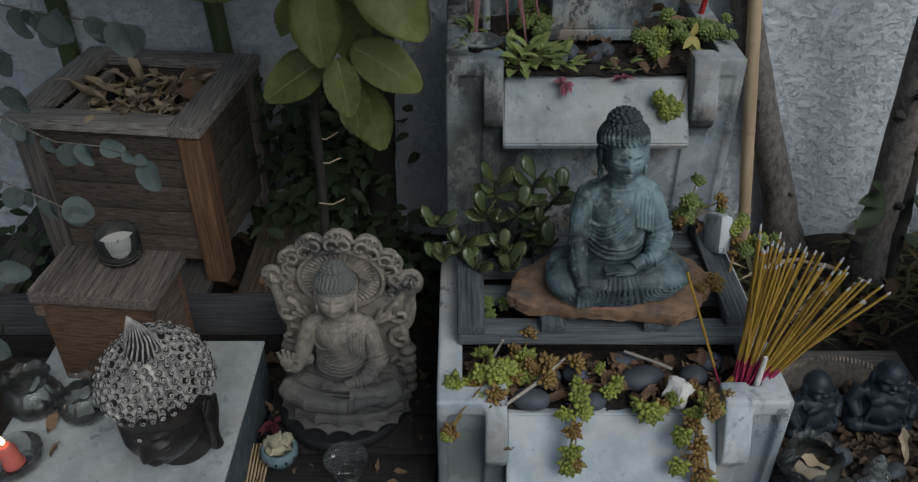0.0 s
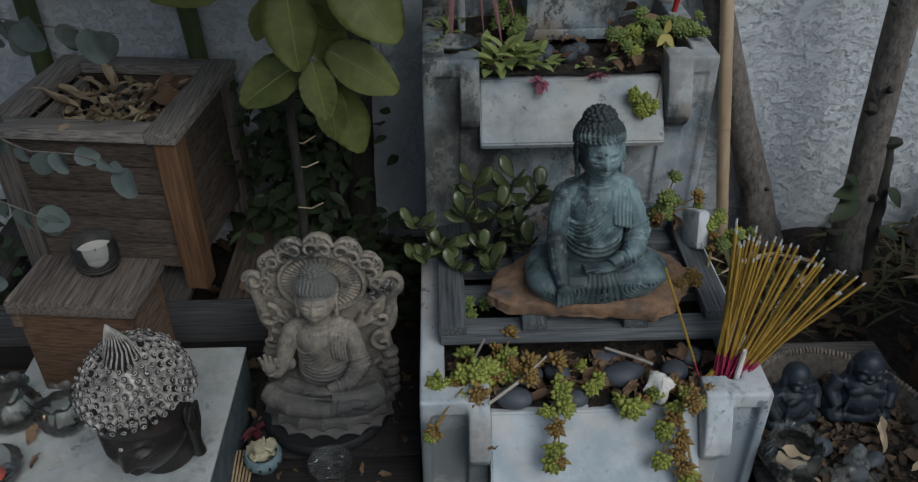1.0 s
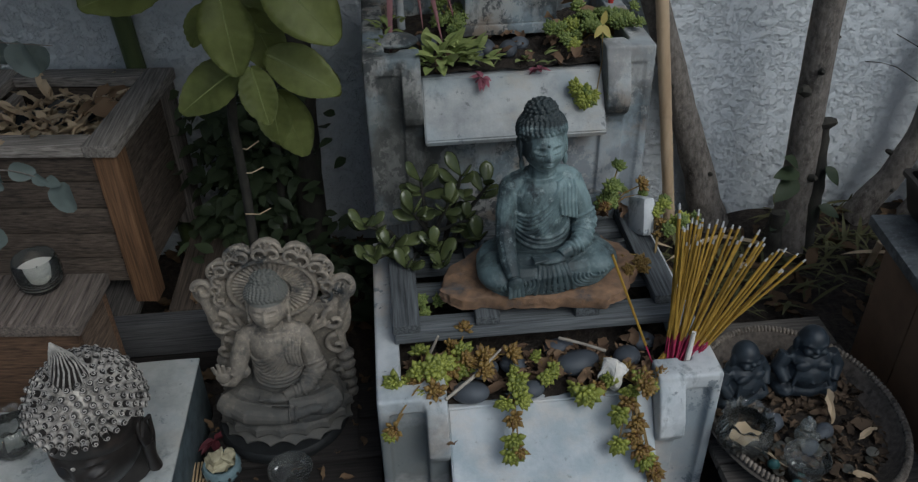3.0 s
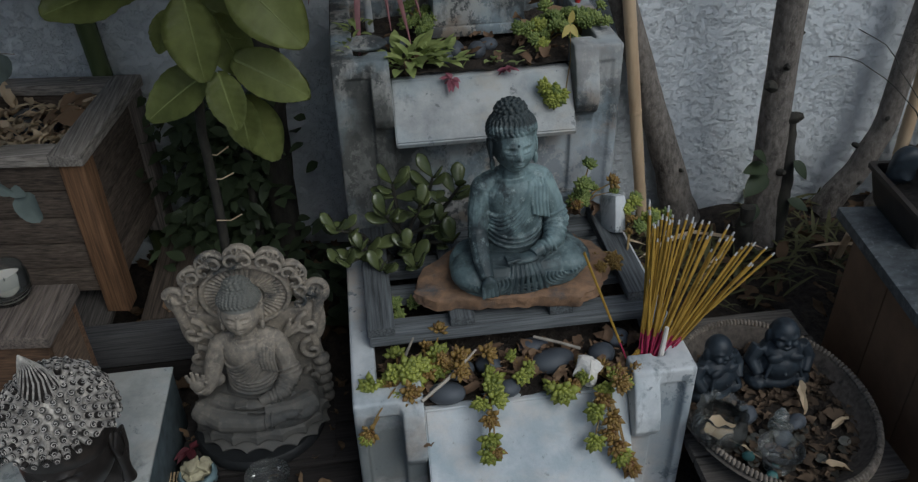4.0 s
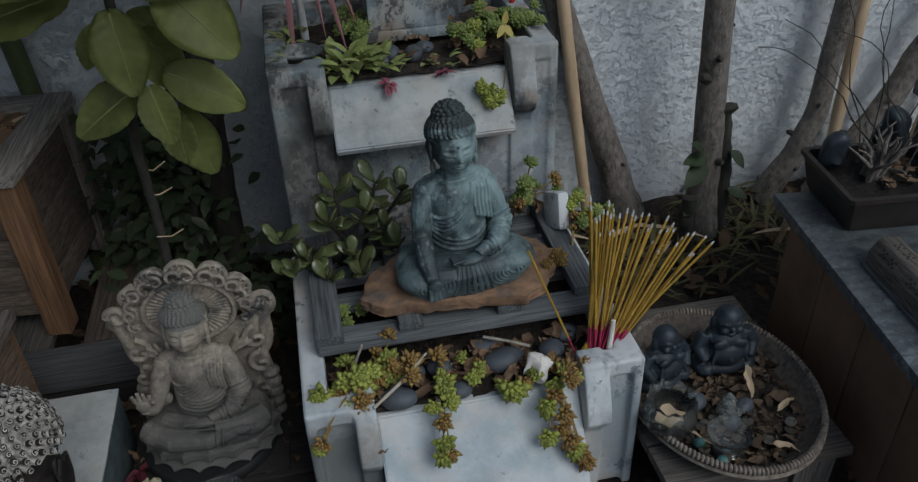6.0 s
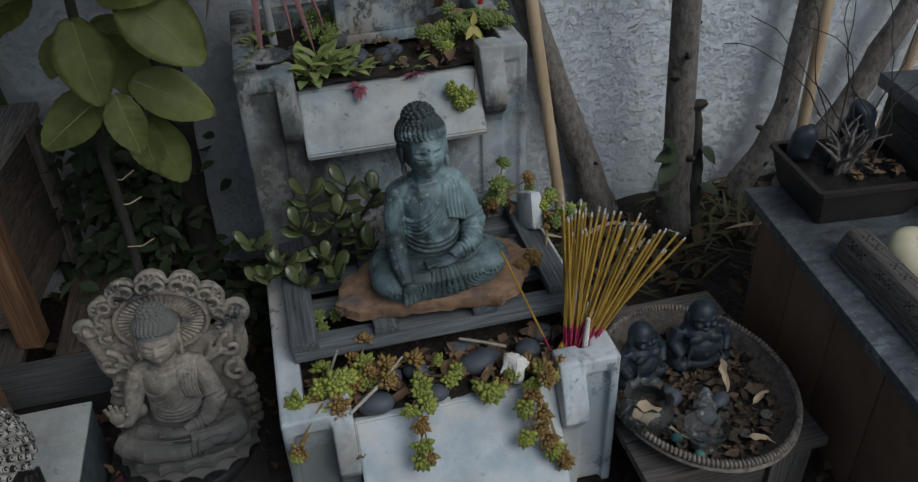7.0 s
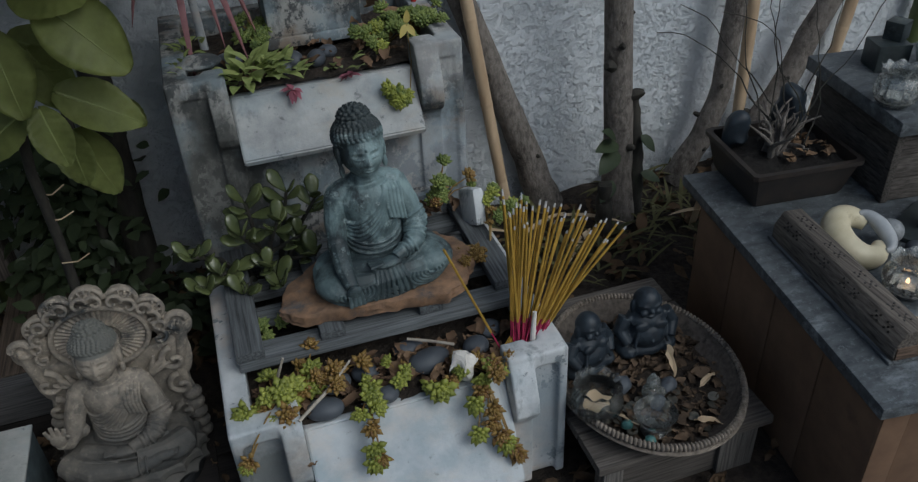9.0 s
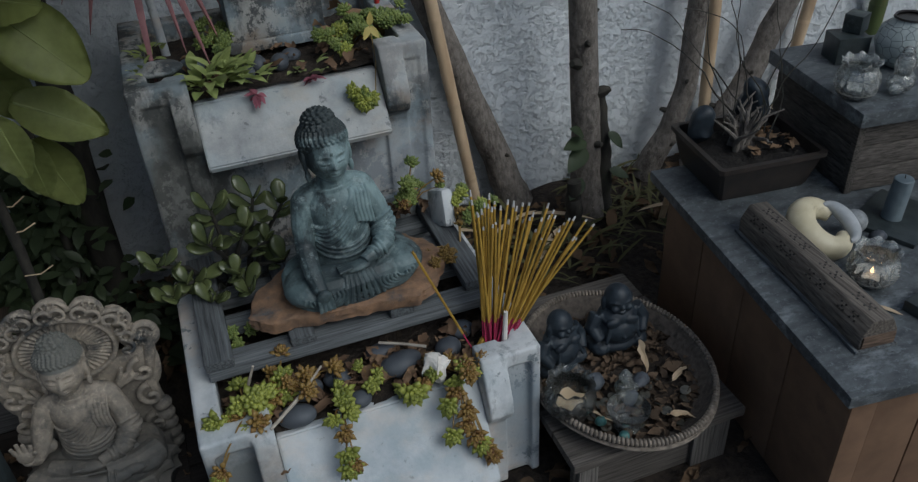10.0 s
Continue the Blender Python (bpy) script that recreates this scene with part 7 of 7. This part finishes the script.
place(bm, pose(0.733, 0.945, 0.165, 0, 0, 15))
solo("glass_statuette", bm, GLASS_DULL, (0.733, 0.945, 0.165), "small clear glass seated statuette among leaves", "statuette")
for k, (p, w, ln) in enumerate((((0.775, 0.86, 0.172), (1, -0.5, 0.05), 0.075), ((0.63, 0.93, 0.18), (1, -1.1, 0.1), 0.08), ((0.83, 0.93, 0.172), (1, 0.5, 0.1), 0.07), ((0.80, 0.97, 0.175), (0.3, 1, 0.3), 0.10), ((0.70, 1.12, 0.18), (1, 0.1, 0.1), 0.07))):
    bm = leaf(B(), p, w, (0, 0, 1), ln * 0.8, 0.015 if k != 1 else 0.006, 0.2, 0.5, 8, 1.0, 0.10, k * 3.7)
    solo("fallen_leaf", bm, STRAW, p, "pale narrow dead leaf lying in the basket", "leaf", "fallen leaves")

# altar cabinet, turned a little from the wall
CAB = pose(0.926, 0.618, 0, 0, 0, -7)


def cab_part(name, lo, hi, mat, parent, bevel=0.003, label="", z_up=None):
    return part(name, bx(B(), lo, hi, bevel, CAB), mat, parent, label)


def cabinet():
    t = thing("altar_cabinet", CAB.translation, "brown boarded low cabinet with a worn blue-black top", "cabinet")
    top = cab_part("top", (0, 0, 0.355), (1.0, 0.730, 0.380), TABLE_PAINT, t, 0.004, "worn blue-black painted top")
    n = 4
    for k in range(n):
        v0, v1 = 0.03 + k * 0.1665, 0.03 + (k + 1) * 0.1665
        cab_part("side_board", (0.035, v0 + 0.0015, 0.0), (0.055, v1 - 0.0015, 0.3545), BROWN_PAINT, t, 0.002)
    cab_part("corner_post", (0.036, 0.028, 0.0), (0.085, 0.052, 0.3545), BROWN_PAINT, t, 0.003)
    for k in range(9):
        u0 = 0.087 + k * 0.098
        cab_part("front_board", (u0 + 0.0015, 0.032, 0.03), (u0 + 0.0965, 0.050, 0.3545), BROWN_PAINT, t, 0.002)
    cab_part("plinth", (0.03, -0.02, 0.0), (0.97, 0.03, 0.045), surface("dull pinkish plinth", (0.26, 0.19, 0.16), (0.17, 0.125, 0.105), (0.09, 0.07, 0.06), 30, 10, 0.7), t, 0.004, "pale worn plinth board")
    return t


cabinet()


def bonsai_pot():
    at = (1.185, 1.245, 0.3805)
    t = thing("bonsai_pot", at, "dark glazed rectangular pot with a dead plant, on the cabinet", "planter")
    m = pose(*at, 0, 0, -6)
    bm = B()
    rings = []
    for w, d, z in ((0.098, 0.085, 0.0), (0.104, 0.091, 0.012), (0.118, 0.107, 0.078), (0.124, 0.113, 0.080), (0.124, 0.113, 0.090), (0.113, 0.102, 0.090), (0.108, 0.097, 0.060)):
        rings.append([bm.verts.new((x * w, y * d, z)) for x, y in ((-1, -0.94), (-0.94, -1), (0.94, -1), (1, -0.94), (1, 0.94), (0.94, 1), (-0.94, 1), (-1, 0.94))])
    for a, b in zip(rings, rings[1:]):
        for k in range(8):
            bm.faces.new((a[k], a[(k + 1) % 8], b[(k + 1) % 8], b[k]))
    bm.faces.new(rings[0][::-1])
    part("pot", place(bm, m), surface("dark brown glaze", (0.045, 0.036, 0.030), (0.02, 0.018, 0.018), (0.10, 0.08, 0.06), 30, 14, 0.4, 0.2, 0.001, 0.66), t, "", True, 0.5)
    bm = B()
    bmesh.ops.create_grid(bm, x_segments=16, y_segments=16, size=1, matrix=m @ pose(0, 0, 0.068) @ Matrix.Diagonal((0.110, 0.099, 1, 1)))
    for v in bm.verts:
        v.co.z += 0.012 * noise.noise(v.co * 40)
    part("soil", bm, surface("black mulch", (0.028, 0.025, 0.022), (0.009, 0.008, 0.008), (0.05, 0.04, 0.03), 80, 30, 0.95, 1.0, 0.010, 0.62), t, "black crumbly mulch", True, 3)
    r2 = random.Random(5)
    bm = B()
    for k in range(22):
        a, lean = r2.uniform(0, 6.28), r2.uniform(0.0, 0.28)
        p = Vector((at[0] - 0.012 + r2.uniform(-0.02, 0.02), at[1] + 0.01 + r2.uniform(-0.02, 0.02), at[2] + 0.065))
        pts = [p]
        d = Vector((math.cos(a) * lean, math.sin(a) * lean, 1)).normalized()
        for j in range(6):
            d = (d + Vector((r2.uniform(-0.55, 0.55), r2.uniform(-0.55, 0.55), r2.uniform(-0.15, 0.3)))).normalized()
            pts.append(pts[-1] + d * r2.uniform(0.014, 0.026))
        tube(bm, pts, [0.008, 0.0065, 0.0054, 0.0044, 0.0034, 0.0024, 0.0014], 7)
    part("dead_growth", bm, BARK, t, "tangled grey dead stems", kind="stuff")
    for k in range(9):
        bm = B()
        p = Vector((at[0] + r2.uniform(-0.06, 0.06), at[1] + r2.uniform(-0.04, 0.06), at[2] + 0.10))
        pts = [p]
        d = Vector((r2.uniform(-0.35, 0.9), r2.uniform(0, 0.5), 1.2)).normalized()
        for j in range(12):
            d = (d + Vector((r2.uniform(-0.4, 0.4), r2.uniform(-0.3, 0.3), r2.uniform(-0.25, 0.35)))).normalized()
            pts.append(pts[-1] + d * 0.032)
        tube(bm, pts, [0.0016] * 6 + [0.001] * 7, 5)
        part("twig", bm, BARK_DARK, t, "thin dark bare twig")
    bm = B()
    for k in range(26):
        crumple(bm, (at[0] + r2.uniform(-0.03, 0.09), at[1] + r2.uniform(-0.06, 0.05), at[2] + 0.082), r2.uniform(0.015, 0.036), r2)
    part("dead_leaves", bm, DRY, t, "brown dry leaves", True, 3, "stuff")
    for dx, dy, r, h in ((-0.072, 0.068, 0.028, 0.075), (0.062, 0.070, 0.036, 0.115)):
        part("dark_rock", rough_up(ell(B(), (at[0] + dx, at[1] + dy, at[2] + 0.07 + h * 0.4), (r, r, h * 0.6), sub=3), 0.014, 26), DARK_BLUE_STONE, t)


bonsai_pot()

CRATE = pose(1.321, 1.083, 0.3805, 0, 0, -8)


def crate():
    t = thing("wooden_crate", CRATE.translation, "dark weathered wooden box with an overhanging lid, on the cabinet", "box")
    def P(name, lo, hi, mat, b=0.003, label=""):
        return part(name, bx(B(), lo, hi, b, CRATE), mat, t, label)
    P("lid", (-0.012, -0.015, 0.164), (0.45, 0.335, 0.196), TABLE_PAINT, 0.004)
    for k in range(3):
        z0 = 0.002 + k * 0.054
        P("front_board", (0.012, 0.005, z0), (0.43, 0.022, z0 + 0.0525), BENCH_X)
        P("side_board", (0.004, 0.008, z0), (0.02, 0.31, z0 + 0.0525), DARK_Y)
    P("back_board", (0.012, 0.30, 0.002), (0.43, 0.315, 0.1635), DARK_X)
    P("corner_post", (0.001, 0.001, 0.0), (0.018, 0.018, 0.1635), DARK_Y)


crate()
ruffled((1.346, 1.142, 0.5775), 0.043, 0.078, "clear ruffled glass candle bowl on the dark box", RIBBED)
SLATE = surface("dark green-black slate", (0.05, 0.062, 0.064), (0.022, 0.028, 0.03), (0.10, 0.12, 0.12), 40, 12, 0.28, 0.15, 0.0006)
px = (1.460, 1.300, 0.5775)
solo("stone_block", bx(B(), (-0.036, -0.032, 0), (0.036, 0.032, 0.058), 0.002, pose(*px, 0, 0, -14)), SLATE, px, "black stone cube block on the dark box", "block", "stone blocks")
px = (px[0] + 0.020, px[1] + 0.006, px[2] + 0.0585)
solo("stone_block", bx(B(), (-0.021, -0.02, 0), (0.021, 0.02, 0.04), 0.002, pose(*px, 0, 0, 24)), SLATE, px, "small black stone cube on a larger one", "block", "stone blocks")
vx = (1.542, 1.222, 0.5775)
VASE = thing("mosaic_vase", vx, "round white crackled mosaic glass vase on the dark box", "vase")
part("body", lathe(B(), [(0.0, 0.0), (0.03, 0.0), (0.052, 0.02), (0.062, 0.05), (0.055, 0.082), (0.036, 0.098), (0.034, 0.104), (0.031, 0.104), (0.033, 0.097), (0.05, 0.08), (0.057, 0.05), (0.0, 0.01)], 32, vx),
     mosaic_material(), VASE)
part("rim", lathe(B(), [(0.030, 0.103), (0.036, 0.105), (0.034, 0.109), (0.030, 0.107), (0.030, 0.103)], 28, vx), BLACK_STONE, VASE)
bx_at = (1.440, 1.120, 0.5775)
bm = B()
for c, r in (((0, 0, 0.022), (0.03, 0.024, 0.024)), ((0.0, 0, 0.058), (0.021, 0.02, 0.026)), ((-0.02, -0.008, 0.014), (0.016, 0.014, 0.014)), ((0, 0, 0.085), (0.012, 0.012, 0.012))):
    ell(bm, c, r, sub=3)
place(bm, pose(*bx_at, 0, 0, 0))
solo("glass_figurine", bm, RIBBED, bx_at, "small clear glass figurine on the dark box", "figurine")


def incense_burner():
    """A long coffin-shaped wooden burner with pierced sloping lid faces."""
    at = (1.058, 0.875, 0.3805)
    m = pose(*at, 0, 0, -6)
    t = thing("incense_box", at, "long grey carved wooden incense box with pierced lid, on the cabinet", "incense burner")
    h, w, L = 0.062, 0.034, 0.185
    prof = [(-w, 0.0), (w, 0.0), (w, 0.034), (w * 0.55, h), (-w * 0.55, h), (-w, 0.034)]
    bm = B()
    a = [bm.verts.new((x, -L, z)) for x, z in prof]
    b = [bm.verts.new((x, L, z)) for x, z in prof]
    bm.faces.new(a)
    bm.faces.new(b[::-1])
    for i in range(6):
        j = (i + 1) % 6
        bm.faces.new((a[i], b[i], b[j], a[j]))
    bmesh.ops.bevel(bm, geom=bm.edges[:], offset=0.002, segments=1, affect="EDGES")
    body = part("body", place(bm, m), wood("worn carved wood", (0.165, 0.145, 0.125), (0.055, 0.048, 0.042), 1, (0.09, 0.085, 0.085)), t)
    part("base_plate", bx(B(), (-w - 0.006, -L - 0.004, 0.0), (w + 0.006, L + 0.004, 0.006), 0.002, m), GREY_Y, t)
    part("end_cap", bx(B(), (-w * 0.9, -L - 0.003, 0.008), (w * 0.9, -L + 0.004, 0.032), 0.002, m), CEDAR_X, t)
    slope = math.atan2(h - 0.034, w * 0.45)
    shared = None
    for k in range(11):
        y = -L + 0.035 + k * 0.030
        for f in (-1, 0, 1):
            for dx, dy in ((0, 0), (0.006, 0.006), (-0.006, 0.006), (0.006, -0.006), (-0.006, -0.006)):
                if f == 0:
                    c, rot = (dx, y + dy, h + 0.0003), (0, 0, 0)
                else:
                    c, rot = (f * (w * 0.775 + dx * 0.45 + 0.0004), y + dy, 0.048 - f * 0 - dx * math.sin(slope) * 0.9), (0, f * 61, 0)
                if k % 3 == 2:
                    continue
                if shared is None:
                    hb = B()
                    bmesh.ops.create_cone(hb, cap_ends=True, segments=7, radius1=0.0022, radius2=0.0022, depth=0.0012)
                    shared = bpy.data.meshes.new("hole")
                    hb.to_mesh(shared)
                    hb.free()
                    shared.materials.append(BLACK_STONE)
                o = new("hole", shared)
                o.parent = body
                o.matrix_basis = Matrix.Translation(-Vector(at)) @ m @ pose(*c, *rot)


incense_burner()


def crescent():
    at = (1.166, 0.966, 0.3805)
    t = thing("ring_sculpture", at, "cream and grey curved crescent sculpture with a stone ball", "sculpture")
    def spot(x, v, lift=0.0):
        """A point of the leaning ring: across, and up its slope."""
        return (at[0] + x, at[1] + 0.90 * v, at[2] + 0.036 + 0.34 * v + lift)
    bm = B()
    pts, rad = [], []
    for q in np.linspace(0, 1, 28):
        a = radians(25 + 300 * q)
        pts.append(spot(-0.008 + 0.038 * math.cos(a), 0.050 * math.sin(a)))
        rad.append(0.011 + 0.017 * math.sin(math.pi * min(1, q * 0.95 + 0.03)) ** 0.7)
    tube(bm, pts, rad, 16)
    part("cream_half", bm, surface("cream glaze", (0.68, 0.62, 0.46), (0.52, 0.46, 0.30), (0.30, 0.25, 0.18), 20, 16, 0.42, 0.1, 0.001), t, "glossy cream half")
    bm = B()
    pts, rad = [], []
    for q in np.linspace(0, 1, 20):
        a = radians(100 - 200 * q)
        pts.append(spot(0.016 + 0.022 * math.cos(a), -0.014 + 0.046 * math.sin(a), 0.018))
        rad.append(0.004 + 0.011 * math.sin(math.pi * q))
    tube(bm, pts, rad, 14)
    part("grey_half", bm, surface("pale grey glaze", (0.50, 0.52, 0.53), (0.30, 0.32, 0.34), None, 20, 12, 0.4, 0.1, 0.001), t, "pale grey half")
    part("ball", ell(B(), (at[0] + 0.062, at[1] - 0.008, at[2] + 0.036), 0.024, sub=3), surface("speckled grey stone", (0.30, 0.32, 0.33), (0.15, 0.16, 0.17), None, 90, 12, 0.5), t, "speckled grey ball")


crescent()
ruffled((1.160, 0.835, 0.3805), 0.044, 0.070, "ribbed glass candle bowl with a lit candle, on the cabinet", RIBBED, True)
sx = (1.345, 0.965, 0.3805)
SLATE_BOARD = thing("slate_plate", sx, "blue-grey slate plate lying on the cabinet", "plate")
part("plate", bx(B(), (-0.075, -0.065, 0.0), (0.085, 0.065, 0.010), 0.002, pose(*sx, 0, 0, 24)), SLATE, SLATE_BOARD)
cx = (1.335, 0.968, 0.391)
PILLAR = thing("pillar_candle", cx, "slim blue-grey pillar candle on a slate plate", "candle")
part("body", tube(B(), [cx, (cx[0] + 0.006, cx[1], cx[2] + 0.085), (cx[0] + 0.006, cx[1], cx[2] + 0.088)], [0.020, 0.0185, 0.016], 20),
     surface("blue-grey wax", (0.17, 0.21, 0.23), (0.10, 0.13, 0.15), None, 30, 8, 0.5), PILLAR)
part("wick", tube(B(), [(cx[0] + 0.006, cx[1], cx[2] + 0.088), (cx[0] + 0.006, cx[1], cx[2] + 0.094)], 0.001, 5), BLACK_STONE, PILLAR)
for p, r in (((1.262, 0.925, 0.392), 0.018), ((1.40, 0.90, 0.390), 0.016)):
    solo("rock", rough_up(ell(B(), p, (r, r * 0.8, r * 0.75), sub=2), 0.005, 50, r * 90), PEBBLE, p, "small dark rock on the cabinet top", "stone", "small stones")
kx = (1.19, 0.735, 0.3805)
solo("stone_block", bx(B(), (-0.035, -0.022, 0), (0.035, 0.022, 0.022), 0.002, pose(*kx, 0, 0, 12)), SLATE, kx, "low black stone block on the cabinet top", "block", "stone blocks")
lx = (1.118, 0.775, 0.382)
solo("fallen_leaf", leaf(B(), lx, (0.6, -1, 0.05), (0, 0, 1), 0.045, 0.010, 0.05, 0.3), STRAW, lx, "pale slip of dead leaf on the cabinet", "leaf", "fallen leaves")
